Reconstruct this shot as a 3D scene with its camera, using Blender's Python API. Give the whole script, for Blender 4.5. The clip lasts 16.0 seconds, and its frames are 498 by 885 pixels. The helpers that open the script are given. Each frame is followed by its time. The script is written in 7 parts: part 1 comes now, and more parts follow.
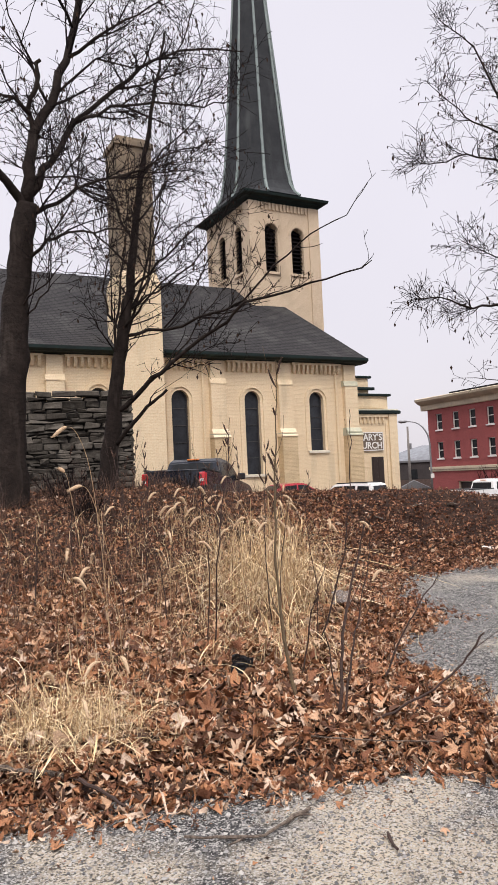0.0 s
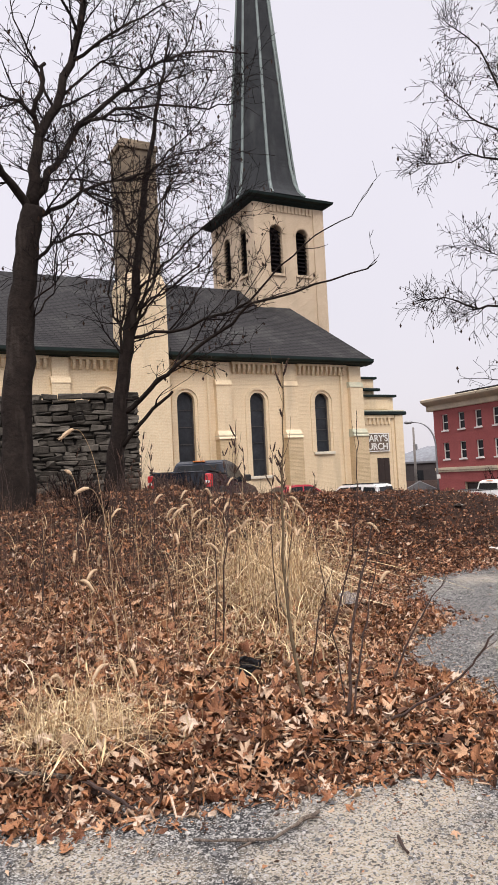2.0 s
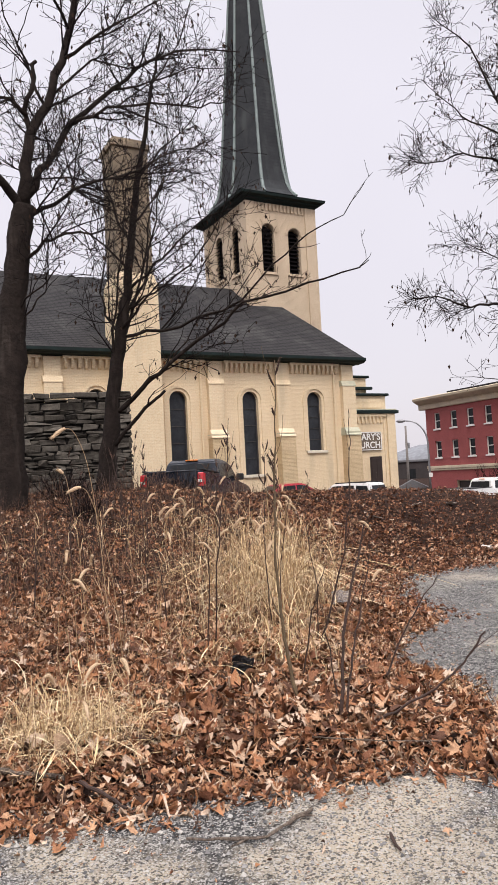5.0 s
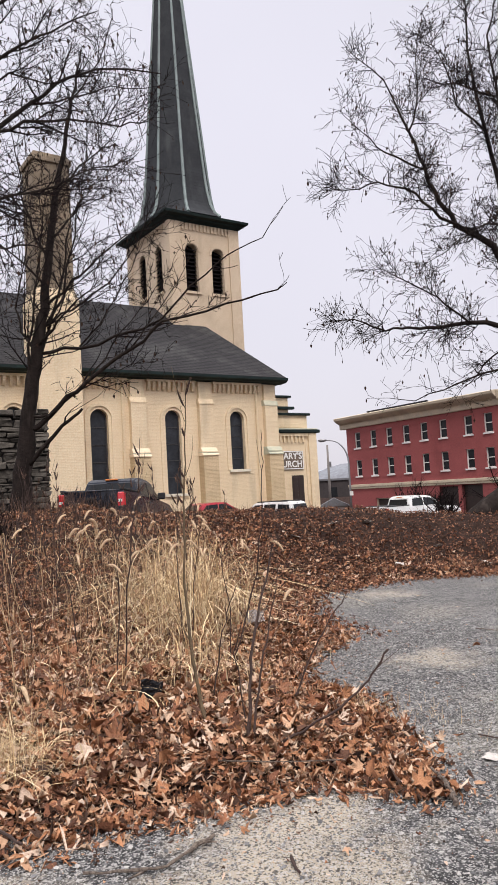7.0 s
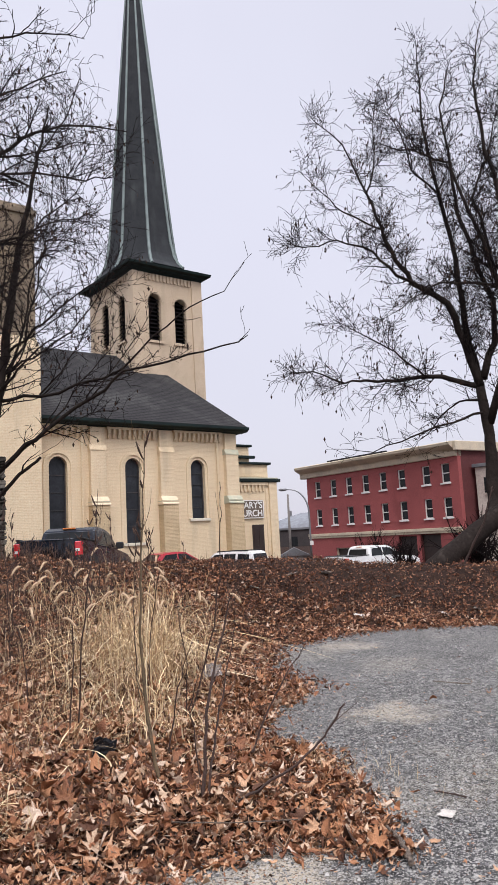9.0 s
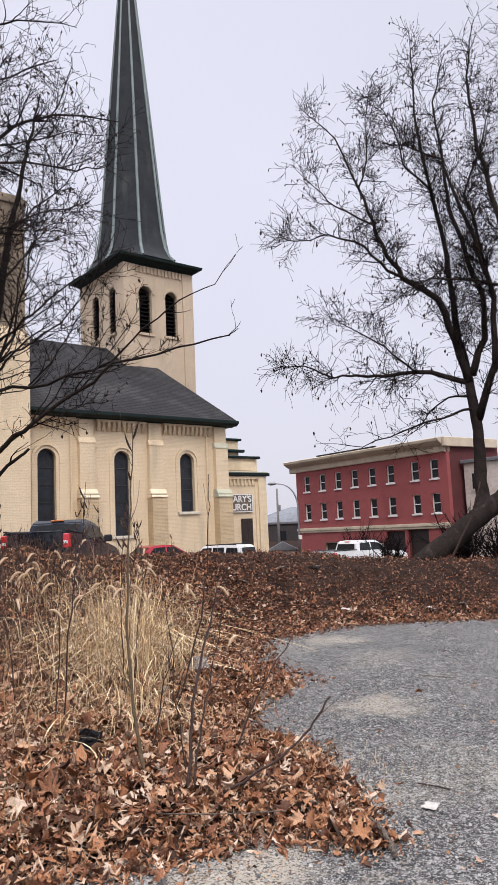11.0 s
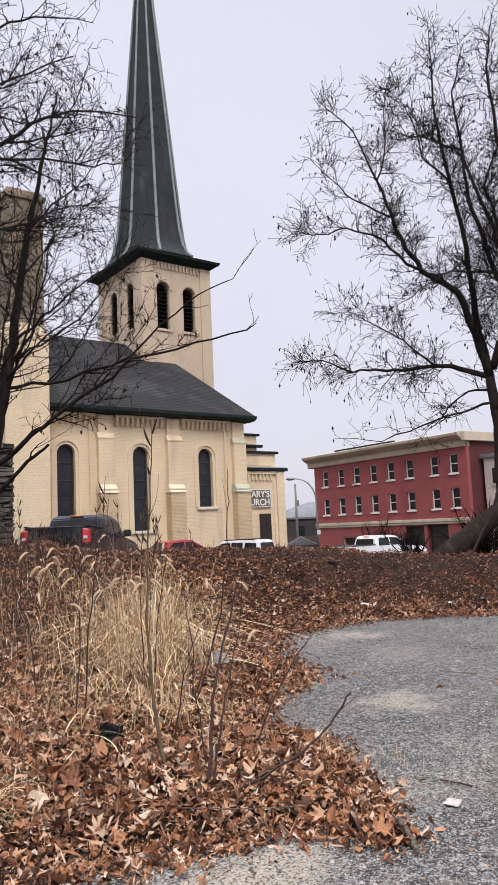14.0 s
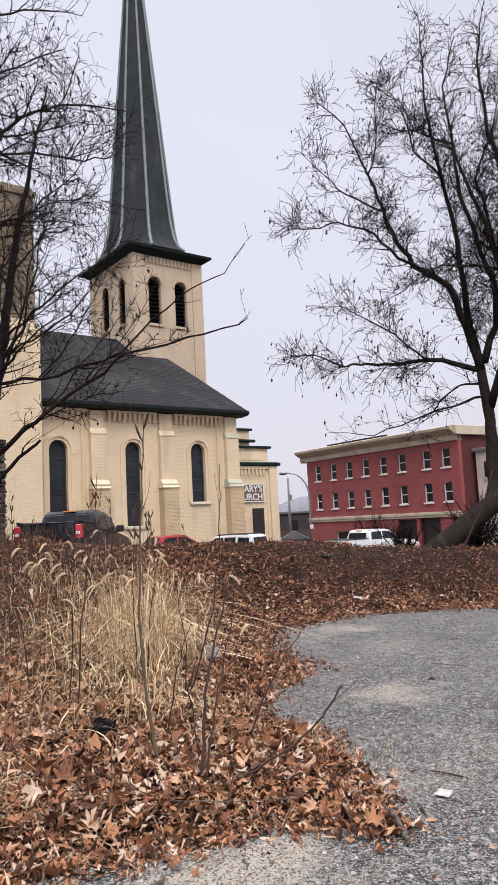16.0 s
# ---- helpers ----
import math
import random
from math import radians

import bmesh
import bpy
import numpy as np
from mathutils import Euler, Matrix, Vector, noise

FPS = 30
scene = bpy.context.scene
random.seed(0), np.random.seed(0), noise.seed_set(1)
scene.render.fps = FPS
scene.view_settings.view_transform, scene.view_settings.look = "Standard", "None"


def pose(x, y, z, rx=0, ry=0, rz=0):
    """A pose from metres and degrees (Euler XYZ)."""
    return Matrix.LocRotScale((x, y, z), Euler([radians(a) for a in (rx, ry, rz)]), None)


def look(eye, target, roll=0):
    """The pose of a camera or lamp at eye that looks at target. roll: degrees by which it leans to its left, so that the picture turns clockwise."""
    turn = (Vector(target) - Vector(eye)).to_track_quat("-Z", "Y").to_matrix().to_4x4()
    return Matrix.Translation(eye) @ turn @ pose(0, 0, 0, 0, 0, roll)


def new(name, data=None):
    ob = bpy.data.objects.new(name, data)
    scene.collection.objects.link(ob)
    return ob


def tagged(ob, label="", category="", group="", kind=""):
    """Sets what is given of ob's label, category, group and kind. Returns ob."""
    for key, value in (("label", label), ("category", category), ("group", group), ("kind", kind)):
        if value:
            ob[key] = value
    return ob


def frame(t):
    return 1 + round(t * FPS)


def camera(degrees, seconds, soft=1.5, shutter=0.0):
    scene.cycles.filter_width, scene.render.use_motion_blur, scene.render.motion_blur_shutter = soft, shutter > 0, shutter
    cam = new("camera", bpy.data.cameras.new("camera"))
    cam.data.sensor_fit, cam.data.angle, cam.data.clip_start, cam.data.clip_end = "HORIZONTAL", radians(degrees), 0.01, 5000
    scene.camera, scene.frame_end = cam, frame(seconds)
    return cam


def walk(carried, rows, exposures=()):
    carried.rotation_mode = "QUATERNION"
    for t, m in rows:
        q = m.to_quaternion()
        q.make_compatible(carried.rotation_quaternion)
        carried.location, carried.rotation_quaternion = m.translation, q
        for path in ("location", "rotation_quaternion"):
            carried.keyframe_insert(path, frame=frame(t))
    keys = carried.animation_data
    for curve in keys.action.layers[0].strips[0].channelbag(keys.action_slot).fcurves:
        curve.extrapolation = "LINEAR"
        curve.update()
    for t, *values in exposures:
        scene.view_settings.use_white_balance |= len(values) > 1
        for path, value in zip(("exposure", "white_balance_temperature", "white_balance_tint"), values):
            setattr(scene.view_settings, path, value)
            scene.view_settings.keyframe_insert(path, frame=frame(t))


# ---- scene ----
cam = camera(37.68, 16.0, soft=1.1)
# seconds, place, yaw, pitch, roll
ROWS = [
    (0.0, -0.0000, -0.0000, 1.4999, -27.617, 2.586, 2.621),
    (0.5, 0.0029, 0.0070, 1.4967, -27.558, 2.585, 2.586),
    (1.0, 0.0002, 0.0173, 1.4972, -27.510, 2.517, 2.453),
    (1.5, -0.0038, 0.0236, 1.4932, -27.369, 2.617, 2.621),
    (2.0, -0.0050, 0.0122, 1.5009, -27.181, 2.727, 2.835),
    (2.5, -0.0066, 0.0109, 1.4968, -27.021, 2.852, 2.995),
    (3.0, 0.0014, 0.0193, 1.4929, -26.871, 2.898, 3.161),
    (5.5, -0.0030, 0.0021, 1.5075, -28.595, 2.394, 2.828),
    (6.0, 0.0759, -0.0227, 1.5176, -30.377, 2.221, 3.132),
    (6.5, 0.0867, -0.0313, 1.5098, -32.216, 2.598, 3.122),
    (7.0, 0.0798, -0.0365, 1.5072, -33.682, 3.763, 3.181),
    (7.5, 0.0650, -0.0605, 1.5111, -34.758, 5.509, 3.155),
    (8.0, 0.0683, -0.0717, 1.5186, -35.468, 6.916, 3.196),
    (8.5, 0.0710, -0.0752, 1.5233, -36.145, 7.580, 3.141),
    (9.0, 0.0665, -0.0885, 1.5312, -36.777, 7.400, 2.973),
    (9.5, 0.0752, -0.0835, 1.5235, -37.232, 6.900, 2.889),
    (12.0, 0.0733, -0.0887, 1.5249, -37.720, 6.924, 2.372),
    (12.5, 0.0678, -0.0744, 1.5305, -37.109, 6.860, 2.546),
    (13.0, 0.0598, -0.0448, 1.5286, -36.497, 6.750, 2.612),
    (13.5, 0.0706, -0.0645, 1.5219, -36.188, 6.653, 2.493),
    (14.0, 0.0808, -0.0670, 1.5220, -36.221, 6.577, 2.527),
    (14.5, 0.0747, -0.0723, 1.5228, -36.469, 6.493, 2.566),
    (15.0, 0.0707, -0.0734, 1.5247, -36.708, 6.417, 2.590),
    (15.5, 0.0755, -0.0748, 1.5224, -36.782, 6.298, 2.667),
    (16.0, 0.0812, -0.0802, 1.5203, -36.760, 6.139, 2.852),
]
walk(cam, [(t, pose(x, y, z, 90 + pitch, roll, yaw)) for t, x, y, z, yaw, pitch, roll in ROWS], exposures=[(0.0, 0.45, 6600, 14), (6.0, 0.45, 6600, 14), (8.5, 0.37, 6200, 14), (16.0, 0.38, 6250, 14)])

# ---------------------------------------------------------------- light
world = bpy.data.worlds.new("overcast_sky")
scene.world = world
world.use_nodes = True
wt = world.node_tree
wt.nodes.clear()
w_out = wt.nodes.new("ShaderNodeOutputWorld")
w_bg = wt.nodes.new("ShaderNodeBackground")
sky = wt.nodes.new("ShaderNodeTexSky")
sky.sky_type = "NISHITA"
sky.sun_disc = False
SUN_EL, SUN_AZ = 52.0, 205.0        # height, and degrees clockwise from +y
sky.sun_elevation = radians(SUN_EL)
sky.sun_rotation = radians(SUN_AZ)
sky.dust_density = 4.0
dim = wt.nodes.new("ShaderNodeMixRGB")      # the cloud sheet covers nearly all of the blue
dim.blend_type = "MIX"
dim.inputs[0].default_value = 0.985
coord = wt.nodes.new("ShaderNodeTexCoord")
sep = wt.nodes.new("ShaderNodeSeparateXYZ")
wt.links.new(coord.outputs["Generated"], sep.inputs[0])
ramp = wt.nodes.new("ShaderNodeValToRGB")   # an overcast sky: brightest overhead
ramp.color_ramp.interpolation = "EASE"
e = ramp.color_ramp.elements
e[0].position, e[0].color = 0.0, (0.232, 0.226, 0.240, 1)
e[1].position, e[1].color = 1.0, (1.0, 1.0, 1.0, 1)
e2 = e.new(0.62)
e2.color = (0.245, 0.243, 0.262, 1)
wt.links.new(sep.outputs["Z"], ramp.inputs[0])
cloud = wt.nodes.new("ShaderNodeTexNoise")
cloud.inputs["Scale"].default_value = 1.6
cloud.inputs["Detail"].default_value = 4.0
wt.links.new(coord.outputs["Generated"], cloud.inputs["Vector"])
cl = wt.nodes.new("ShaderNodeMapRange")
cl.inputs[1].default_value, cl.inputs[2].default_value = 0.25, 0.75
cl.inputs[3].default_value, cl.inputs[4].default_value = 2.28, 2.54
wt.links.new(cloud.outputs[0], cl.inputs[0])
mul = wt.nodes.new("ShaderNodeVectorMath")
mul.operation = "SCALE"
wt.links.new(ramp.outputs[0], mul.inputs[0])
wt.links.new(cl.outputs[0], mul.inputs["Scale"])
wt.links.new(sky.outputs[0], dim.inputs[1])
wt.links.new(mul.outputs[0], dim.inputs[2])
wt.links.new(dim.outputs[0], w_bg.inputs[0])
w_bg.inputs[1].default_value = 1.0
wt.links.new(w_bg.outputs[0], w_out.inputs[0])

sun = new("sun", bpy.data.lights.new("sun", "SUN"))
sun.data.energy = 1.5
sun.data.angle = radians(25)
sun.data.color = (1.0, 0.96, 0.9)
_a, _e = radians(SUN_AZ), radians(SUN_EL)
sun.matrix_world = look((60 * math.sin(_a) * math.cos(_e), 60 * math.cos(_a) * math.cos(_e), 60 * math.sin(_e)), (0, 0, 0))


# ---------------------------------------------------------------- materials
def hexc(r, g, b):
    """A base colour from 0-255 values."""
    f = lambda v: ((v / 255 + 0.055) / 1.055) ** 2.4 if v > 10 else v / 255 / 12.92
    return (f(r), f(g), f(b), 1)


def material(name, base, other=None, rough=0.8, scale=4.0, fine=60.0, bump=0.2, metal=0.0, island=None, amount=0.5, detail=6.0, stain=None, spec=0.4, coat=0.0, world_space=True, random_object=0.0):
    """Principled material: base varied towards other at two scales, a fine relief, stains, and, for loose pieces, a colour ramp by island."""
    m = bpy.data.materials.new(name)
    m.use_nodes = True
    nt = m.node_tree
    p = nt.nodes["Principled BSDF"]
    p.inputs["Roughness"].default_value = rough
    p.inputs["Metallic"].default_value = metal
    p.inputs["Specular IOR Level"].default_value = spec
    p.inputs["Coat Weight"].default_value = coat
    tc = nt.nodes.new("ShaderNodeTexCoord")
    geo = nt.nodes.new("ShaderNodeNewGeometry")
    vec = geo.outputs["Position"] if world_space else tc.outputs["Object"]
    n1 = nt.nodes.new("ShaderNodeTexNoise")
    n1.inputs["Scale"].default_value = scale
    n1.inputs["Detail"].default_value = detail
    n1.inputs["Roughness"].default_value = 0.65
    n2 = nt.nodes.new("ShaderNodeTexNoise")
    n2.inputs["Scale"].default_value = fine
    n2.inputs["Detail"].default_value = 3.0
    nt.links.new(vec, n1.inputs["Vector"])
    nt.links.new(vec, n2.inputs["Vector"])
    other = other or tuple(c * 0.7 for c in base[:3]) + (1,)
    mix = nt.nodes.new("ShaderNodeMixRGB")
    mr = nt.nodes.new("ShaderNodeMapRange")
    mr.inputs[1].default_value, mr.inputs[2].default_value = 0.35, 0.68
    mr.inputs[3].default_value, mr.inputs[4].default_value = 0.0, amount * 1.6
    nt.links.new(n1.outputs[0], mr.inputs[0])
    nt.links.new(mr.outputs[0], mix.inputs[0])
    mix.inputs[1].default_value, mix.inputs[2].default_value = base, other
    col = mix.outputs[0]
    if island:
        r = nt.nodes.new("ShaderNodeValToRGB")
        els = r.color_ramp.elements
        els[0].position, els[0].color = 0.0, island[0]
        els[1].position, els[1].color = 1.0, island[-1]
        for i, c in enumerate(island[1:-1]):
            els.new((i + 1) / (len(island) - 1)).color = c
        r.color_ramp.interpolation = "CONSTANT"
        nt.links.new(geo.outputs["Random Per Island"], r.inputs[0])
        mi = nt.nodes.new("ShaderNodeMixRGB")
        mi.blend_type = "MIX"
        mi.inputs[0].default_value = 0.85
        nt.links.new(col, mi.inputs[1])
        nt.links.new(r.outputs[0], mi.inputs[2])
        col = mi.outputs[0]
    if random_object:
        oi = nt.nodes.new("ShaderNodeObjectInfo")
        hv = nt.nodes.new("ShaderNodeHueSaturation")
        mo = nt.nodes.new("ShaderNodeMapRange")
        mo.inputs[3].default_value, mo.inputs[4].default_value = 1 - random_object, 1 + random_object
        nt.links.new(oi.outputs["Random"], mo.inputs[0])
        nt.links.new(mo.outputs[0], hv.inputs["Value"])
        nt.links.new(col, hv.inputs["Color"])
        col = hv.outputs[0]
    fm = nt.nodes.new("ShaderNodeMixRGB")
    fm.blend_type = "OVERLAY"
    fm.inputs[0].default_value = 0.35
    nt.links.new(col, fm.inputs[1])
    nt.links.new(n2.outputs[0], fm.inputs[2])
    col = fm.outputs[0]
    if stain:
        n3 = nt.nodes.new("ShaderNodeTexNoise")
        n3.inputs["Scale"].default_value = stain[1]
        n3.inputs["Detail"].default_value = 8.0
        mp = nt.nodes.new("ShaderNodeMapping")
        mp.inputs["Scale"].default_value = stain[2]
        nt.links.new(vec, mp.inputs[0])
        nt.links.new(mp.outputs[0], n3.inputs["Vector"])
        ms = nt.nodes.new("ShaderNodeMapRange")
        ms.inputs[1].default_value, ms.inputs[2].default_value = stain[3], stain[3] + 0.16
        ms.inputs[4].default_value = stain[4]
        nt.links.new(n3.outputs[0], ms.inputs[0])
        sm = nt.nodes.new("ShaderNodeMixRGB")
        nt.links.new(ms.outputs[0], sm.inputs[0])
        nt.links.new(col, sm.inputs[1])
        sm.inputs[2].default_value = stain[0]
        col = sm.outputs[0]
    nt.links.new(col, p.inputs["Base Color"])
    if bump:
        b = nt.nodes.new("ShaderNodeBump")
        b.inputs["Strength"].default_value = bump
        b.inputs["Distance"].default_value = 0.02
        nt.links.new(n2.outputs[0], b.inputs["Height"])
        nt.links.new(b.outputs[0], p.inputs["Normal"])
    return m


def brick_courses(m, height, width, depth=0.4, tint=0.0, dark=(0.3, 0.22, 0.12, 1), mortar=0.008):
    """Adds the relief of brick courses to a material, on upright walls along x or y."""
    nt = m.node_tree
    p = nt.nodes["Principled BSDF"]
    geo = nt.nodes.new("ShaderNodeNewGeometry")
    s = nt.nodes.new("ShaderNodeSeparateXYZ")
    nt.links.new(geo.outputs["Position"], s.inputs[0])
    add = nt.nodes.new("ShaderNodeMath")
    nt.links.new(s.outputs[0], add.inputs[0])
    nt.links.new(s.outputs[1], add.inputs[1])
    c = nt.nodes.new("ShaderNodeCombineXYZ")
    nt.links.new(add.outputs[0], c.inputs[0])
    nt.links.new(s.outputs[2], c.inputs[1])
    bt = nt.nodes.new("ShaderNodeTexBrick")
    bt.inputs["Scale"].default_value = 1.0
    bt.inputs["Brick Width"].default_value = width
    bt.inputs["Row Height"].default_value = height
    bt.inputs["Mortar Size"].default_value = mortar
    bt.inputs["Mortar Smooth"].default_value = 0.6
    nt.links.new(c.outputs[0], bt.inputs["Vector"])
    b = nt.nodes.new("ShaderNodeBump")
    b.inputs["Strength"].default_value = depth
    b.inputs["Distance"].default_value = 0.02
    b.invert = True
    nt.links.new(bt.outputs["Fac"], b.inputs["Height"])
    old = p.inputs["Normal"].links[0].from_socket if p.inputs["Normal"].links else None
    if old:
        nt.links.new(old, b.inputs["Normal"])
    nt.links.new(b.outputs[0], p.inputs["Normal"])
    if tint:
        src = p.inputs["Base Color"].links[0].from_socket
        mm = nt.nodes.new("ShaderNodeMath")
        mm.operation = "MULTIPLY"
        mm.inputs[1].default_value = tint
        nt.links.new(bt.outputs["Fac"], mm.inputs[0])
        mx = nt.nodes.new("ShaderNodeMixRGB")
        nt.links.new(mm.outputs[0], mx.inputs[0])
        nt.links.new(src, mx.inputs[1])
        mx.inputs[2].default_value = dark
        nt.links.new(mx.outputs[0], p.inputs["Base Color"])
    return m


M_CREAM = brick_courses(material("cream_painted_brick", (0.79, 0.640, 0.435, 1), (0.69, 0.545, 0.36, 1), 0.85, 0.5, 14, 0.25, stain=((0.46, 0.37, 0.25, 1), 0.5, (2.4, 2.4, 0.3), 0.55, 0.5)), 0.075, 0.22, 0.5, 0.28, (0.46, 0.34, 0.19, 1))
M_CREAM_BARE = brick_courses(material("worn_cream_brick", (0.66, 0.51, 0.32, 1), (0.52, 0.39, 0.23, 1), 0.9, 1.4, 20, 0.35, stain=((0.42, 0.32, 0.2, 1), 0.8, (1, 1, 1), 0.52, 0.6)), 0.075, 0.22, 0.8, 0.6, (0.36, 0.26, 0.14, 1))
M_TOWER = brick_courses(material("tower_brick", (0.62, 0.495, 0.36, 1), (0.52, 0.41, 0.29, 1), 0.9, 0.6, 16, 0.25, stain=((0.36, 0.28, 0.2, 1), 0.5, (1.8, 1.8, 0.4), 0.56, 0.5)), 0.075, 0.22, 0.5, 0.25, (0.42, 0.3, 0.19, 1))
M_CHIMNEY = brick_courses(material("sooty_chimney_brick", (0.31, 0.24, 0.165, 1), (0.19, 0.15, 0.11, 1), 0.95, 0.7, 14, 0.35, stain=((0.08, 0.066, 0.055, 1), 0.5, (1.6, 1.6, 0.5), 0.5, 0.7)), 0.075, 0.22, 0.8, 0.5, (0.25, 0.19, 0.12, 1))
M_CAPSTONE = material("weathered_cap_stone", (0.70, 0.64, 0.52, 1), (0.50, 0.46, 0.38, 1), 0.8, 3, 40, 0.3)
M_CAPCREAM = material("cream_painted_cap", (0.80, 0.655, 0.46, 1), (0.66, 0.54, 0.38, 1), 0.8, 2.0, 40, 0.3)
M_CAPGREEN = material("green_stained_cap", (0.56, 0.52, 0.38, 1), (0.34, 0.38, 0.30, 1), 0.7, 2.2, 40, 0.3)
M_GREEN = material("dark_green_painted_metal", (0.010, 0.022, 0.020, 1), (0.006, 0.010, 0.010, 1), 0.6, 1.6, 30, 0.15, spec=0.2, stain=((0.05, 0.12, 0.10, 1), 0.9, (1, 1, 3), 0.62, 0.5))
M_COPPER = material("pale_green_rib", (0.22, 0.27, 0.26, 1), (0.12, 0.15, 0.15, 1), 0.6, 1.2, 30, 0.2)
M_SHINGLE = material("dark_asphalt_shingle", (0.046, 0.044, 0.045, 1), (0.024, 0.023, 0.025, 1), 0.95, 0.6, 25, 0.5, spec=0.15, stain=((0.13, 0.128, 0.122, 1), 0.45, (1, 1, 0.8), 0.55, 0.35))
M_SHINGLE = brick_courses(M_SHINGLE, 0.13, 0.34, 1.0, 0.75, (0.008, 0.008, 0.009, 1), 0.022)
M_SPIRE = material("dark_spire_slate", (0.040, 0.043, 0.047, 1), (0.020, 0.022, 0.025, 1), 0.8, 1.0, 14, 0.5, spec=0.2, stain=((0.08, 0.085, 0.085, 1), 0.5, (2, 2, 0.5), 0.58, 0.5))
M_LEADGLASS = material("dark_leaded_glass", (0.016, 0.018, 0.022, 1), (0.038, 0.042, 0.05, 1), 0.3, 2.0, 9, 0.25, spec=0.25)
M_LOUVRE = material("black_louvre_wood", (0.008, 0.007, 0.008, 1), (0.012, 0.010, 0.010, 1), 0.9, 3, 30, 0.2, spec=0.05)
M_FRAME = material("dark_window_frame", (0.06, 0.055, 0.055, 1), None, 0.6, 3, 40, 0.1)
M_DOOR = material("dark_brown_door", (0.035, 0.022, 0.018, 1), (0.02, 0.012, 0.01, 1), 0.5, 3, 40, 0.15)
M_SIGN = material("grey_brown_sign_board", (0.16, 0.12, 0.09, 1), (0.12, 0.09, 0.07, 1), 0.6, 2, 30, 0.05)
M_WHITE = material("white_paint", (0.80, 0.79, 0.76, 1), (0.66, 0.65, 0.62, 1), 0.5, 2, 30, 0.08)
M_RED = brick_courses(material("red_painted_brick", (0.33, 0.084, 0.080, 1), (0.26, 0.066, 0.064, 1), 0.8, 0.4, 10, 0.2, stain=((0.17, 0.035, 0.035, 1), 0.3, (1.5, 1.5, 0.5), 0.58, 0.5)), 0.075, 0.22, 0.4, 0.15, (0.2, 0.04, 0.04, 1))
# red brick darkened for the side wall's shade; door frames reuse it
M_REDSHADE = brick_courses(material("shaded_red_brick", (0.115, 0.030, 0.030, 1), (0.08, 0.022, 0.022, 1), 0.85, 0.5, 10, 0.3), 0.075, 0.22, 0.5, 0.2, (0.1, 0.03, 0.03, 1))
M_STONEBAND = material("cream_cornice", (0.62, 0.52, 0.38, 1), (0.42, 0.36, 0.28, 1), 0.8, 0.8, 20, 0.2)
M_GLASS = material("dark_window_glass", (0.012, 0.013, 0.015, 1), (0.03, 0.033, 0.036, 1), 0.15, 0.6, 3, 0.0, spec=0.15)
M_STEEL = material("galvanised_steel", (0.30, 0.30, 0.31, 1), (0.22, 0.22, 0.23, 1), 0.45, 4, 60, 0.1, metal=0.6)
M_ASPHALT = material("old_parking_asphalt", (0.15, 0.148, 0.147, 1), (0.05, 0.05, 0.052, 1), 0.92, 1.3, 110, 1.0, stain=((0.40, 0.36, 0.285, 1), 0.55, (1, 1, 1), 0.53, 0.65), amount=0.7, spec=0.2)


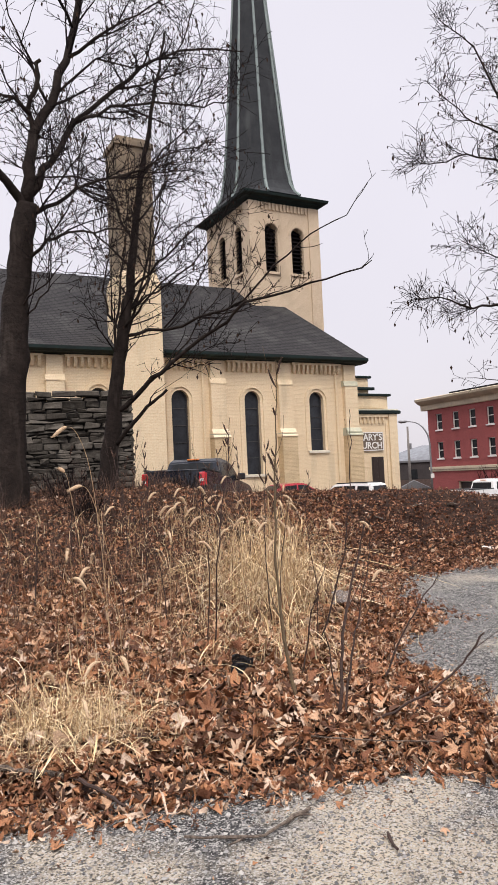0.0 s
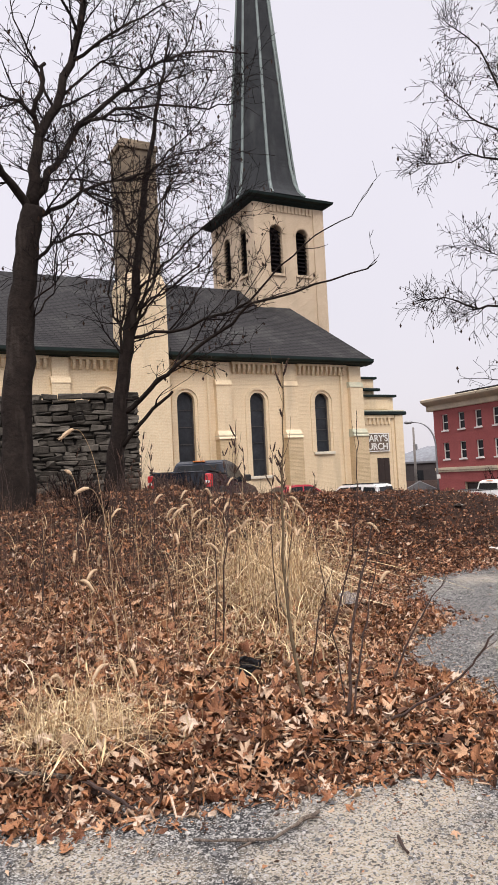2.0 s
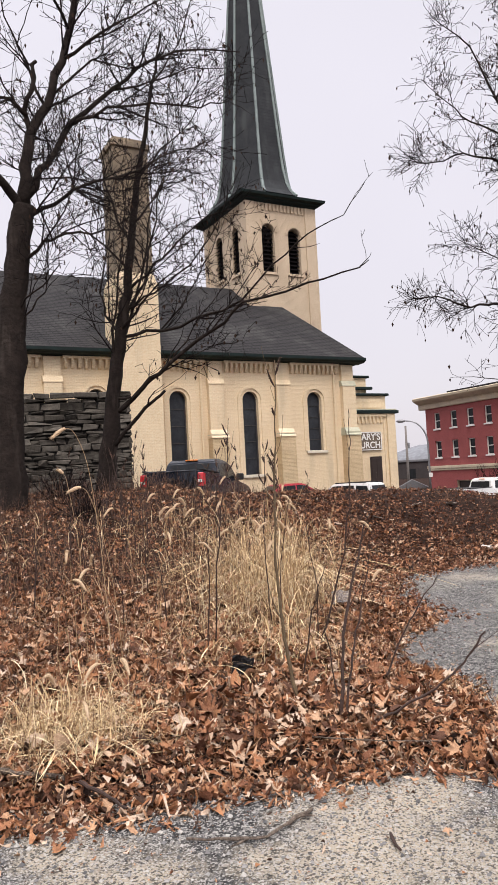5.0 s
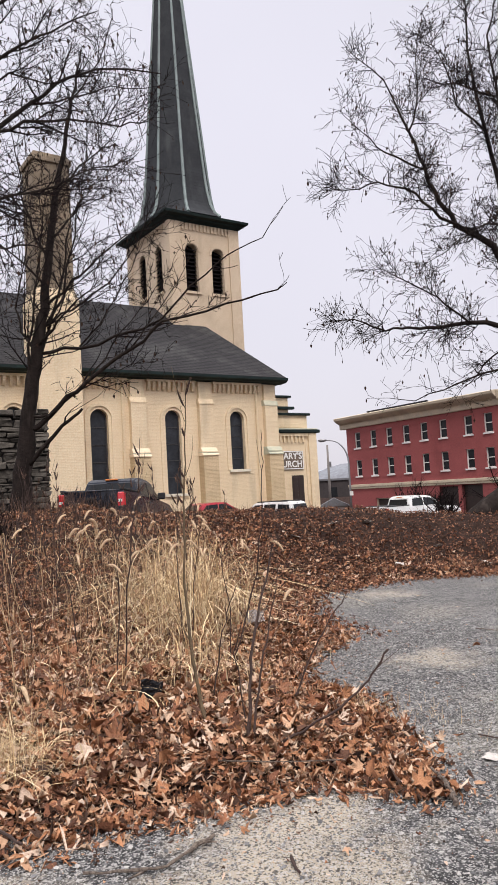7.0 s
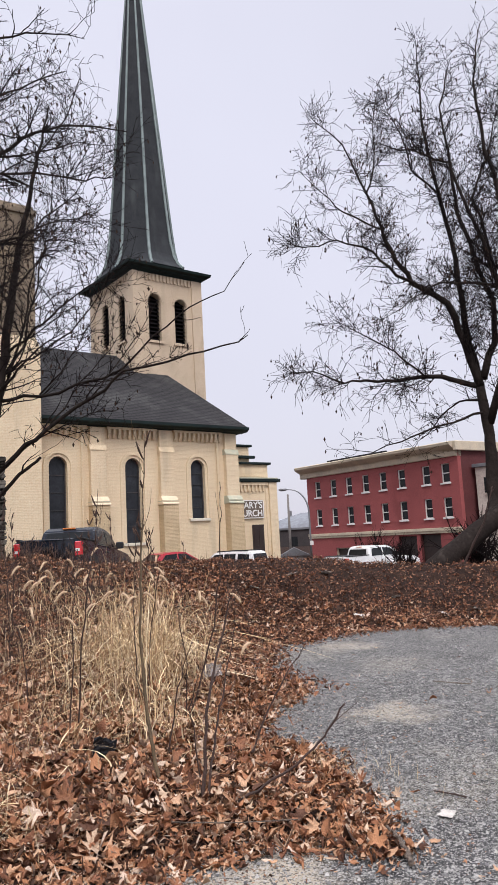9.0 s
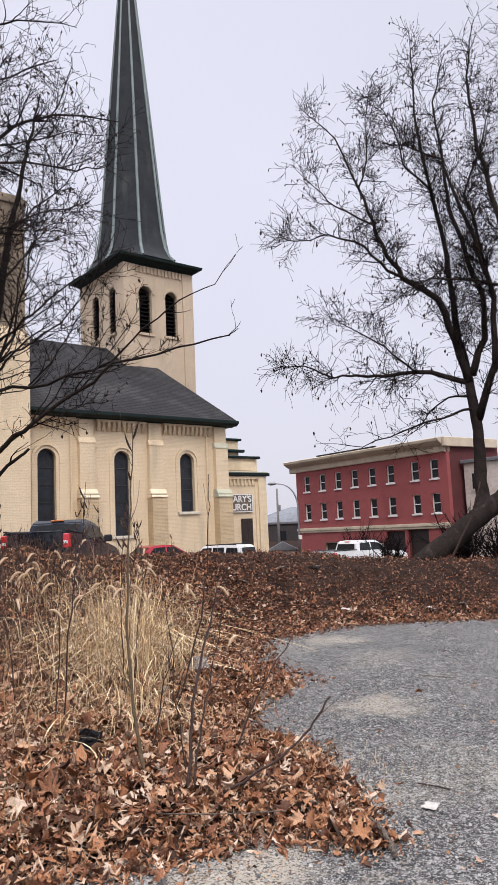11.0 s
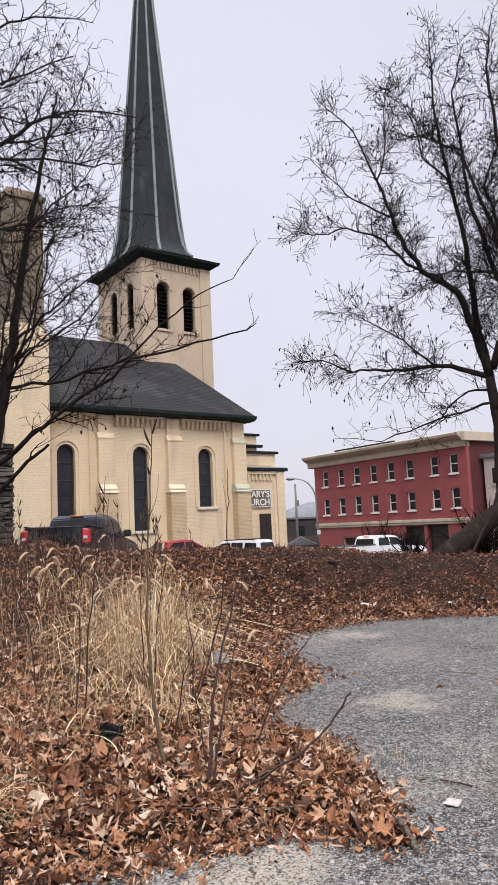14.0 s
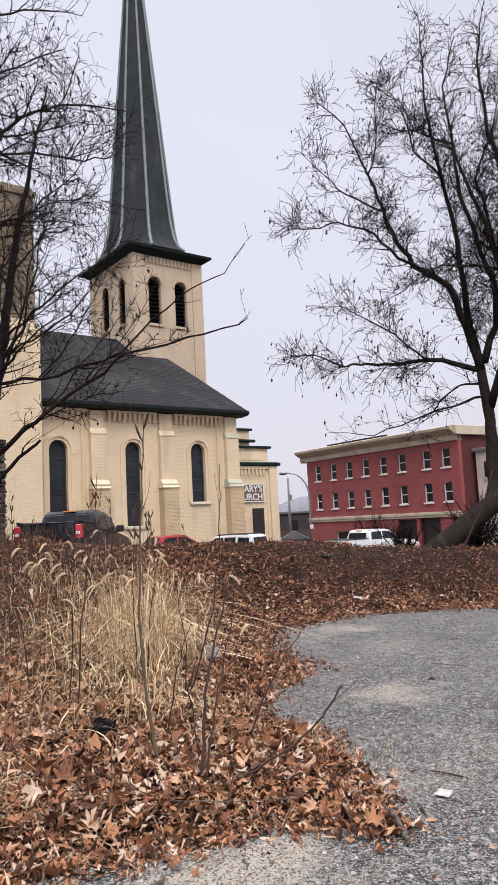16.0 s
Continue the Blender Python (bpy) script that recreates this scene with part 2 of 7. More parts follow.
def speckle(m, scale, dark, pale, sand=()):
    """Scatters dark and pale stone chips over a material's base colour."""
    nt = m.node_tree
    p = nt.nodes["Principled BSDF"]
    geo = nt.nodes.new("ShaderNodeNewGeometry")
    src = p.inputs["Base Color"].links[0].from_socket
    nz = nt.nodes.new("ShaderNodeTexNoise")
    nz.inputs["Scale"].default_value = 3.2
    nz.inputs["Detail"].default_value = 8.0
    nt.links.new(geo.outputs["Position"], nz.inputs["Vector"])
    def chips(src, sc, lo, hi, colour, amt):
        vo = nt.nodes.new("ShaderNodeTexVoronoi")
        vo.inputs["Scale"].default_value = sc
        nt.links.new(geo.outputs["Position"], vo.inputs["Vector"])
        sp_ = nt.nodes.new("ShaderNodeSeparateColor")
        nt.links.new(vo.outputs["Color"], sp_.inputs[0])
        gt = nt.nodes.new("ShaderNodeMath")
        gt.operation = "GREATER_THAN" if lo > 0.5 else "LESS_THAN"
        gt.inputs[1].default_value = lo if lo > 0.5 else hi
        nt.links.new(sp_.outputs[0], gt.inputs[0])
        am = nt.nodes.new("ShaderNodeMath")
        am.operation = "MULTIPLY"
        am.inputs[1].default_value = amt
        nt.links.new(gt.outputs[0], am.inputs[0])
        mx = nt.nodes.new("ShaderNodeMixRGB")
        nt.links.new(am.outputs[0], mx.inputs[0])
        nt.links.new(src, mx.inputs[1])
        mx.inputs[2].default_value = colour
        src = mx.outputs[0]
        return src

    for kind in ((scale * 0.3, 0.0, 0.22, dark, 0.65), (scale * 0.36, 0.88, 1.0, pale, 0.6), (scale * 0.16, 0.0, 0.24, dark, 0.5), (scale * 0.19, 0.84, 1.0, pale, 0.22), (scale * 0.07, 0.0, 0.2, dark, 0.35)):
        src = chips(src, *kind)
    for cx, cy, rad in sand:
        ds = nt.nodes.new("ShaderNodeVectorMath")
        ds.operation = "DISTANCE"
        ds.inputs[1].default_value = (cx, cy, 0)
        nt.links.new(geo.outputs["Position"], ds.inputs[0])
        ad = nt.nodes.new("ShaderNodeMath")
        ad.operation = "MULTIPLY_ADD"
        ad.inputs[1].default_value = rad * 2.6
        nt.links.new(nz.outputs[0], ad.inputs[0])
        nt.links.new(ds.outputs["Value"], ad.inputs[2])
        mr = nt.nodes.new("ShaderNodeMapRange")
        mr.inputs[1].default_value, mr.inputs[2].default_value = rad * 2.55, rad * 1.75
        mr.inputs[4].default_value = 0.75
        nt.links.new(ad.outputs[0], mr.inputs[0])
        mx = nt.nodes.new("ShaderNodeMixRGB")
        nt.links.new(mr.outputs[0], mx.inputs[0])
        nt.links.new(src, mx.inputs[1])
        mx.inputs[2].default_value = (0.47, 0.405, 0.315, 1)
        src = mx.outputs[0]
    for kind in ((scale, 0.0, 0.26, dark, 0.7), (scale * 1.35, 0.78, 1.0, pale, 0.7), (scale * 0.62, 0.0, 0.10, dark, 0.75), (scale * 0.8, 0.93, 1.0, pale, 0.6)):
        src = chips(src, *kind)
    nt.links.new(src, p.inputs["Base Color"])
    return m


speckle(M_ASPHALT, 135, (0.035, 0.034, 0.034, 1), (0.50, 0.48, 0.45, 1), [(1.9, 2.72, 0.36), (1.86, 2.25, 0.5), (1.5, 2.35, 0.36), (0.68, 3.15, 0.2), (0.8, 2.75, 0.3), (2.2, 2.72, 0.3), (4.8, 4.35, 0.36), (7.2, 7.3, 0.4)])
M_STREET = material("street_asphalt", (0.07, 0.07, 0.072, 1), (0.05, 0.05, 0.052, 1), 0.9, 0.5, 60, 0.4)
M_SOIL = material("leaf_mould_soil", (0.036, 0.021, 0.016, 1), (0.014, 0.009, 0.008, 1), 0.95, 2.5, 45, 0.9, stain=((0.12, 0.062, 0.038, 1), 9.0, (1, 1, 1), 0.54, 0.6), spec=0.1)


# ---------------------------------------------------------------- mesh helpers
def mesh_object(name, verts, faces, mat, parent=None, smooth=False):
    me = bpy.data.meshes.new(name)
    me.from_pydata([tuple(v) for v in verts], [], [tuple(f) for f in faces])
    me.update()
    if smooth:
        me.polygons.foreach_set("use_smooth", [True] * len(me.polygons))
    if mat:
        me.materials.append(mat)
    ob = new(name, me)
    if parent:
        ob.parent = parent
    return ob


def part(name, bm, mat, parent, label="", smooth=False):
    """One bmesh as one mesh object under a thing or part, in the thing's own space."""
    me = bpy.data.meshes.new(name)
    bm.to_mesh(me)
    bm.free()
    if smooth:
        me.polygons.foreach_set("use_smooth", [True] * len(me.polygons))
    me.materials.append(mat)
    ob = new(name, me)
    if parent:
        ob.parent = parent
    if label:
        ob["label"] = label
    return ob


def thing(name, label, category, at=None, group="", kind=""):
    ob = new(name)
    ob.empty_display_size = 0.2
    if at is not None:
        ob.matrix_world = at
    return tagged(ob, label, category, group, kind)


def box(bm, x0, x1, y0, y1, z0, z1, bevel=0.0):
    vs = [bm.verts.new(p) for p in ((x0, y0, z0), (x1, y0, z0), (x1, y1, z0), (x0, y1, z0), (x0, y0, z1), (x1, y0, z1), (x1, y1, z1), (x0, y1, z1))]
    fs = [bm.faces.new([vs[i] for i in f]) for f in ((3, 2, 1, 0), (4, 5, 6, 7), (0, 1, 5, 4), (1, 2, 6, 5), (2, 3, 7, 6), (3, 0, 4, 7))]
    if bevel:
        es = {ed for f in fs for ed in f.edges}
        bmesh.ops.bevel(bm, geom=list(es), offset=bevel, segments=1, affect="EDGES")
    return bm


def boxpart(name, mat, parent, x0, x1, y0, y1, z0, z1, bevel=0.0, label=""):
    return part(name, box(bmesh.new(), x0, x1, y0, y1, z0, z1, bevel), mat, parent, label)


def prism(bm, outline, lift):
    """An outline of points, swept along the vector lift, closed at both ends."""
    a = [bm.verts.new(p) for p in outline]
    b = [bm.verts.new(Vector(p) + Vector(lift)) for p in outline]
    n = len(a)
    bm.faces.new(a[::-1])
    bm.faces.new(b)
    for i in range(n):
        bm.faces.new((a[i], a[(i + 1) % n], b[(i + 1) % n], b[i]))
    bmesh.ops.recalc_face_normals(bm, faces=bm.faces[:])
    return bm


def arch(x0, x1, z0, z1, n=9):
    """The outline (x, z) of a round-headed opening, from its lower right round to its lower left."""
    r, c = (x1 - x0) / 2, (x0 + x1) / 2
    return [(x1, z0)] + [(c + r * math.cos(math.pi * i / n), z1 - r + r * math.sin(math.pi * i / n)) for i in range(n + 1)] + [(x0, z0)]


def tube_mesh(store, pts, radii, sides=5):
    """Adds a tapered tube along pts to the lists (verts, faces) of store."""
    verts, faces = store
    base = len(verts)
    n = len(pts)
    pts = [Vector(p) for p in pts]
    ref = Vector((0.31, 0.77, 0.55))
    for i in range(n):
        d = (pts[min(i + 1, n - 1)] - pts[max(i - 1, 0)])
        if d.length < 1e-9:
            d = Vector((0, 0, 1))
        d.normalize()
        u = d.cross(ref)
        u.normalize()
        w = d.cross(u)
        for k in range(sides):
            a = 2 * math.pi * k / sides
            verts.append(pts[i] + (u * math.cos(a) + w * math.sin(a)) * radii[i])
    for i in range(n - 1):
        for k in range(sides):
            k2 = (k + 1) % sides
            faces.append((base + i * sides + k, base + i * sides + k2, base + (i + 1) * sides + k2, base + (i + 1) * sides + k))
    faces.append(tuple(base + (n - 1) * sides + k for k in range(sides)))
    faces.append(tuple(base + k for k in reversed(range(sides))))


# ---------------------------------------------------------------- ground
EDGE = [(-30, 8.5), (-6, 5.2), (-2, 4.0), (0.47, 3.44), (0.73, 3.29), (0.9, 3.22), (1.2, 3.17), (1.42, 3.15), (1.66, 3.07), (1.99, 3.0), (2.24, 2.95), (2.43, 2.86), (2.58, 2.7),
        (2.70, 2.52), (2.84, 2.52), (2.92, 2.7), (3.12, 3.0), (3.3, 3.35), (3.45, 3.6), (3.62, 3.95), (3.58, 4.28), (3.56, 4.55), (3.8, 4.88), (4.25, 5.3), (4.75, 5.45), (4.95, 5.7),
        (5.25, 6.5), (5.7, 7.3), (6.45, 8.05), (7.0, 8.05), (7.85, 8.15), (8.6, 7.95), (9.3, 7.4), (9.8, 6.95), (10.5, 6.2), (11.5, 4.6), (13, 1.5), (14, -6), (60, -6), (60, 70), (-30, 70)]
_P = np.array(EDGE, float)
_Q = np.roll(_P, -1, axis=0)


def inside(x, y):
    """Metres by which points lie inside the edge of the leaves and the bank (outside: minus)."""
    x, y = np.atleast_1d(np.asarray(x, float)), np.atleast_1d(np.asarray(y, float))
    d2 = np.full(x.shape, 1e9)
    odd = np.zeros(x.shape, bool)
    for (ax, ay), (bx, by) in zip(_P, _Q):
        ex, ey = bx - ax, by - ay
        s = np.clip(((x - ax) * ex + (y - ay) * ey) / (ex * ex + ey * ey), 0, 1)
        d2 = np.minimum(d2, (x - ax - s * ex) ** 2 + (y - ay - s * ey) ** 2)
        if ey != 0:
            odd ^= ((ay > y) != (by > y)) & (x < ex * (y - ay) / ey + ax)
    return np.where(odd, 1, -1) * np.sqrt(d2)


def ease(v):
    v = np.clip(v, 0, 1)
    return v * v * (3 - 2 * v)


def ripple(x, y, k, seed=0.0):
    return (np.sin(x * k + 1.3 * np.sin(y * k * 0.7 + seed)) + np.sin(y * k * 1.3 + 1.7 * np.sin(x * k * 0.6 + seed * 2) + 2)) * 0.5



def street_height(r, az):
    """The street: it falls away beyond the bank, sooner towards the crossing."""
    uphill = np.interp(r, [0, 15, 17, 20.5, 23.7, 27.5, 31, 34, 36, 70, 200], [0.84, 0.74, 0.62, 0.40, 0.19, -0.07, -0.22, -0.38, -0.72, -1.35, -1.6])
    downhill = np.interp(r, [0, 17, 20, 22, 26, 29, 36, 70, 200], [0.84, 0.6, 0.06, -0.03, -0.12, -0.22, -0.72, -1.35, -1.6])
    k = ease((az - 33.5) / 3.0)
    return uphill * (1 - k) + downhill * k - 0.010 * np.clip(az - 28, 0, 40)


def height(x, y):
    """The height of the ground sheet."""
    x, y = np.atleast_1d(np.asarray(x, float)), np.atleast_1d(np.asarray(y, float))
    r = np.hypot(x, y)
    az = np.degrees(np.arctan2(x, y))
    zc = np.interp(az, [-60, 0, 8, 18, 28, 31, 39, 48, 56, 80], [1.3, 1.36, 1.31, 1.24, 1.09, 1.06, 1.03, 0.80, 0.68, 0.6])
    zc = zc + 0.13 * np.exp(-((az - 21.3) / 1.2) ** 2)      # a heap of soil on the crest
    RC = np.interp(az, [33, 42], [14.2, 15.3])
    rf = np.interp(az, [30, 37, 44, 50, 60], [4.2, 10.2, 12.0, 12.4, 12.3])
    d = inside(x, y)
    bank = zc * ease((r - rf) / (RC - rf)) ** 1.05
    back = ease((r - RC - 0.2) / 1.7)
    z = bank * (1 - back) + street_height(r, az) * back
    lump = 0.05 * ripple(x, y, 1.7) + 0.025 * ripple(x, y, 4.3, 1.0)
    z = z + lump * ease((r - 3.5) / 2.5) * (1 - back) * 0.9
    drift = 0.022 * ripple(x, y, 9.0, 2.0) + 0.014 * ripple(x, y, 19.0, 0.6)
    z = z + drift * ease(d / 0.5) * (r < 9.0)
    clod = 0.030 * ripple(x, y, 6.1, 0.4) + 0.018 * ripple(x, y, 11.0, 1.7)
    z = z + clod * ease((r - 9.0) / 1.5) * (1 - back) * (d > 0)
    up = ease((d + 0.05) / 0.45)
    lot = -0.05 + 0.0 * x
    front = (az > -100) & (az < 100)
    near = np.where(front & (d > -0.05), up, 0.0)
    return lot * (1 - near) + (z + 0.035 + 0.05 * ease(d / 0.8) * (r < 14)) * near


def build_ground():
    rr = np.concatenate([np.arange(0.4, 2.2, 0.3), np.arange(2.2, 8, 0.09), np.arange(8, 19, 0.17), np.geomspace(19, 3000, 46)])
    aa = np.concatenate([np.arange(-8, 72, 0.7), np.arange(72, 352, 7.0)])
    R_, A_ = np.meshgrid(rr, np.radians(aa), indexing="ij")
    X, Y = R_ * np.sin(A_), R_ * np.cos(A_)
    Z = height(X.ravel(), Y.ravel())
    v = np.stack([X.ravel(), Y.ravel(), Z], 1).tolist()
    n = len(aa)
    f = [(i * n + j, i * n + (j + 1) % n, (i + 1) * n + (j + 1) % n, (i + 1) * n + j) for i in range(len(rr) - 1) for j in range(n)]
    f = [q[::-1] for q in f]
    c = len(v)
    v.append((0, 0, -0.05))
    f += [(c, j, (j + 1) % n)[::-1] for j in range(n)]
    g = mesh_object("ground", v, f, M_SOIL, smooth=True)
    return tagged(g, "brown leaf-mould earth bank rising behind the lot", "ground", kind="structure")


build_ground()


def build_lot():
    xs, ys = np.arange(-24, 26.1, 0.5), np.arange(-24, 13.1, 0.5)
    X, Y = np.meshgrid(xs, ys, indexing="ij")
    Z = 0.008 * ripple(X, Y, 0.9)
    n = len(ys)
    v = np.stack([X.ravel(), Y.ravel(), Z.ravel()], 1).tolist()
    f = [(i * n + j, (i + 1) * n + j, (i + 1) * n + j + 1, i * n + j + 1) for i in range(len(xs) - 1) for j in range(n - 1)]
    keep = []
    for q in f:
        cx, cy = np.mean([v[k][0] for k in q]), np.mean([v[k][1] for k in q])
        keep.append((cx, cy))
    d = inside([k[0] for k in keep], [k[1] for k in keep])
    f = [q for q, dd in zip(f, d) if dd < 0.9]
    g = mesh_object("pavement", v, f, M_ASPHALT, smooth=True)
    return tagged(g, "old grey asphalt parking lot with pale sandy patches", "parking lot", kind="structure")


build_lot()


# ---------------------------------------------------------------- church
WY = 35.0           # outer face of the nave wall
GZ = -1.1           # foot of the walls
EZ = 7.72           # top of the wall
CH = thing("church", "cream-painted brick church with dark shingle roof and tall slate spire", "church")


def wall_with_openings(name, mat, parent, x0, x1, y0, y1, z0, z1, holes, label=""):
    """An upright wall along x, with round-headed openings cut through it."""
    bm = bmesh.new()
    outer = [bm.verts.new((x0, y0, z0)), bm.verts.new((x1, y0, z0)), bm.verts.new((x1, y0, z1)), bm.verts.new((x0, y0, z1))]
    edges = [bm.edges.new((outer[i], outer[(i + 1) % 4])) for i in range(4)]
    for h in holes:
        vs = [bm.verts.new((x, y0, z)) for x, z in arch(*h)]
        edges += [bm.edges.new((vs[i], vs[(i + 1) % len(vs)])) for i in range(len(vs))]
    bmesh.ops.triangle_fill(bm, use_beauty=True, use_dissolve=False, edges=edges)
    bad = []
    for f in bm.faces:
        c = f.calc_center_median()
        for hx0, hx1, hz0, hz1 in holes:
            r = (hx1 - hx0) / 2
            m = (hx0 + hx1) / 2
            if hx0 < c.x < hx1 and hz0 < c.z < hz1 and (c.z < hz1 - r or (c.x - m) ** 2 + (c.z - hz1 + r) ** 2 < r * r):
                bad.append(f)
                break
    bmesh.ops.delete(bm, geom=bad, context="FACES_ONLY")
    ret = bmesh.ops.extrude_face_region(bm, geom=bm.faces[:])
    bmesh.ops.translate(bm, verts=[g for g in ret["geom"] if isinstance(g, bmesh.types.BMVert)], vec=(0, y1 - y0, 0))
    bmesh.ops.recalc_face_normals(bm, faces=bm.faces[:])
    return part(name, bm, mat, parent, label)


NAVE_X0, NAVE_X1 = -16.0, 25.6
WINDOWS = [(14.0, 14.98, 1.55, 6.1), (18.25, 19.2, 1.55, 6.1), (22.4, 23.35, 2.75, 6.1), (9.74, 10.62, 1.55, 6.15), (5.4, 6.35, 1.55, 6.1)]
nave_wall = wall_with_openings("nave_wall", M_CREAM, CH, NAVE_X0, NAVE_X1, WY, WY + 0.5, GZ, EZ, WINDOWS)
boxpart("nave_wall", M_CREAM, CH, NAVE_X0, NAVE_X0 + 0.5, WY + 0.5, 53, GZ, EZ)
boxpart("nave_wall", M_CREAM, CH, NAVE_X0, NAVE_X1, 53, 53.5, GZ, EZ)
boxpart("nave_wall", M_CREAM, CH, NAVE_X1 - 0.5, NAVE_X1, WY + 0.5, 53, GZ, EZ)


def church_window(x0, x1, z0, z1):
    """A deep round-headed leaded window with a stone sill and a raised hood."""
    bm = bmesh.new()
    prism(bm, [(x, WY + 0.30, z) for x, z in arch(x0 - 0.02, x1 + 0.02, z0, z1 + 0.02)], (0, 0.05, 0))
    w = part("window", bm, M_LEADGLASS, CH, "dark leaded glass lancet window")
    # lead bars
    for k in range(1, 5):
        z = z0 + (z1 - z0 - 0.4) * k / 4.6
        boxpart("glazing_bar", M_FRAME, w, x0, x1, WY + 0.26, WY + 0.30, z - 0.015, z + 0.015)
    bm = bmesh.new()
    prism(bm, [(x, WY + 0.24, z) for x, z in arch(x0, x1, z0, z1)] + [(x, WY + 0.24, z) for x, z in arch(x0 + 0.06, x1 - 0.06, z0 + 0.06, z1 - 0.06)][::-1], (0, 0.06, 0))
    part("window_frame", bm, M_FRAME, w)
    # hood of raised brick round the head
    o = arch(x0 - 0.32, x1 + 0.32, z1 - 0.75, z1 + 0.32)
    i = arch(x0 - 0.16, x1 + 0.16, z1 - 0.75, z1 + 0.16)
    bm = bmesh.new()
    prism(bm, [(x, WY - 0.07, z) for x, z in o] + [(x, WY - 0.07, z) for x, z in i][::-1], (0, 0.07, 0))
    part("hood", bm, M_CREAM, w)
    for a, b in ((x0 - 0.32, x0 - 0.16), (x1 + 0.16, x1 + 0.32)):
        boxpart("jamb", M_CREAM, w, a, b, WY - 0.05, WY, z0, z1 - 0.75)
    boxpart("sill", M_CAPSTONE, w, x0 - 0.22, x1 + 0.22, WY - 0.12, WY + 0.28, z0 - 0.16, z0, 0.015)


for win in WINDOWS:
    church_window(*win)


def buttress(x0, x1, green=False):
    """Stepped buttress: wide foot, sloped two-tier cap, a thinner shaft above with a shallow cap."""
    cap = M_CAPGREEN if green else M_CAPCREAM
    lo, hi = 3.55, 6.42
    b = boxpart("buttress", M_CREAM_BARE, CH, x0, x1, WY - 0.55, WY, GZ, lo)
    for z, y0, y1, rise, w in ((lo, 0.60, 0.46, 0.16, 0.04), (lo + 0.20, 0.48, 0.30, 0.26, 0.02)):
        bm = bmesh.new()
        prism(bm, [(x0 - w, WY - y0, z), (x0 - w, WY - y0, z + 0.04), (x0 - w, WY - y1, z + rise), (x0 - w, WY - 0.003, z + rise), (x0 - w, WY - 0.003, z)], (x1 - x0 + 2 * w, 0, 0))
        part("cap", bm, cap, b, "pale sloped cap")
    boxpart("drip_edge", M_CAPGREEN, b, x0 - 0.03, x1 + 0.03, WY - 0.50, WY - 0.005, lo + 0.162, lo + 0.198)
    boxpart("shaft", M_CREAM, b, x0 + 0.04, x1 - 0.04, WY - 0.30, WY - 0.002, lo + 0.46, hi)
    bm = bmesh.new()
    prism(bm, [(x0, WY - 0.33, hi), (x0, WY - 0.33, hi + 0.05), (x0, WY - 0.20, hi + 0.32), (x0, WY - 0.003, hi + 0.32), (x0, WY - 0.003, hi)], (x1 - x0, 0, 0))
    part("cap", bm, M_CREAM if not green else cap, b, "pale sloped cap")
    boxpart("shaft", M_CREAM, b, x0 + 0.08, x1 - 0.08, WY - 0.20, WY - 0.002, hi + 0.32, EZ - 0.05)


for bx in (16.1, 20.22):
    buttress(bx, bx + 0.95)
buttress(24.65, 25.62, green=True)
for bx in (7.55, 3.3):
    buttress(bx, bx + 0.95)

# downpipe beside the corner buttress, and a second by the chimney
for px, pz in ((24.2, 0.0), (15.75, 0.0)):
    st = ([], [])
    tube_mesh(st, [(px, WY - 0.1, GZ), (px, WY - 0.1, 7.2), (px + 0.06, WY - 0.3, 7.45)], [0.06, 0.06, 0.06], 8)
    mesh_object("downpipe", st[0], st[1], M_CREAM, CH)


def corbel_table(x0, x1):
    """A row of small stepped brick brackets below the eaves."""
    c = boxpart("corbel_course", M_CREAM, CH, x0, x1, WY - 0.24, WY - 0.002, 7.60, EZ)
    me = None
    n = max(2, int((x1 - x0) / 0.30))
    for k in range(n):
        x = x0 + (k + 0.5) * (x1 - x0) / n
        if me is None:
            bm = bmesh.new()
            prism(bm, [(-0.085, 0.0, 0.0), (-0.085, -0.12, 0.06), (-0.085, -0.23, 0.26), (-0.085, -0.23, 0.50), (-0.085, 0.0, 0.50)], (0.14, 0, 0))
            me = part("bracket", bm, M_CREAM, c)
            me.location = (x, WY - 0.003, 7.10)
            data = me.data
        else:
            o = new("bracket", data)
            o.parent = c
            o.location = (x, WY - 0.003, 7.10)


for a, b in ((13.1, 16.0), (17.15, 20.15), (21.25, 24.55), (8.55, 10.9), (4.3, 7.5), (-2, 3.2)):
    corbel_table(a, b)

# roof: a long slope up to the ridge, hipped down at the street end
RIDGE_Y, RIDGE_Z, EAVE_Y, EAVE_Z = 44.2, 14.35, 34.3, 8.05
HIP_X = 26.62


def sheet(name, quads, thick, mat, parent, label=""):
    bm = bmesh.new()
    for q in quads:
        bm.faces.new([bm.verts.new(p) for p in q])
    bmesh.ops.remove_doubles(bm, verts=bm.verts[:], dist=0.001)
    bmesh.ops.recalc_face_normals(bm, faces=bm.faces[:])
    bmesh.ops.solidify(bm, geom=bm.faces[:], thickness=thick)
    return part(name, bm, mat, parent, label)


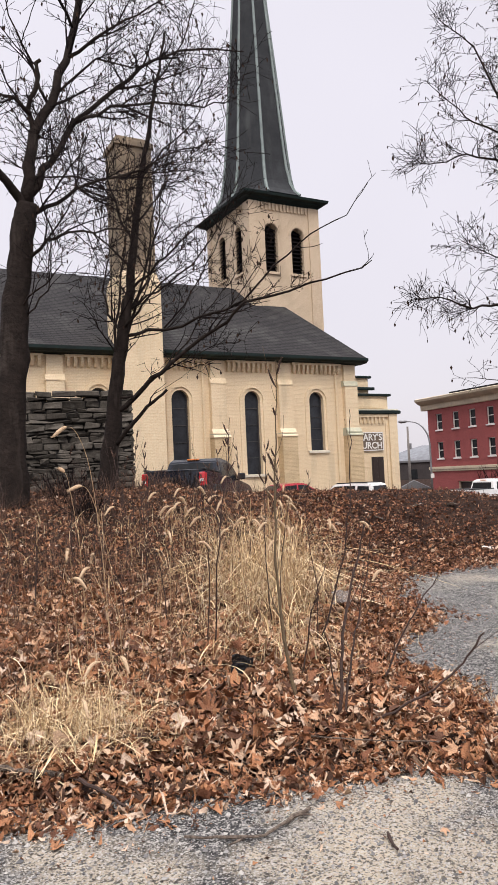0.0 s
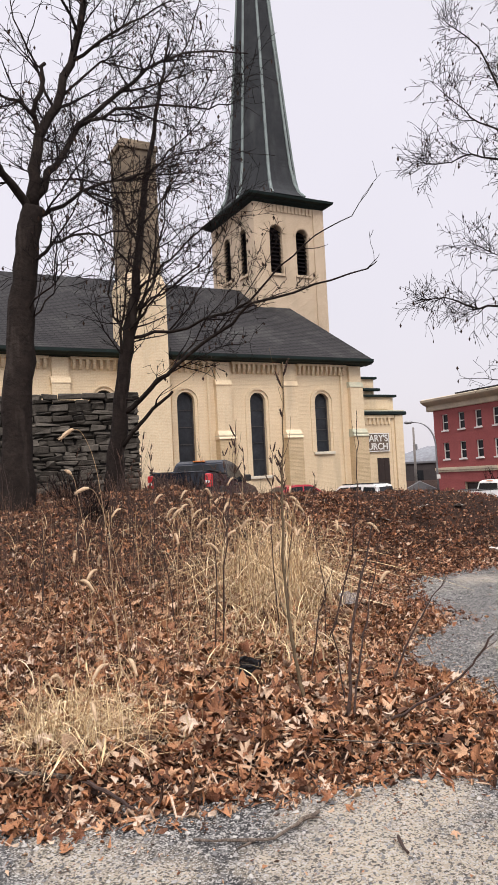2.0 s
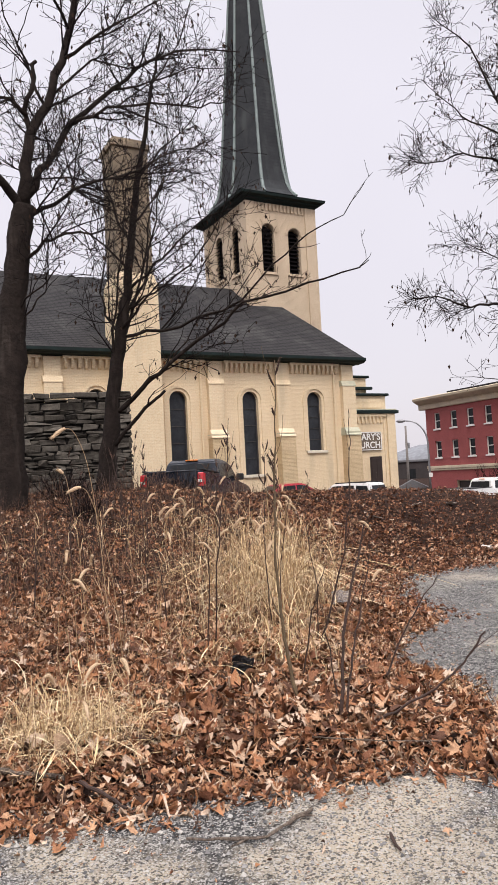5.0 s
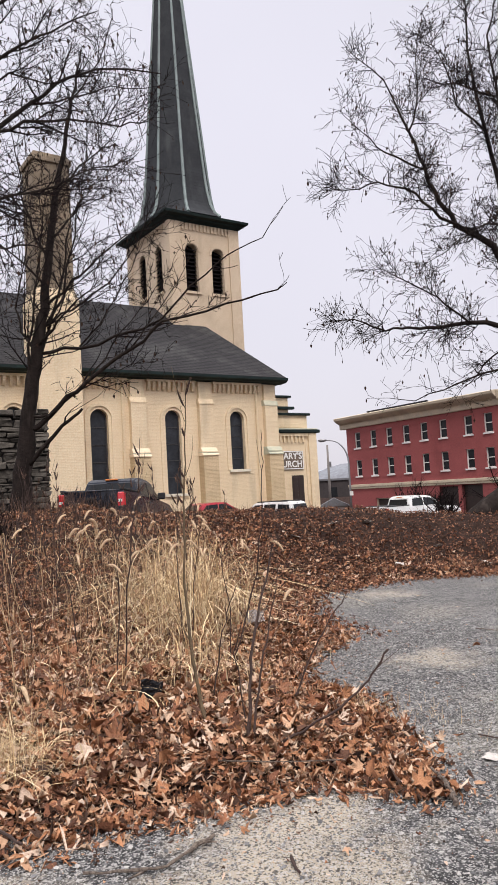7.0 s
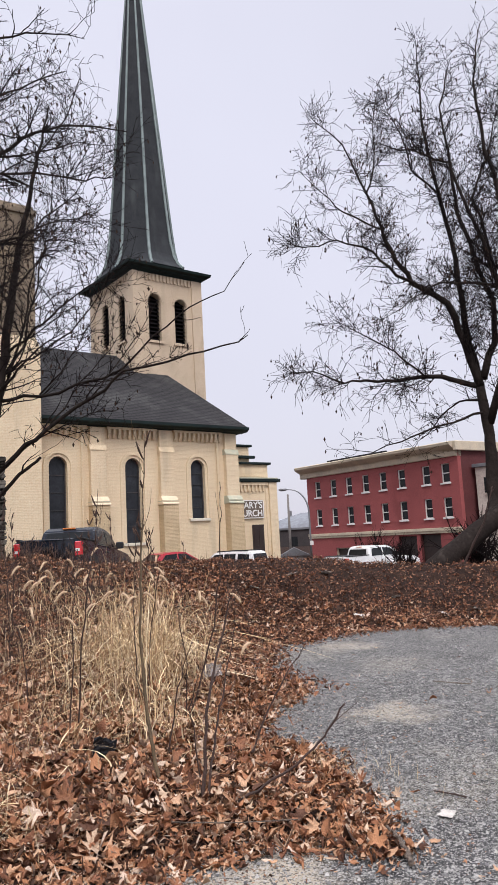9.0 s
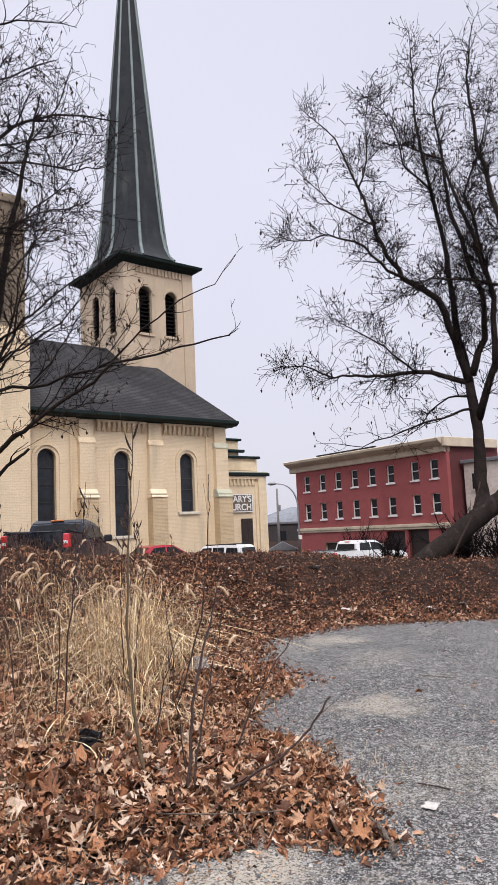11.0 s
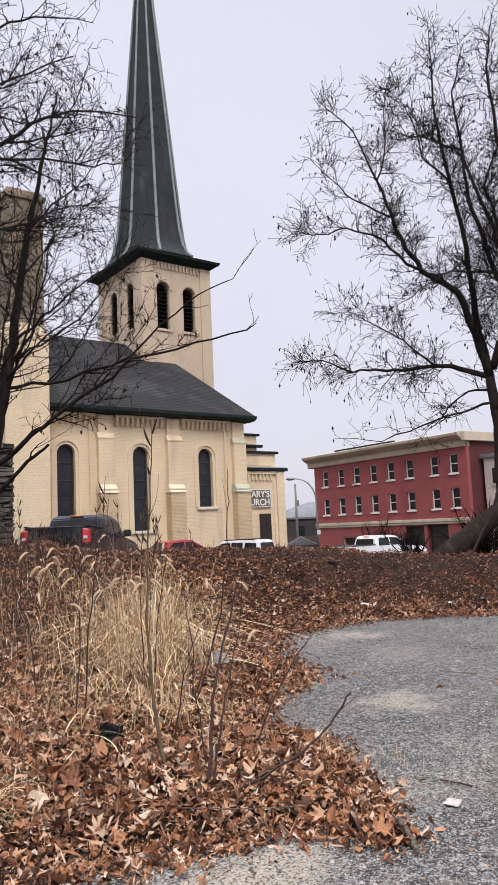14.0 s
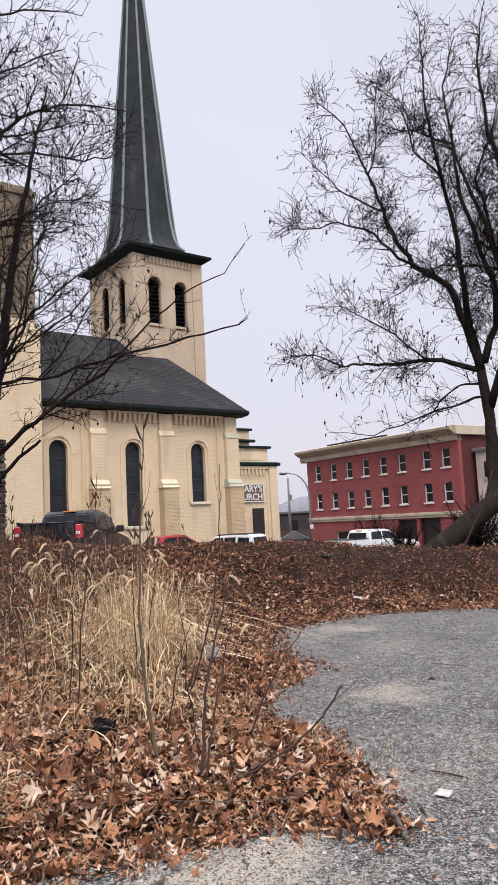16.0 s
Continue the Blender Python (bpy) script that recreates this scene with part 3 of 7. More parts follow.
RX0, RX1 = NAVE_X0 - 0.4, 24.6
roof = sheet("roof", [
    [(RX0, EAVE_Y, EAVE_Z), (HIP_X - 1.9, EAVE_Y, EAVE_Z), (HIP_X - 1.9 - 0.35, 35.9, 9.05), (RX1, RIDGE_Y, RIDGE_Z), (RX0, RIDGE_Y, RIDGE_Z)],
    [(HIP_X - 1.9, EAVE_Y, EAVE_Z), (HIP_X - 0.55, EAVE_Y, EAVE_Z), (HIP_X - 1.9 - 0.35, 35.9, 9.05)],
    [(HIP_X - 0.55, EAVE_Y, EAVE_Z), (HIP_X - 0.55, 54.1, EAVE_Z), (RX1, RIDGE_Y, RIDGE_Z), (HIP_X - 1.9 - 0.35, 35.9, 9.05)],
    [(HIP_X - 0.55, 54.1, EAVE_Z), (RX0, 54.1, EAVE_Z), (RX0, RIDGE_Y, RIDGE_Z), (RX1, RIDGE_Y, RIDGE_Z)],
    [(RX0, 54.1, EAVE_Z), (RX0, EAVE_Y, EAVE_Z), (RX0, RIDGE_Y, RIDGE_Z)],
], 0.06, M_SHINGLE, CH, "dark grey asphalt-shingle roof")
bm = bmesh.new()
prism(bm, [(RX0, EAVE_Y - 0.1, EAVE_Z - 0.02), (RX0, EAVE_Y - 0.1, EAVE_Z - 0.17), (RX0, EAVE_Y + 0.08, EAVE_Z - 0.27), (RX0, WY + 0.0, EAVE_Z - 0.33), (RX0, WY + 0.0, EAVE_Z - 0.02)], (HIP_X - 0.5 - RX0, 0, 0))
part("gutter", bm, M_GREEN, CH, "dark green metal gutter and eaves board")
boxpart("gutter", M_GREEN, CH, HIP_X - 0.62, HIP_X - 0.5, EAVE_Y + 0.1, 54, EAVE_Z - 0.3, EAVE_Z - 0.03)

# chimney
CX0, CX1, CY0, CY1 = 10.95, 13.1, 33.55, 35.6
ch = boxpart("chimney", M_CREAM, CH, CX0, CX1, CY0, CY1, GZ, 11.2, 0.02, "tall square brick chimney, soot-stained above")
bm = bmesh.new()
a = [(CX0, CY0), (CX1, CY0), (CX1, CY1), (CX0, CY1)]
lo = [bm.verts.new((x, y, 11.2)) for x, y in a]
hi = [bm.verts.new((x + (0.16 if x == CX0 else -0.16), y + (0.16 if y == CY0 else -0.16), 11.75)) for x, y in a]
for i in range(4):
    bm.faces.new((lo[i], lo[(i + 1) % 4], hi[(i + 1) % 4], hi[i]))
bm.faces.new(hi)
part("shoulder", bm, M_CREAM, ch)
boxpart("flue", M_CHIMNEY, ch, CX0 + 0.16, CX1 - 0.16, CY0 + 0.16, CY1 - 0.16, 11.75, 18.0, 0.02)
boxpart("stack_head", M_CHIMNEY, ch, CX0 + 0.06, CX1 - 0.06, CY0 + 0.06, CY1 - 0.06, 18.0, 18.3, 0.03)
boxpart("stack_cap", M_CHIMNEY, ch, CX0 + 0.2, CX1 - 0.2, CY0 + 0.2, CY1 - 0.2, 18.3, 18.5, 0.03)

# tower
TX0, TX1, TY0, TY1, TZ1 = 22.6, 27.9, 41.5, 48.0, 19.7
BELFRY_F = [(23.72, 24.68, 14.95, 18.2), (25.76, 26.7, 14.95, 18.1)]
tw = wall_with_openings("tower", M_TOWER, CH, TX0, TX1, TY0, TY0 + 0.6, GZ, TZ1, BELFRY_F, "square brick belfry tower")
BELFRY_L = [(42.75, 43.75, 15.1, 18.3), (45.2, 46.25, 15.3, 18.4)]
side = wall_with_openings("tower_side", M_TOWER, tw, TY0 + 0.6, TY1, 0, 0.6, GZ, TZ1, BELFRY_L)
side.matrix_basis = Matrix(((0, 1, 0, TX0), (1, 0, 0, 0), (0, 0, 1, 0), (0, 0, 0, 1)))
boxpart("tower_side", M_TOWER, tw, TX1 - 0.6, TX1, TY0 + 0.6, TY1, GZ, TZ1)
boxpart("tower_side", M_TOWER, tw, TX0 + 0.6, TX1 - 0.6, TY1 - 0.6, TY1, GZ, TZ1)
for x0, x1, z0, z1 in BELFRY_F:
    lv = boxpart("belfry_opening", M_LOUVRE, tw, x0 - 0.1, x1 + 0.1, TY0 + 0.5, TY0 + 0.58, z0 - 0.1, z1, label="dark louvred belfry opening")
    for k in range(11):
        z = z0 + 0.1 + k * (z1 - z0 - 0.2) / 11
        bm = bmesh.new()
        prism(bm, [(x0, TY0 + 0.22, z), (x0, TY0 + 0.24, z - 0.02), (x0, TY0 + 0.48, z + 0.2), (x0, TY0 + 0.46, z + 0.22)], (x1 - x0, 0, 0))
        part("slat", bm, M_LOUVRE, lv)
    boxpart("sill", M_TOWER, lv, x0 - 0.12, x1 + 0.12, TY0 - 0.1, TY0 + 0.2, z0 - 0.18, z0, 0.01)
    o, i = arch(x0 - 0.2, x1 + 0.2, z1 - 0.5, z1 + 0.2), arch(x0 - 0.04, x1 + 0.04, z1 - 0.5, z1 + 0.04)
    bm = bmesh.new()
    prism(bm, [(x, TY0 - 0.06, z) for x, z in o] + [(x, TY0 - 0.06, z) for x, z in i][::-1], (0, 0.058, 0))
    part("hood", bm, M_TOWER, lv)
for y0, y1, z0, z1 in BELFRY_L:
    lv = boxpart("belfry_opening", M_LOUVRE, tw, TX0 + 0.30, TX0 + 0.38, y0 - 0.1, y1 + 0.1, z0 - 0.1, z1, label="dark louvred belfry opening")
    for k in range(11):
        z = z0 + 0.1 + k * (z1 - z0 - 0.2) / 11
        bm = bmesh.new()
        prism(bm, [(TX0 + 0.07, y0, z), (TX0 + 0.09, y0, z - 0.02), (TX0 + 0.29, y0, z + 0.2), (TX0 + 0.27, y0, z + 0.22)], (0, y1 - y0, 0))
        part("slat", bm, M_LOUVRE, lv)
    boxpart("sill", M_TOWER, lv, TX0 - 0.1, TX0 + 0.2, y0 - 0.12, y1 + 0.12, z0 - 0.18, z0, 0.01)
# raised corner strips of the tower, and the corbels under its cornice
for x0, x1 in ((TX0 - 0.08, TX0 + 0.75), (TX1 - 0.75, TX1 + 0.08)):
    boxpart("corner_strip", M_TOWER, tw, x0, x1, TY0 - 0.1, TY0 - 0.002, GZ, TZ1 - 0.1)
for y0, y1 in ((TY0 - 0.002, TY0 + 0.7), (TY1 - 0.7, TY1)):
    boxpart("corner_strip", M_TOWER, tw, TX0 - 0.09, TX0 - 0.002, y0, y1, GZ, TZ1 - 0.1)
for k in range(13):
    x = TX0 + 0.95 + k * (TX1 - TX0 - 1.9) / 12
    boxpart("bracket", M_TOWER, tw, x - 0.07, x + 0.07, TY0 - 0.1, TY0 - 0.003, 19.12, 19.58)
for k in range(15):
    y = TY0 + 0.95 + k * (TY1 - TY0 - 1.9) / 14
    boxpart("bracket", M_TOWER, tw, TX0 - 0.1, TX0 - 0.003, y - 0.07, y + 0.07, 19.12, 19.58)
# cornice
bm = bmesh.new()
rings = [(0.05, 19.60), (0.12, 19.68), (0.3, 19.78), (0.34, 19.86), (0.60, 19.94), (0.64, 20.10), (0.5, 20.16), (-0.3, 20.38)]
prev = None
for o, z in rings:
    ring = [bm.verts.new(p) for p in ((TX0 - o, TY0 - o, z), (TX1 + o, TY0 - o, z), (TX1 + o, TY1 + o, z), (TX0 - o, TY1 + o, z))]
    if prev:
        for i in range(4):
            bm.faces.new((prev[i], prev[(i + 1) % 4], ring[(i + 1) % 4], ring[i]))
    prev = ring
bm.faces.new(prev)
bmesh.ops.recalc_face_normals(bm, faces=bm.faces[:])
part("cornice", bm, M_GREEN, tw, "heavy dark green cornice")

# spire: eight sides, flared at the foot
SCX, SCY, TOP = (TX0 + TX1) / 2 - 0.07, (TY0 + TY1) / 2, 48.8
SPIRE = [(20.3, 3.55), (20.7, 3.15), (21.4, 2.78), (22.6, 2.52), (24.2, 2.34), (TOP, 0.02)]


def spire_ring(r, grow=0.0):
    return [(SCX + (r + grow) * 0.90 * math.cos(radians(22.5 + 45 * k)), SCY + (r + grow) * 1.08 * math.sin(radians(22.5 + 45 * k))) for k in range(8)]


def spire_radius(z):
    return float(np.interp(z, [s[0] for s in SPIRE], [s[1] for s in SPIRE]))


# overlapping slate courses make the stepped surface
levels = [20.3 + 0.24 * k for k in range(int((TOP - 20.3) / 0.24) + 1)]
v, f = [], []
for z in levels:
    z2 = min(z + 0.24, TOP)
    v += [(x, y, z) for x, y in spire_ring(spire_radius(z), 0.026)] + [(x, y, z2 + 0.02) for x, y in spire_ring(spire_radius(z2))]
for b in range(0, len(v) - 8, 8):
    f += [(b + k, b + (k + 1) % 8, b + 8 + (k + 1) % 8, b + 8 + k) for k in range(8)]
f += [tuple(reversed(range(8))), tuple(range(len(v) - 8, len(v)))]
sp = mesh_object("spire", v, f, M_SPIRE, CH)
sp["label"] = "tall dark slate spire in eight sides with pale ribs"
for k in range(8):
    st = ([], [])
    zs = [20.3, 20.7, 21.4, 22.6, 24.2, 30, 36, 42, TOP]
    pts = [(*spire_ring(spire_radius(z), 0.03)[k], z) for z in zs]
    tube_mesh(st, pts, [0.11, 0.11, 0.11, 0.11, 0.1, 0.095, 0.085, 0.07, 0.03], 6)
    mesh_object("rib", st[0], st[1], M_COPPER, sp)

# entrance block beside the nave: stepped, green-capped parapets
PY = 36.0
pb = wall_with_openings("entrance_block", M_CREAM, CH, 25.6, 29.35, PY, PY + 0.5, GZ, 5.0, [], "low entrance block with stepped parapets")
boxpart("side_wall", M_CREAM, pb, 28.85, 29.35, PY + 0.5, 41, GZ, 5.0)
boxpart("block_roof", M_CREAM, pb, 25.6, 28.85, PY + 0.5, 41, 4.7, 4.99)
boxpart("parapet", M_CREAM, pb, 25.62, 29.0, PY + 0.3, 41, 5.0, 6.05)
boxpart("parapet", M_CREAM, pb, 25.62, 27.8, PY + 0.6, 41, 6.05, 7.2)
boxpart("coping", M_GREEN, pb, 25.63, 29.62, PY - 0.22, PY + 0.3, 4.92, 5.12, 0.03)
boxpart("coping", M_CAPGREEN, pb, 25.63, 29.5, PY - 0.14, PY + 0.25, 5.12, 5.2, 0.02)
boxpart("coping", M_GREEN, pb, 25.63, 29.2, PY + 0.12, 41.1, 6.05, 6.2, 0.03)
boxpart("coping", M_GREEN, pb, 25.64, 28.1, PY + 0.3, PY + 0.6, 6.45, 6.62, 0.03)
boxpart("coping", M_GREEN, pb, 25.63, 28.0, PY + 0.45, 41.1, 7.2, 7.34, 0.03)
boxpart("panel_moulding", M_CREAM, pb, 26.3, 28.6, PY + 0.24, PY + 0.3, 5.3, 5.85)
boxpart("pilaster", M_CREAM, pb, 28.75, 29.36, PY - 0.12, PY - 0.002, GZ, 4.9)
boxpart("panel_moulding", M_CREAM, pb, 28.5, 28.62, PY - 0.05, PY - 0.002, GZ, 4.5)
for k in range(9):
    x = 26.0 + k * 0.29
    boxpart("bracket", M_CREAM, pb, x - 0.06, x + 0.06, PY - 0.1, PY - 0.003, 4.35, 4.72)
boxpart("corbel_course", M_CREAM, pb, 25.7, 28.7, PY - 0.12, PY - 0.003, 4.72, 4.9)
door = boxpart("church_door", M_DOOR, pb, 27.32, 28.22, PY - 0.03, PY - 0.003, GZ, 2.28, label="dark brown wooden side door")
boxpart("door_panel", M_DOOR, door, 27.42, 27.73, PY - 0.05, PY - 0.031, -0.4, 0.8, 0.008)
boxpart("door_panel", M_DOOR, door, 27.81, 28.12, PY - 0.05, PY - 0.031, -0.4, 0.8, 0.008)
boxpart("door_panel", M_DOOR, door, 27.42, 27.73, PY - 0.05, PY - 0.031, 0.95, 2.15, 0.008)
boxpart("door_panel", M_DOOR, door, 27.81, 28.12, PY - 0.05, PY - 0.031, 0.95, 2.15, 0.008)
sign = boxpart("sign_board", M_SIGN, pb, 26.0, 28.22, PY - 0.09, PY - 0.003, 2.68, 3.78, 0.01, "grey-brown sign board with white capitals")
for x0, x1, z0, z1 in ((26.0, 28.22, 3.74, 3.79), (26.0, 28.22, 2.67, 2.72), (28.18, 28.23, 2.72, 3.74)):
    boxpart("sign_border", M_WHITE, sign, x0, x1, PY - 0.11, PY - 0.092, z0, z1)


def letters(text, size, at, mat, parent, rot=(90, 0, 0), align="RIGHT"):
    cu = bpy.data.curves.new("lettering", "FONT")
    cu.body, cu.size, cu.extrude, cu.align_x = text, size, 0.012, align
    cu.offset = size * 0.018
    cu.materials.append(mat)
    ob = new("lettering", cu)
    ob.parent = parent
    ob.matrix_basis = pose(*at, *rot)
    return ob


letters("MARY'S", 0.56, (28.12, PY - 0.105, 3.30), M_WHITE, sign)
letters("CHURCH", 0.56, (28.12, PY - 0.105, 2.80), M_WHITE, sign)


# ---------------------------------------------------------------- red corner building
AX, AY, BX, BY = 52.34, 58.96, 51.11, 38.88
LEN = math.hypot(BX - AX, BY - AY)
RB = thing("brick_building", "three-storey red brick commercial block with cream cornice", "building",
           Matrix(((( BX - AX) / LEN, (AY - BY) / LEN, 0, AX), ((BY - AY) / LEN, (BX - AX) / LEN, 0, AY), (0, 0, 1, 0), (0, 0, 0, 1))))
# own space: x along the street front, y into the block, z up
FW, FH, FD = 20.75, 8.9, 6.5
US = [1.78, 4.32, 6.75, 9.2, 11.63, 14.07, 17.07, 19.3]
# side and back walls: their shade is put into the brick colour
rw = boxpart("side_wall", M_REDSHADE, RB, FW - 0.4, FW, 0.4, FD, -3.0, 8.2)
boxpart("side_wall", M_REDSHADE, RB, 0, 0.4, 0.4, FD, -3.0, 8.2)
boxpart("back_wall", M_REDSHADE, RB, 0, FW, FD, FD + 0.4, -3.0, 8.2)
boxpart("roof", M_SHINGLE, RB, 0.1, FW - 0.1, 0.3, FD, 7.9, 8.15)


def wall_grid(name, mat, parent, x0, x1, y0, y1, z0, z1, holes):
    """A wall with rectangular openings, out of blocks between them."""
    bm = bmesh.new()
    xs = sorted({x0, x1} | {h[0] for h in holes} | {h[1] for h in holes})
    zs = sorted({z0, z1} | {h[2] for h in holes} | {h[3] for h in holes})
    grid = {}
    def vert(x, y, z):
        k = (x, y, z)
        if k not in grid:
            grid[k] = bm.verts.new(k)
        return grid[k]
    solid = {}
    for i in range(len(xs) - 1):
        for j in range(len(zs) - 1):
            cx, cz = (xs[i] + xs[i + 1]) / 2, (zs[j] + zs[j + 1]) / 2
            solid[i, j] = not any(h[0] < cx < h[1] and h[2] < cz < h[3] for h in holes)
    for (i, j), s in solid.items():
        if not s:
            continue
        a, b, c, d = xs[i], xs[i + 1], zs[j], zs[j + 1]
        bm.faces.new([vert(a, y0, c), vert(b, y0, c), vert(b, y0, d), vert(a, y0, d)])
        bm.faces.new([vert(a, y1, d), vert(b, y1, d), vert(b, y1, c), vert(a, y1, c)])
        for (ni, nj), e0, e1 in (((i - 1, j), (a, d), (a, c)), ((i + 1, j), (b, c), (b, d)), ((i, j - 1), (a, c), (b, c)), ((i, j + 1), (b, d), (a, d))):
            if not solid.get((ni, nj), False):
                bm.faces.new([vert(e0[0], y0, e0[1]), vert(e0[0], y1, e0[1]), vert(e1[0], y1, e1[1]), vert(e1[0], y0, e1[1])])
    bmesh.ops.recalc_face_normals(bm, faces=bm.faces[:])
    return part(name, bm, mat, parent)


HW = 0.47
holes = [(x - HW, x + HW, z0, z1) for x in US for z0, z1 in ((5.3, 6.95), (2.35, 4.03))]
shop = [(4.2, 7.5, -2.6, 0.0), (11.6, 12.6, -2.6, -0.05), (13.1, 15.4, -1.9, 0.9), (15.8, 18.2, -2.4, 1.0)]
wall_grid("front_wall", M_RED, RB, 0, FW, 0, 0.4, -3.0, 8.2, holes + shop)


def sash(x, z0, z1):
    w = boxpart("window", M_GLASS, RB, x - HW, x + HW, 0.22, 0.26, z0, z1, label="white-framed sash window with dark panes")
    for a, b, c, d in ((-HW, -HW + 0.07, z0, z1), (HW - 0.07, HW, z0, z1), (-HW + 0.07, HW - 0.07, z1 - 0.07, z1), (-HW + 0.07, HW - 0.07, z0, z0 + 0.07), (-HW + 0.07, HW - 0.07, (z0 + z1) / 2 - 0.035, (z0 + z1) / 2 + 0.035)):
        boxpart("window_frame", M_WHITE, w, x + a, x + b, 0.12, 0.218, c, d)
    boxpart("sill", M_WHITE, w, x - HW - 0.1, x + HW + 0.1, -0.1, 0.2, z0 - 0.14, z0 - 0.002, 0.01)


for x in US:
    sash(x, 5.3, 6.95)
    sash(x, 2.35, 4.03)
bm = bmesh.new()
prism(bm, [(-0.9, -0.12, 7.45), (-0.9, -0.18, 7.5), (-0.9, -0.2, 8.0), (-0.9, -0.55, 8.15), (-0.9, -0.9, 8.4), (-0.9, -0.95, 8.62), (-0.9, -0.75, 8.7), (-0.9, 0.5, 8.75), (-0.9, 0.5, 7.45)], (FW + 0.9, 0, 0))
part("cornice", bm, M_STONEBAND, RB, "weathered cream bracketed cornice")
for k in range(40):
    x = -0.6 + k * 0.54
    bm = bmesh.new()
    prism(bm, [(x, -0.2, 7.85), (x, -0.5, 8.12), (x, -0.2, 8.12)], (0.14, 0, 0))
    part("bracket", bm, M_STONEBAND, RB)
boxpart("cornice", M_STONEBAND, RB, FW + 0.002, FW + 0.35, -0.5, FD, 7.9, 8.7, 0.04)
boxpart("roof_edge", M_SHINGLE, RB, 4.5, 13.0, -0.75, -0.5, 8.72, 8.86)
boxpart("belt_course", M_STONEBAND, RB, -0.06, FW, -0.16, -0.002, 1.22, 1.5, 0.02)
boxpart("belt_course", M_STONEBAND, RB, -0.04, FW, -0.1, -0.002, 1.02, 1.2, 0.02)
for i, (x0, x1, z0, z1) in enumerate(shop):
    boxpart("shop_front", M_DOOR if i != 1 else M_STONEBAND, RB, x0, x1, 0.3, 0.36, z0, z1)
    for a, b, c, d in ((x0, x0 + 0.08, z0, z1), (x1 - 0.08, x1, z0, z1), (x0 + 0.08, x1 - 0.08, z1 - 0.08, z1)):
        boxpart("door_frame", M_STONEBAND if i == 0 else M_REDSHADE, RB, a, b, 0.1, 0.298, c, d)


# ---------------------------------------------------------------- trees
M_BARK = material("dark_grey_bark", (0.030, 0.023, 0.020, 1), (0.014, 0.011, 0.010, 1), 0.95, 6.0, 18, 1.0, spec=0.1, stain=((0.085, 0.07, 0.06, 1), 3.0, (2, 2, 0.4), 0.57, 0.45))
M_TWIG = material("dark_twig_bark", (0.016, 0.011, 0.011, 1), (0.007, 0.006, 0.006, 1), 0.9, 8.0, 60, 0.2, spec=0.1)
M_DEADLEAF = material("hanging_dead_leaf", (0.05, 0.03, 0.022, 1), (0.03, 0.02, 0.015, 1), 0.9, 8.0, 60, 0.2, spec=0.1)


def wander(p, d, length, n, rng, wild, lift):
    """A crooked line from p along d."""
    pts = [Vector(p)]
    d = Vector(d).normalized()
    for _ in range(n):
        d = (d + Vector((rng.gauss(0, wild), rng.gauss(0, wild), rng.gauss(0, wild) + lift))).normalized()
        pts.append(pts[-1] + d * (length / n))
    return pts


def twigs(store, leaves, pts, radii, rng, level, dens, reach):
    """Side shoots along a line, each with shoots of its own."""
    total = sum((pts[i + 1] - pts[i]).length for i in range(len(pts) - 1))
    per = (3.6, 5.2, 4.8)[level] * dens
    n = int(total * per + rng.random())
    for _ in range(n):
        s = rng.random() ** 0.8 * (len(pts) - 1.001)
        if level == 0 and s < 0.5:
            continue
        i = int(s)
        p = pts[i].lerp(pts[i + 1], s - i)
        d = (pts[i + 1] - pts[i]).normalized()
        q = Vector((rng.gauss(0, 1), rng.gauss(0, 1), rng.gauss(0.1, 0.8)))
        q = (q - d * q.dot(d)).normalized()
        a = radians(rng.uniform(28, 68))
        length = reach[level] * rng.uniform(0.35, 1.15) * (1 - 0.62 * s / (len(pts) - 1) if level == 0 else 1)
        r = max(0.0048, min(radii[i] * 0.6, (0.017, 0.0095, 0.0058)[level]))
        k = (6, 5, 4)[level]
        line = wander(p, d * math.cos(a) + q * math.sin(a), length, k, rng, (0.14, 0.12, 0.11)[level], (0.05, 0.03, -0.02)[level])
        rr = [r + (0.0040 - r) * j / k for j in range(k + 1)]
        tube_mesh(store, line, rr, 4 if level == 0 else 3)
        if level < 2:
            twigs(store, leaves, line, rr, rng, level + 1, dens, reach)
        elif rng.random() < 0.30:
            leaves.append((line[-1], rng.uniform(0.02, 0.05), rng.random() * 6.3))


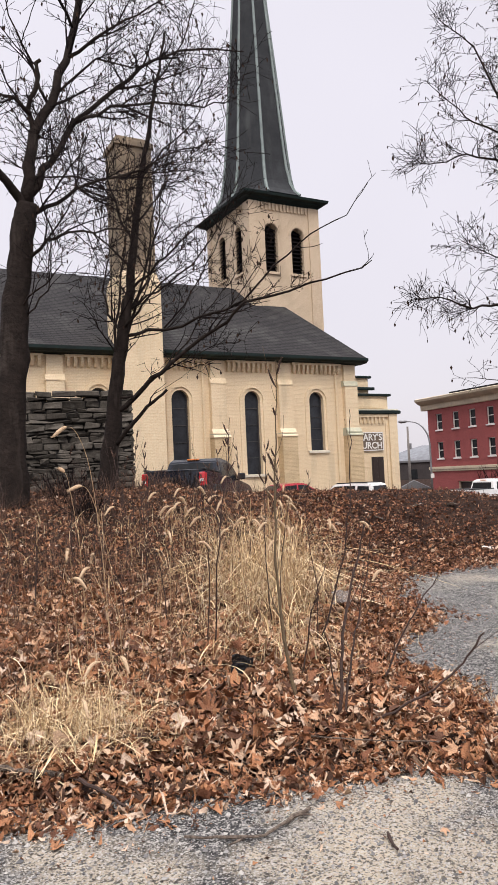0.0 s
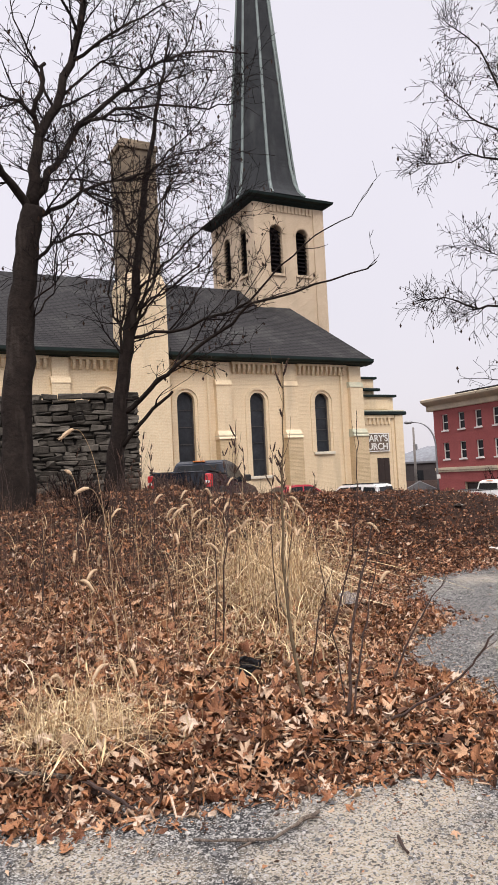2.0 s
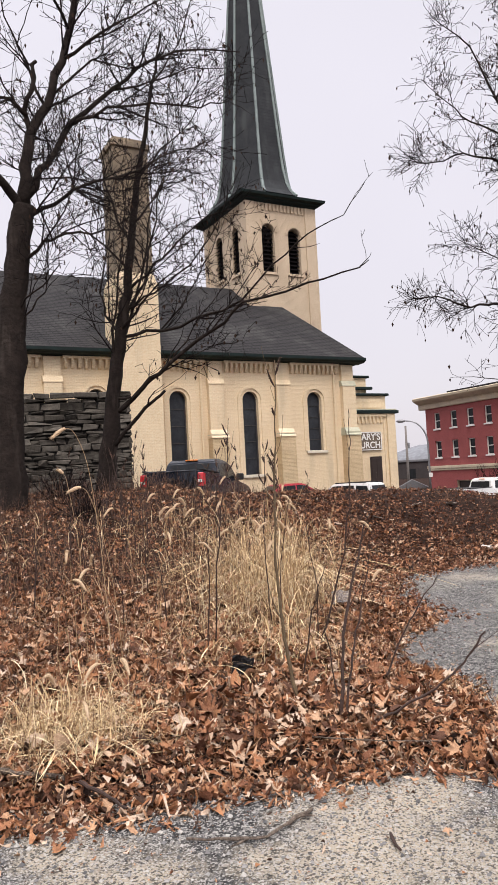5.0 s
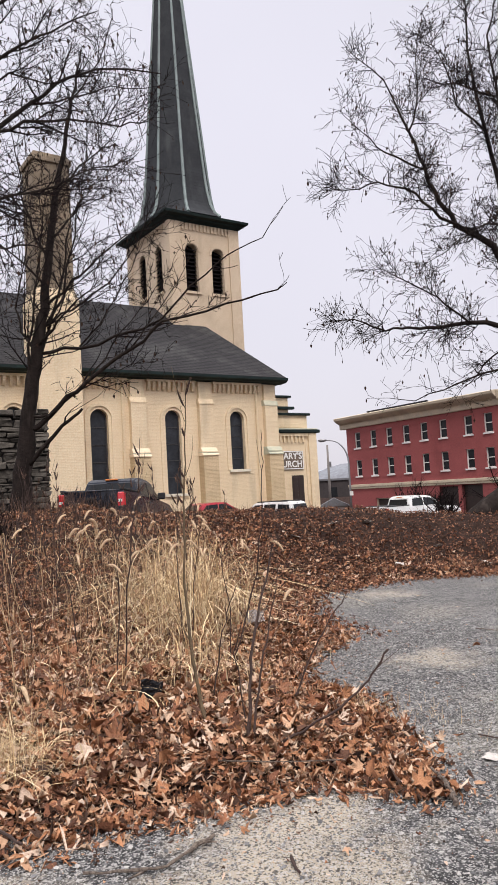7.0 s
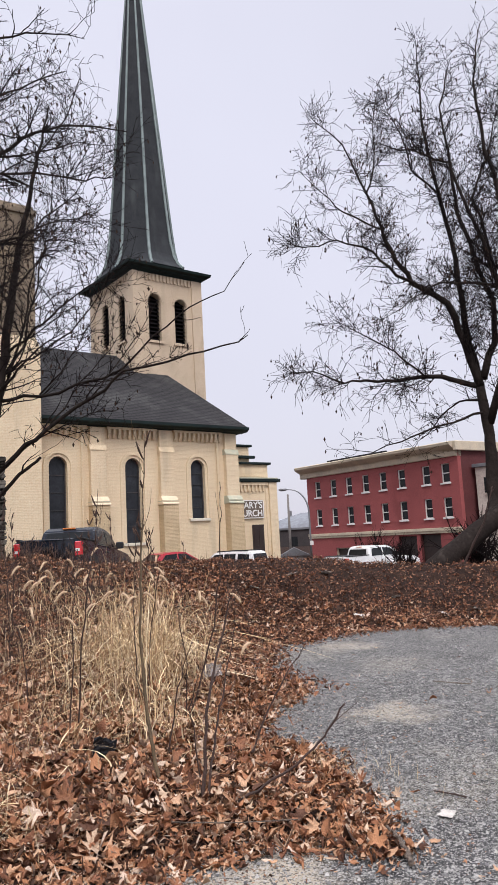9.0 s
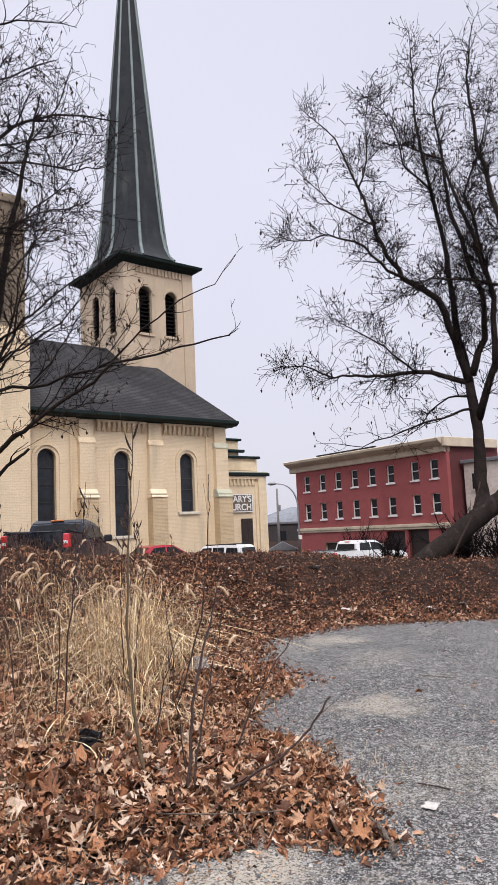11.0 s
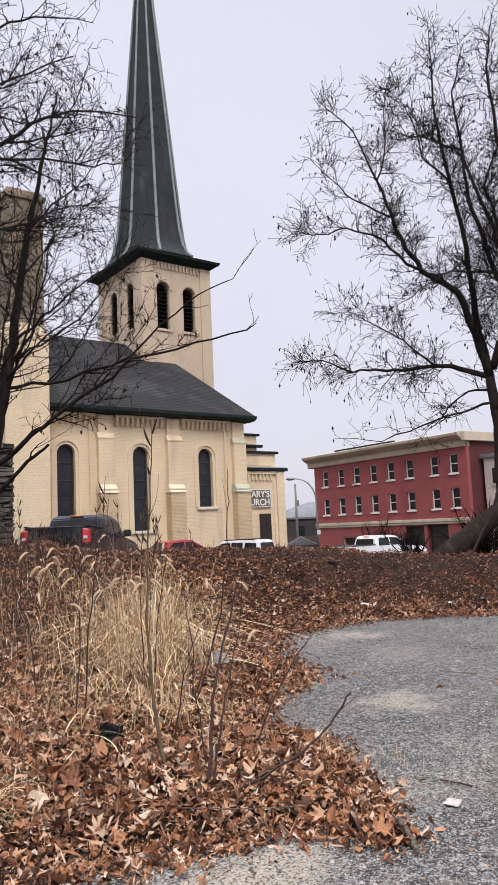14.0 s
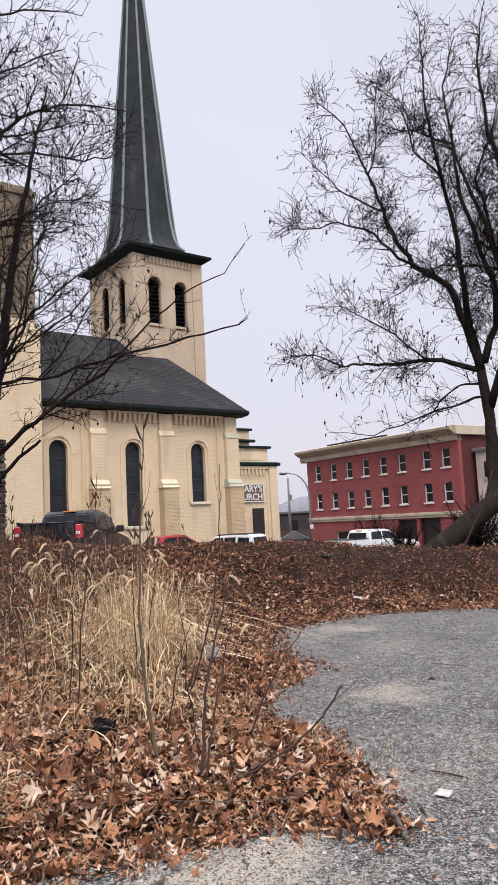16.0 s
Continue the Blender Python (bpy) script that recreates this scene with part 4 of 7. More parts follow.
class Tree:
    def __init__(self, name, label, seed, reach=(1.5, 0.75, 0.34)):
        self.top = thing(name, label, "tree")
        self.rng = random.Random(seed)
        self.twig, self.leaf, self.reach = ([], []), [], reach

    def trunk(self, pts, radii, sides=14):
        pts = [Vector(p) for p in pts]
        fine, fr = [], []
        for i in range(len(pts) - 1):
            for k in range(4):
                fine.append(pts[i].lerp(pts[i + 1], k / 4) + Vector((self.rng.gauss(0, 0.012), self.rng.gauss(0, 0.012), 0)))
                fr.append((radii[i] + (radii[i + 1] - radii[i]) * k / 4) * self.rng.uniform(0.95, 1.06))
        fine.append(pts[-1])
        fr.append(radii[-1])
        st = ([], [])
        tube_mesh(st, fine, fr, sides)
        mesh_object("trunk", st[0], st[1], M_BARK, self.top, smooth=True)

    def limb(self, pts, r0, r1, dens):
        pts = [Vector(p) for p in pts]
        n = len(pts) - 1
        fine, fr = [], []
        for i in range(n):
            for k in range(3):
                s = (i + k / 3) / n
                fine.append(pts[i].lerp(pts[i + 1], k / 3) + Vector([self.rng.gauss(0, 0.02) for _ in range(3)]) * (1 if i + k else 0))
                fr.append(r0 + (r1 - r0) * s ** 0.8)
        fine.append(pts[-1])
        fr.append(r1)
        st = ([], [])
        tube_mesh(st, fine, fr, 7)
        mesh_object("limb", st[0], st[1], M_BARK, self.top, smooth=True)
        twigs(self.twig, self.leaf, fine, fr, self.rng, 0, dens, self.reach)

    def done(self):
        o = mesh_object("crown", self.twig[0], self.twig[1], M_TWIG, self.top)
        tagged(o, kind="stuff")
        v, f = [], []
        for p, s, a in self.leaf:
            b = len(v)
            c, n = math.cos(a), math.sin(a)
            v += [p, p + Vector((c * s * 0.6, n * s * 0.6, -s)), p + Vector((0.006, 0.01, -2 * s)), p + Vector((-c * s * 0.5, -n * s * 0.5, -s * 0.9))]
            f += [(b, b + 1, b + 2), (b, b + 2, b + 3)]
        if v:
            o = mesh_object("dead_leaves", v, f, M_DEADLEAF, self.top)
            tagged(o, kind="stuff")


T1 = Tree("bare_tree", "tall bare dark-barked tree forking above head height", 11)
T1.trunk([(1.93, 11.85, 0.55)] + [(1.96, 11.85, 1.33), (2.02, 11.84, 2.44), (2.08, 11.83, 3.51), (2.19, 11.81, 4.78), (2.31, 11.79, 5.70), (2.37, 11.77, 6.03)], [0.36, 0.29, 0.235, 0.225, 0.20, 0.185, 0.16])
T1.limb([(2.33, 11.78, 5.96), (2.04, 11.63, 6.23), (1.83, 11.47, 6.45), (1.50, 11.31, 6.74), (1.09, 10.96, 7.35)], 0.085, 0.03, 1.23)
T1.limb([(2.37, 11.77, 6.00), (2.43, 11.76, 6.64), (2.53, 11.84, 7.25), (2.79, 11.89, 7.79), (3.11, 11.91, 8.65), (3.38, 11.94, 9.62), (3.55, 12.00, 10.51), (3.72, 11.94, 11.55)], 0.11, 0.04, 1.23)
T1.limb([(2.53, 11.84, 7.25), (2.45, 11.76, 7.53), (2.56, 11.63, 8.09), (2.62, 11.62, 8.36)], 0.05, 0.03, 0.55)
T1.limb([(2.47, 11.75, 7.50), (2.19, 11.61, 7.63), (1.87, 11.46, 7.57), (1.36, 11.33, 7.51)], 0.04, 0.012, 1.23)
T1.limb([(2.41, 11.77, 6.15), (2.80, 11.88, 6.84), (3.26, 12.08, 7.63), (4.09, 12.24, 8.50), (4.88, 12.38, 9.30), (5.64, 12.39, 9.71), (6.74, 12.28, 9.83)], 0.07, 0.012, 1.34)
T1.limb([(3.26, 12.08, 7.63), (3.79, 11.82, 7.89), (4.52, 11.45, 7.96), (5.23, 11.03, 7.83), (5.63, 10.72, 7.91)], 0.035, 0.008, 1.34)
T1.limb([(2.40, 11.77, 5.82), (2.77, 11.48, 6.00), (3.16, 11.17, 6.23), (3.82, 10.64, 6.32), (4.17, 10.30, 6.49), (4.81, 9.90, 6.69)], 0.04, 0.008, 1.34)
T1.limb([(2.29, 11.79, 5.06), (2.60, 11.42, 5.32), (2.83, 11.06, 5.38), (3.32, 10.60, 5.34), (3.73, 10.25, 5.18)], 0.035, 0.008, 1.23)
T1.limb([(3.11, 11.91, 8.65), (3.66, 11.55, 9.06), (4.13, 11.17, 9.25), (4.76, 10.70, 9.51)], 0.035, 0.008, 1.34)
T1.limb([(2.84, 11.88, 7.89), (3.67, 11.96, 8.80), (4.59, 11.96, 8.85), (5.21, 11.92, 8.38)], 0.025, 0.006, 1.34)
T1.limb([(2.16, 11.82, 4.24), (2.39, 11.36, 4.50), (2.64, 11.10, 4.72), (2.75, 10.97, 5.13)], 0.02, 0.006, 0.88)
T1.limb([(2.15, 11.82, 3.87), (2.31, 11.69, 4.21), (2.59, 11.52, 4.56), (2.61, 11.42, 4.98), (2.60, 11.42, 5.43)], 0.02, 0.006, 0.66)
T1.limb([(3.26, 11.93, 9.20), (2.80, 11.70, 9.80), (2.30, 11.50, 10.10), (1.70, 11.30, 10.30)], 0.03, 0.006, 0.8)
T1.limb([(3.44, 11.96, 9.90), (4.00, 11.80, 10.50), (4.70, 11.60, 10.80), (5.50, 11.50, 10.90)], 0.03, 0.006, 0.8)
T1.limb([(4.09, 12.24, 8.50), (4.70, 12.00, 8.60), (5.40, 11.80, 8.95), (6.10, 11.60, 9.00)], 0.024, 0.005, 0.8)
T1.limb([(2.79, 11.89, 7.79), (2.55, 12.10, 8.60), (2.30, 12.30, 9.40), (2.20, 12.40, 10.20)], 0.028, 0.006, 0.8)
T1.done()

T2 = Tree("bare_tree", "slender bare tree with broken dead limbs", 12)
T2.trunk([(3.95, 13.43, 0.5)] + [(3.99, 13.43, 1.26), (4.11, 13.39, 2.32), (4.23, 13.36, 3.29), (4.37, 13.31, 4.26), (4.54, 13.25, 5.13), (4.64, 13.22, 6.01), (4.82, 13.26, 7.27), (5.01, 13.30, 8.11), (5.28, 13.30, 9.42), (5.51, 13.31, 10.53)], [0.30, 0.20, 0.16, 0.135, 0.115, 0.09, 0.075, 0.06, 0.045, 0.03, 0.015])
T2.limb([(4.20, 13.37, 2.80), (4.66, 13.00, 3.24), (5.06, 12.53, 3.63), (5.63, 11.84, 4.18), (6.01, 11.31, 4.55), (6.79, 10.38, 4.72), (7.38, 9.72, 4.85), (7.46, 9.54, 4.96)], 0.055, 0.007, 0.28)
T2.limb([(4.39, 13.31, 4.26), (5.05, 12.85, 4.36), (5.81, 12.19, 4.55), (6.20, 11.78, 4.69), (6.62, 11.20, 5.28), (7.05, 10.69, 5.73), (7.47, 10.15, 5.95), (7.71, 9.85, 6.42)], 0.036, 0.005, 0.28)
T2.limb([(4.14, 13.38, 2.13), (4.45, 12.97, 2.62), (4.74, 12.65, 2.97), (4.91, 12.48, 3.14)], 0.045, 0.025, 0.1)
T2.limb([(4.22, 13.36, 3.11), (4.45, 13.07, 3.08), (4.58, 13.03, 3.14)], 0.03, 0.02, 0.1)
T2.limb([(4.54, 13.25, 5.13), (4.96, 12.78, 5.58), (5.30, 12.43, 5.94), (5.67, 11.93, 6.30), (6.05, 11.52, 6.36)], 0.03, 0.006, 1.0)
T2.limb([(4.64, 13.22, 6.01), (4.46, 13.49, 6.75), (4.34, 13.74, 7.50), (4.30, 13.86, 8.35), (4.14, 14.01, 9.20)], 0.03, 0.006, 1.0)
T2.limb([(4.82, 13.26, 7.27), (5.26, 12.98, 7.90), (5.75, 12.66, 8.40), (6.14, 12.37, 9.12)], 0.025, 0.005, 1.1)
T2.limb([(4.59, 13.24, 5.57), (4.11, 13.18, 5.94), (3.58, 13.13, 6.30), (3.16, 13.03, 6.95)], 0.025, 0.005, 1.0)
T2.limb([(4.70, 13.20, 6.45), (5.24, 13.32, 7.12), (5.69, 13.46, 7.82), (6.35, 13.49, 8.29)], 0.022, 0.005, 1.1)
T2.limb([(4.42, 13.29, 4.58), (5.00, 13.52, 5.45), (5.21, 13.65, 6.43), (5.54, 13.74, 7.55), (5.77, 13.86, 8.84)], 0.035, 0.006, 1.0)
T2.limb([(5.28, 13.30, 9.42), (5.74, 13.00, 10.17), (5.93, 12.80, 10.80), (6.02, 12.65, 11.42)], 0.02, 0.005, 1.0)
T2.limb([(4.39, 13.30, 4.37), (4.65, 12.79, 4.81), (5.04, 12.43, 5.28), (5.26, 12.12, 5.42)], 0.03, 0.006, 1.0)
T2.limb([(4.37, 13.31, 4.26), (4.20, 13.47, 4.72), (4.10, 13.61, 5.18), (4.37, 13.63, 6.33), (4.36, 13.63, 7.35)], 0.03, 0.006, 1.0)
T2.limb([(4.30, 13.34, 3.80), (4.62, 13.30, 4.70), (4.90, 13.22, 5.75), (5.02, 13.12, 6.90), (5.20, 13.00, 8.00)], 0.04, 0.006, 0.9)
T2.limb([(4.26, 13.35, 3.50), (4.22, 13.20, 4.40), (4.32, 13.05, 5.40), (4.46, 12.95, 6.60), (4.62, 12.90, 7.70)], 0.032, 0.006, 1.0)
T2.limb([(4.46, 13.28, 4.75), (5.00, 13.05, 5.10), (5.70, 12.85, 5.65), (6.25, 12.70, 6.45), (6.60, 12.60, 7.30)], 0.026, 0.005, 1.0)
T2.reach = (0.65, 0.42, 0.22)
T2.limb([(5.06, 12.53, 3.63), (5.50, 12.40, 4.30), (6.00, 12.20, 5.00), (6.45, 12.00, 5.60)], 0.018, 0.005, 1.7)
T2.limb([(5.63, 11.84, 4.18), (6.10, 11.70, 4.80), (6.50, 11.50, 5.45), (6.80, 11.35, 6.05)], 0.015, 0.004, 1.4)
T2.limb([(4.66, 13.00, 3.24), (5.30, 12.90, 3.70), (5.95, 12.70, 4.00), (6.60, 12.50, 4.15)], 0.018, 0.005, 1.7)
T2.limb([(5.05, 12.85, 4.36), (5.60, 12.70, 5.10), (6.00, 12.50, 5.85), (6.30, 12.40, 6.55)], 0.018, 0.005, 1.7)
T2.limb([(5.81, 12.19, 4.55), (6.30, 12.00, 4.60), (6.90, 11.80, 4.95), (7.30, 11.60, 5.05)], 0.014, 0.004, 1.4)
T2.done()

T3 = Tree("bare_tree", "bare tree leaning off the bank with a spreading crown", 13, (0.70, 0.58, 0.38))
T3.trunk([(11.85, 9.80, 0.40), (11.98, 9.74, 0.58), (12.20, 9.63, 0.83), (12.66, 9.49, 1.10), (13.04, 9.32, 1.38), (13.40, 9.18, 1.62), (13.78, 8.92, 1.95), (14.09, 8.63, 2.30), (14.28, 7.91, 2.94)], [0.32, 0.26, 0.225, 0.215, 0.21, 0.20, 0.19, 0.18, 0.17])
T3.trunk([(13.48, 9.20, 1.66), (13.84, 9.38, 2.05), (13.99, 9.50, 2.60), (14.10, 9.53, 3.51), (14.12, 9.68, 4.64)], [0.17, 0.15, 0.135, 0.12, 0.10], 12)
T3.limb([(14.12, 9.68, 4.64), (13.68, 10.10, 4.85), (13.16, 10.45, 4.97), (12.59, 10.82, 4.86), (12.02, 11.15, 4.92), (11.53, 11.38, 4.86), (10.90, 11.70, 5.12), (10.36, 12.04, 5.07)], 0.072, 0.007, 2.16)
T3.limb([(14.12, 9.68, 4.64), (13.90, 9.80, 5.63), (13.55, 9.95, 6.61), (12.94, 10.41, 7.12), (12.57, 10.54, 7.63), (12.32, 10.67, 8.36), (12.08, 10.80, 9.24), (11.69, 11.07, 10.38), (11.07, 11.54, 11.23)], 0.108, 0.006, 2.00)
T3.limb([(13.02, 10.31, 7.03), (12.40, 10.58, 7.41), (11.90, 10.84, 7.95), (11.44, 11.18, 8.09), (10.91, 11.55, 7.98), (10.47, 11.81, 8.05)], 0.042, 0.006, 2.16)
T3.limb([(12.32, 10.67, 8.36), (11.63, 11.12, 8.79), (11.22, 11.39, 9.27), (10.80, 11.65, 9.82)], 0.0264, 0.005, 1.84)
T3.limb([(14.11, 9.69, 4.77), (14.23, 10.03, 6.27), (14.36, 10.19, 7.86), (14.35, 10.55, 9.72), (14.39, 10.83, 11.35), (14.48, 10.88, 12.94), (14.47, 10.89, 14.04)], 0.096, 0.007, 2.00)
T3.limb([(14.16, 9.61, 4.82), (14.42, 9.41, 5.59), (14.45, 9.37, 6.65), (14.19, 9.92, 8.85), (14.24, 10.03, 10.19), (13.72, 10.72, 10.72), (13.12, 11.43, 11.11)], 0.096, 0.007, 2.00)
T3.limb([(14.11, 9.51, 3.77), (14.19, 9.03, 4.96), (14.06, 8.86, 6.44), (13.73, 9.00, 7.72), (13.35, 9.38, 9.50), (13.19, 9.42, 10.97), (13.31, 9.08, 12.06)], 0.096, 0.007, 2.00)
T3.limb([(14.09, 8.63, 2.30), (14.29, 8.30, 4.08), (14.36, 8.37, 6.34), (14.29, 8.68, 8.25), (14.20, 9.02, 10.12), (14.22, 9.16, 11.88), (14.43, 9.02, 13.17)], 0.132, 0.008, 2.00)
T3.limb([(14.28, 7.91, 2.94), (14.63, 7.26, 5.09), (14.73, 7.28, 7.56), (14.70, 7.56, 9.58), (14.59, 7.97, 11.48), (14.56, 8.22, 13.01)], 0.132, 0.008, 1.84)
T3.limb([(12.08, 10.80, 9.24), (12.31, 10.69, 9.94), (12.39, 10.75, 10.97), (12.51, 10.61, 11.79)], 0.024, 0.005, 2.00)
T3.limb([(13.16, 10.45, 4.97), (12.85, 10.99, 5.59), (12.59, 11.42, 6.00), (12.22, 11.95, 6.43), (12.00, 12.18, 6.67)], 0.0264, 0.005, 2.00)
T3.limb([(14.35, 10.55, 9.72), (13.85, 10.87, 10.32), (13.58, 11.05, 11.66), (13.26, 11.28, 12.12)], 0.03, 0.005, 2.16)
T3.limb([(14.06, 9.58, 4.03), (13.32, 9.92, 3.85), (12.54, 10.42, 3.51), (11.74, 10.87, 3.23), (10.96, 11.37, 3.33)], 0.0336, 0.005, 0.9)
T3.limb([(14.10, 9.52, 4.28), (14.06, 10.28, 4.41), (13.96, 10.90, 3.97), (13.82, 11.54, 3.37)], 0.0336, 0.005, 1.67)
T3.limb([(14.13, 8.74, 6.67), (13.50, 9.16, 6.82), (12.92, 9.62, 6.86), (12.38, 9.99, 6.50), (11.81, 10.50, 6.05)], 0.042, 0.005, 2.00)
T3.limb([(14.06, 8.86, 6.44), (14.31, 9.20, 7.65), (14.51, 9.64, 9.23), (15.03, 9.39, 10.70), (15.48, 9.23, 12.08)], 0.06, 0.006, 2.16)
T3.done()


# ---------------------------------------------------------------- leaf litter
# dry leaf colours; the near-black ones stand in for shadow between leaves
LEAF_AND_SHADOW_TONES = [(0.02, 0.011, 0.009, 1), (0.35, 0.155, 0.075, 1), (0.07, 0.03, 0.02, 1), (0.54, 0.32, 0.19, 1), (0.18, 0.072, 0.04, 1), (0.60, 0.43, 0.30, 1), (0.27, 0.11, 0.055, 1), (0.46, 0.22, 0.11, 1), (0.10, 0.042, 0.027, 1), (0.56, 0.35, 0.22, 1), (0.22, 0.095, 0.05, 1), (0.68, 0.53, 0.41, 1), (0.38, 0.18, 0.09, 1), (0.03, 0.016, 0.012, 1)]
M_LEAF = material("dry_fallen_leaf", (0.36, 0.18, 0.09, 1), (0.12, 0.055, 0.03, 1), 0.75, 30.0, 130, 0.5, island=LEAF_AND_SHADOW_TONES, spec=0.25, stain=((0.045, 0.022, 0.015, 1), 22.0, (1, 1, 1), 0.50, 0.28))
# leaves of the bank: a darker, redder set of tones
M_LEAFBANK = material("darker_fallen_leaf", (0.28, 0.13, 0.07, 1), (0.16, 0.07, 0.04, 1), 0.8, 14.0, 90, 0.3, spec=0.2, island=[(0.04, 0.02, 0.015, 1), (0.25, 0.105, 0.06, 1), (0.07, 0.032, 0.023, 1), (0.36, 0.17, 0.095, 1), (0.14, 0.058, 0.036, 1), (0.05, 0.025, 0.018, 1), (0.20, 0.085, 0.05, 1), (0.44, 0.25, 0.155, 1), (0.09, 0.04, 0.027, 1), (0.17, 0.075, 0.045, 1)])
M_STRAW = material("dry_straw_grass", (0.62, 0.46, 0.25, 1), (0.5, 0.34, 0.17, 1), 0.8, 9.0, 80, 0.1, island=[(0.30, 0.18, 0.095, 1), (0.74, 0.57, 0.34, 1), (0.46, 0.31, 0.16, 1), (0.82, 0.69, 0.47, 1), (0.15, 0.085, 0.05, 1), (0.64, 0.47, 0.26, 1), (0.34, 0.21, 0.11, 1), (0.80, 0.64, 0.40, 1), (0.20, 0.115, 0.065, 1)])
M_WEED = material("brown_weed_stalk", (0.16, 0.085, 0.055, 1), (0.08, 0.045, 0.03, 1), 0.9, 9.0, 80, 0.1, island=[(0.05, 0.028, 0.02, 1), (0.13, 0.07, 0.045, 1), (0.035, 0.02, 0.016, 1), (0.22, 0.13, 0.08, 1), (0.08, 0.044, 0.03, 1)])
M_RUST = material("rusty_dead_weed", (0.20, 0.11, 0.065, 1), (0.12, 0.06, 0.04, 1), 0.9, 9.0, 80, 0.1, island=[(0.06, 0.032, 0.022, 1), (0.24, 0.13, 0.075, 1), (0.11, 0.055, 0.035, 1), (0.36, 0.22, 0.125, 1), (0.08, 0.042, 0.03, 1), (0.17, 0.085, 0.05, 1)])
M_STALK = material("tan_foxtail_stalk", (0.44, 0.31, 0.18, 1), (0.28, 0.18, 0.10, 1), 0.85, 9.0, 80, 0.1)
M_PLUME = material("cream_seed_plume", (0.60, 0.45, 0.30, 1), (0.46, 0.32, 0.20, 1), 0.9, 20.0, 120, 0.2)
M_STEM = material("brown_sapling_bark", (0.060, 0.034, 0.027, 1), (0.03, 0.02, 0.016, 1), 0.85, 12.0, 90, 0.4)
M_STEMGREEN = material("olive_sapling_bark", (0.13, 0.09, 0.05, 1), (0.07, 0.05, 0.03, 1), 0.85, 12.0, 90, 0.4)
M_PEBBLE = material("pale_grit", (0.3, 0.29, 0.28, 1), None, 0.9, 9, 80, 0.2, island=[(0.09, 0.09, 0.095, 1), (0.30, 0.29, 0.28, 1), (0.17, 0.165, 0.165, 1), (0.46, 0.44, 0.41, 1), (0.12, 0.12, 0.125, 1)])


def leaf_outline(kind):
    """A flat leaf about one unit long, tip towards +x: lobed, or a narrow torn piece."""
    if kind == 0:
        a = [0, 11, 17, 27, 42, 50, 61, 76, 92, 118, 150, 180, 210, 242, 268, 284, 299, 310, 318, 333, 343, 349]
        r = [0.62, 0.44, 0.46, 0.22, 0.50, 0.56, 0.40, 0.24, 0.48, 0.30, 0.33, 0.20, 0.33, 0.30, 0.48, 0.24, 0.40, 0.56, 0.50, 0.22, 0.46, 0.44]
    elif kind == 1:
        a = [0, 40, 80, 120, 160, 200, 240, 280, 320]
        r = [0.55, 0.34, 0.30, 0.30, 0.42, 0.42, 0.30, 0.30, 0.34]
    elif kind == 3:
        a = [0, 4, 90, 176, 184, 270, 356]
        r = [0.5, 0.48, 0.022, 0.48, 0.48, 0.022, 0.48]
    elif kind == 4:
        a = [0, 12, 60, 120, 168, 180, 192, 240, 300, 348]
        r = [0.62, 0.40, 0.10, 0.11, 0.36, 0.5, 0.36, 0.09, 0.11, 0.40]
    else:
        a = [0, 20, 80, 150, 180, 210, 280, 340]
        r = [0.55, 0.30, 0.13, 0.34, 0.5, 0.30, 0.14, 0.32]
    a = np.radians(np.array(a, float))
    return np.stack([np.array(r) * np.cos(a), np.array(r) * np.sin(a)], 1)


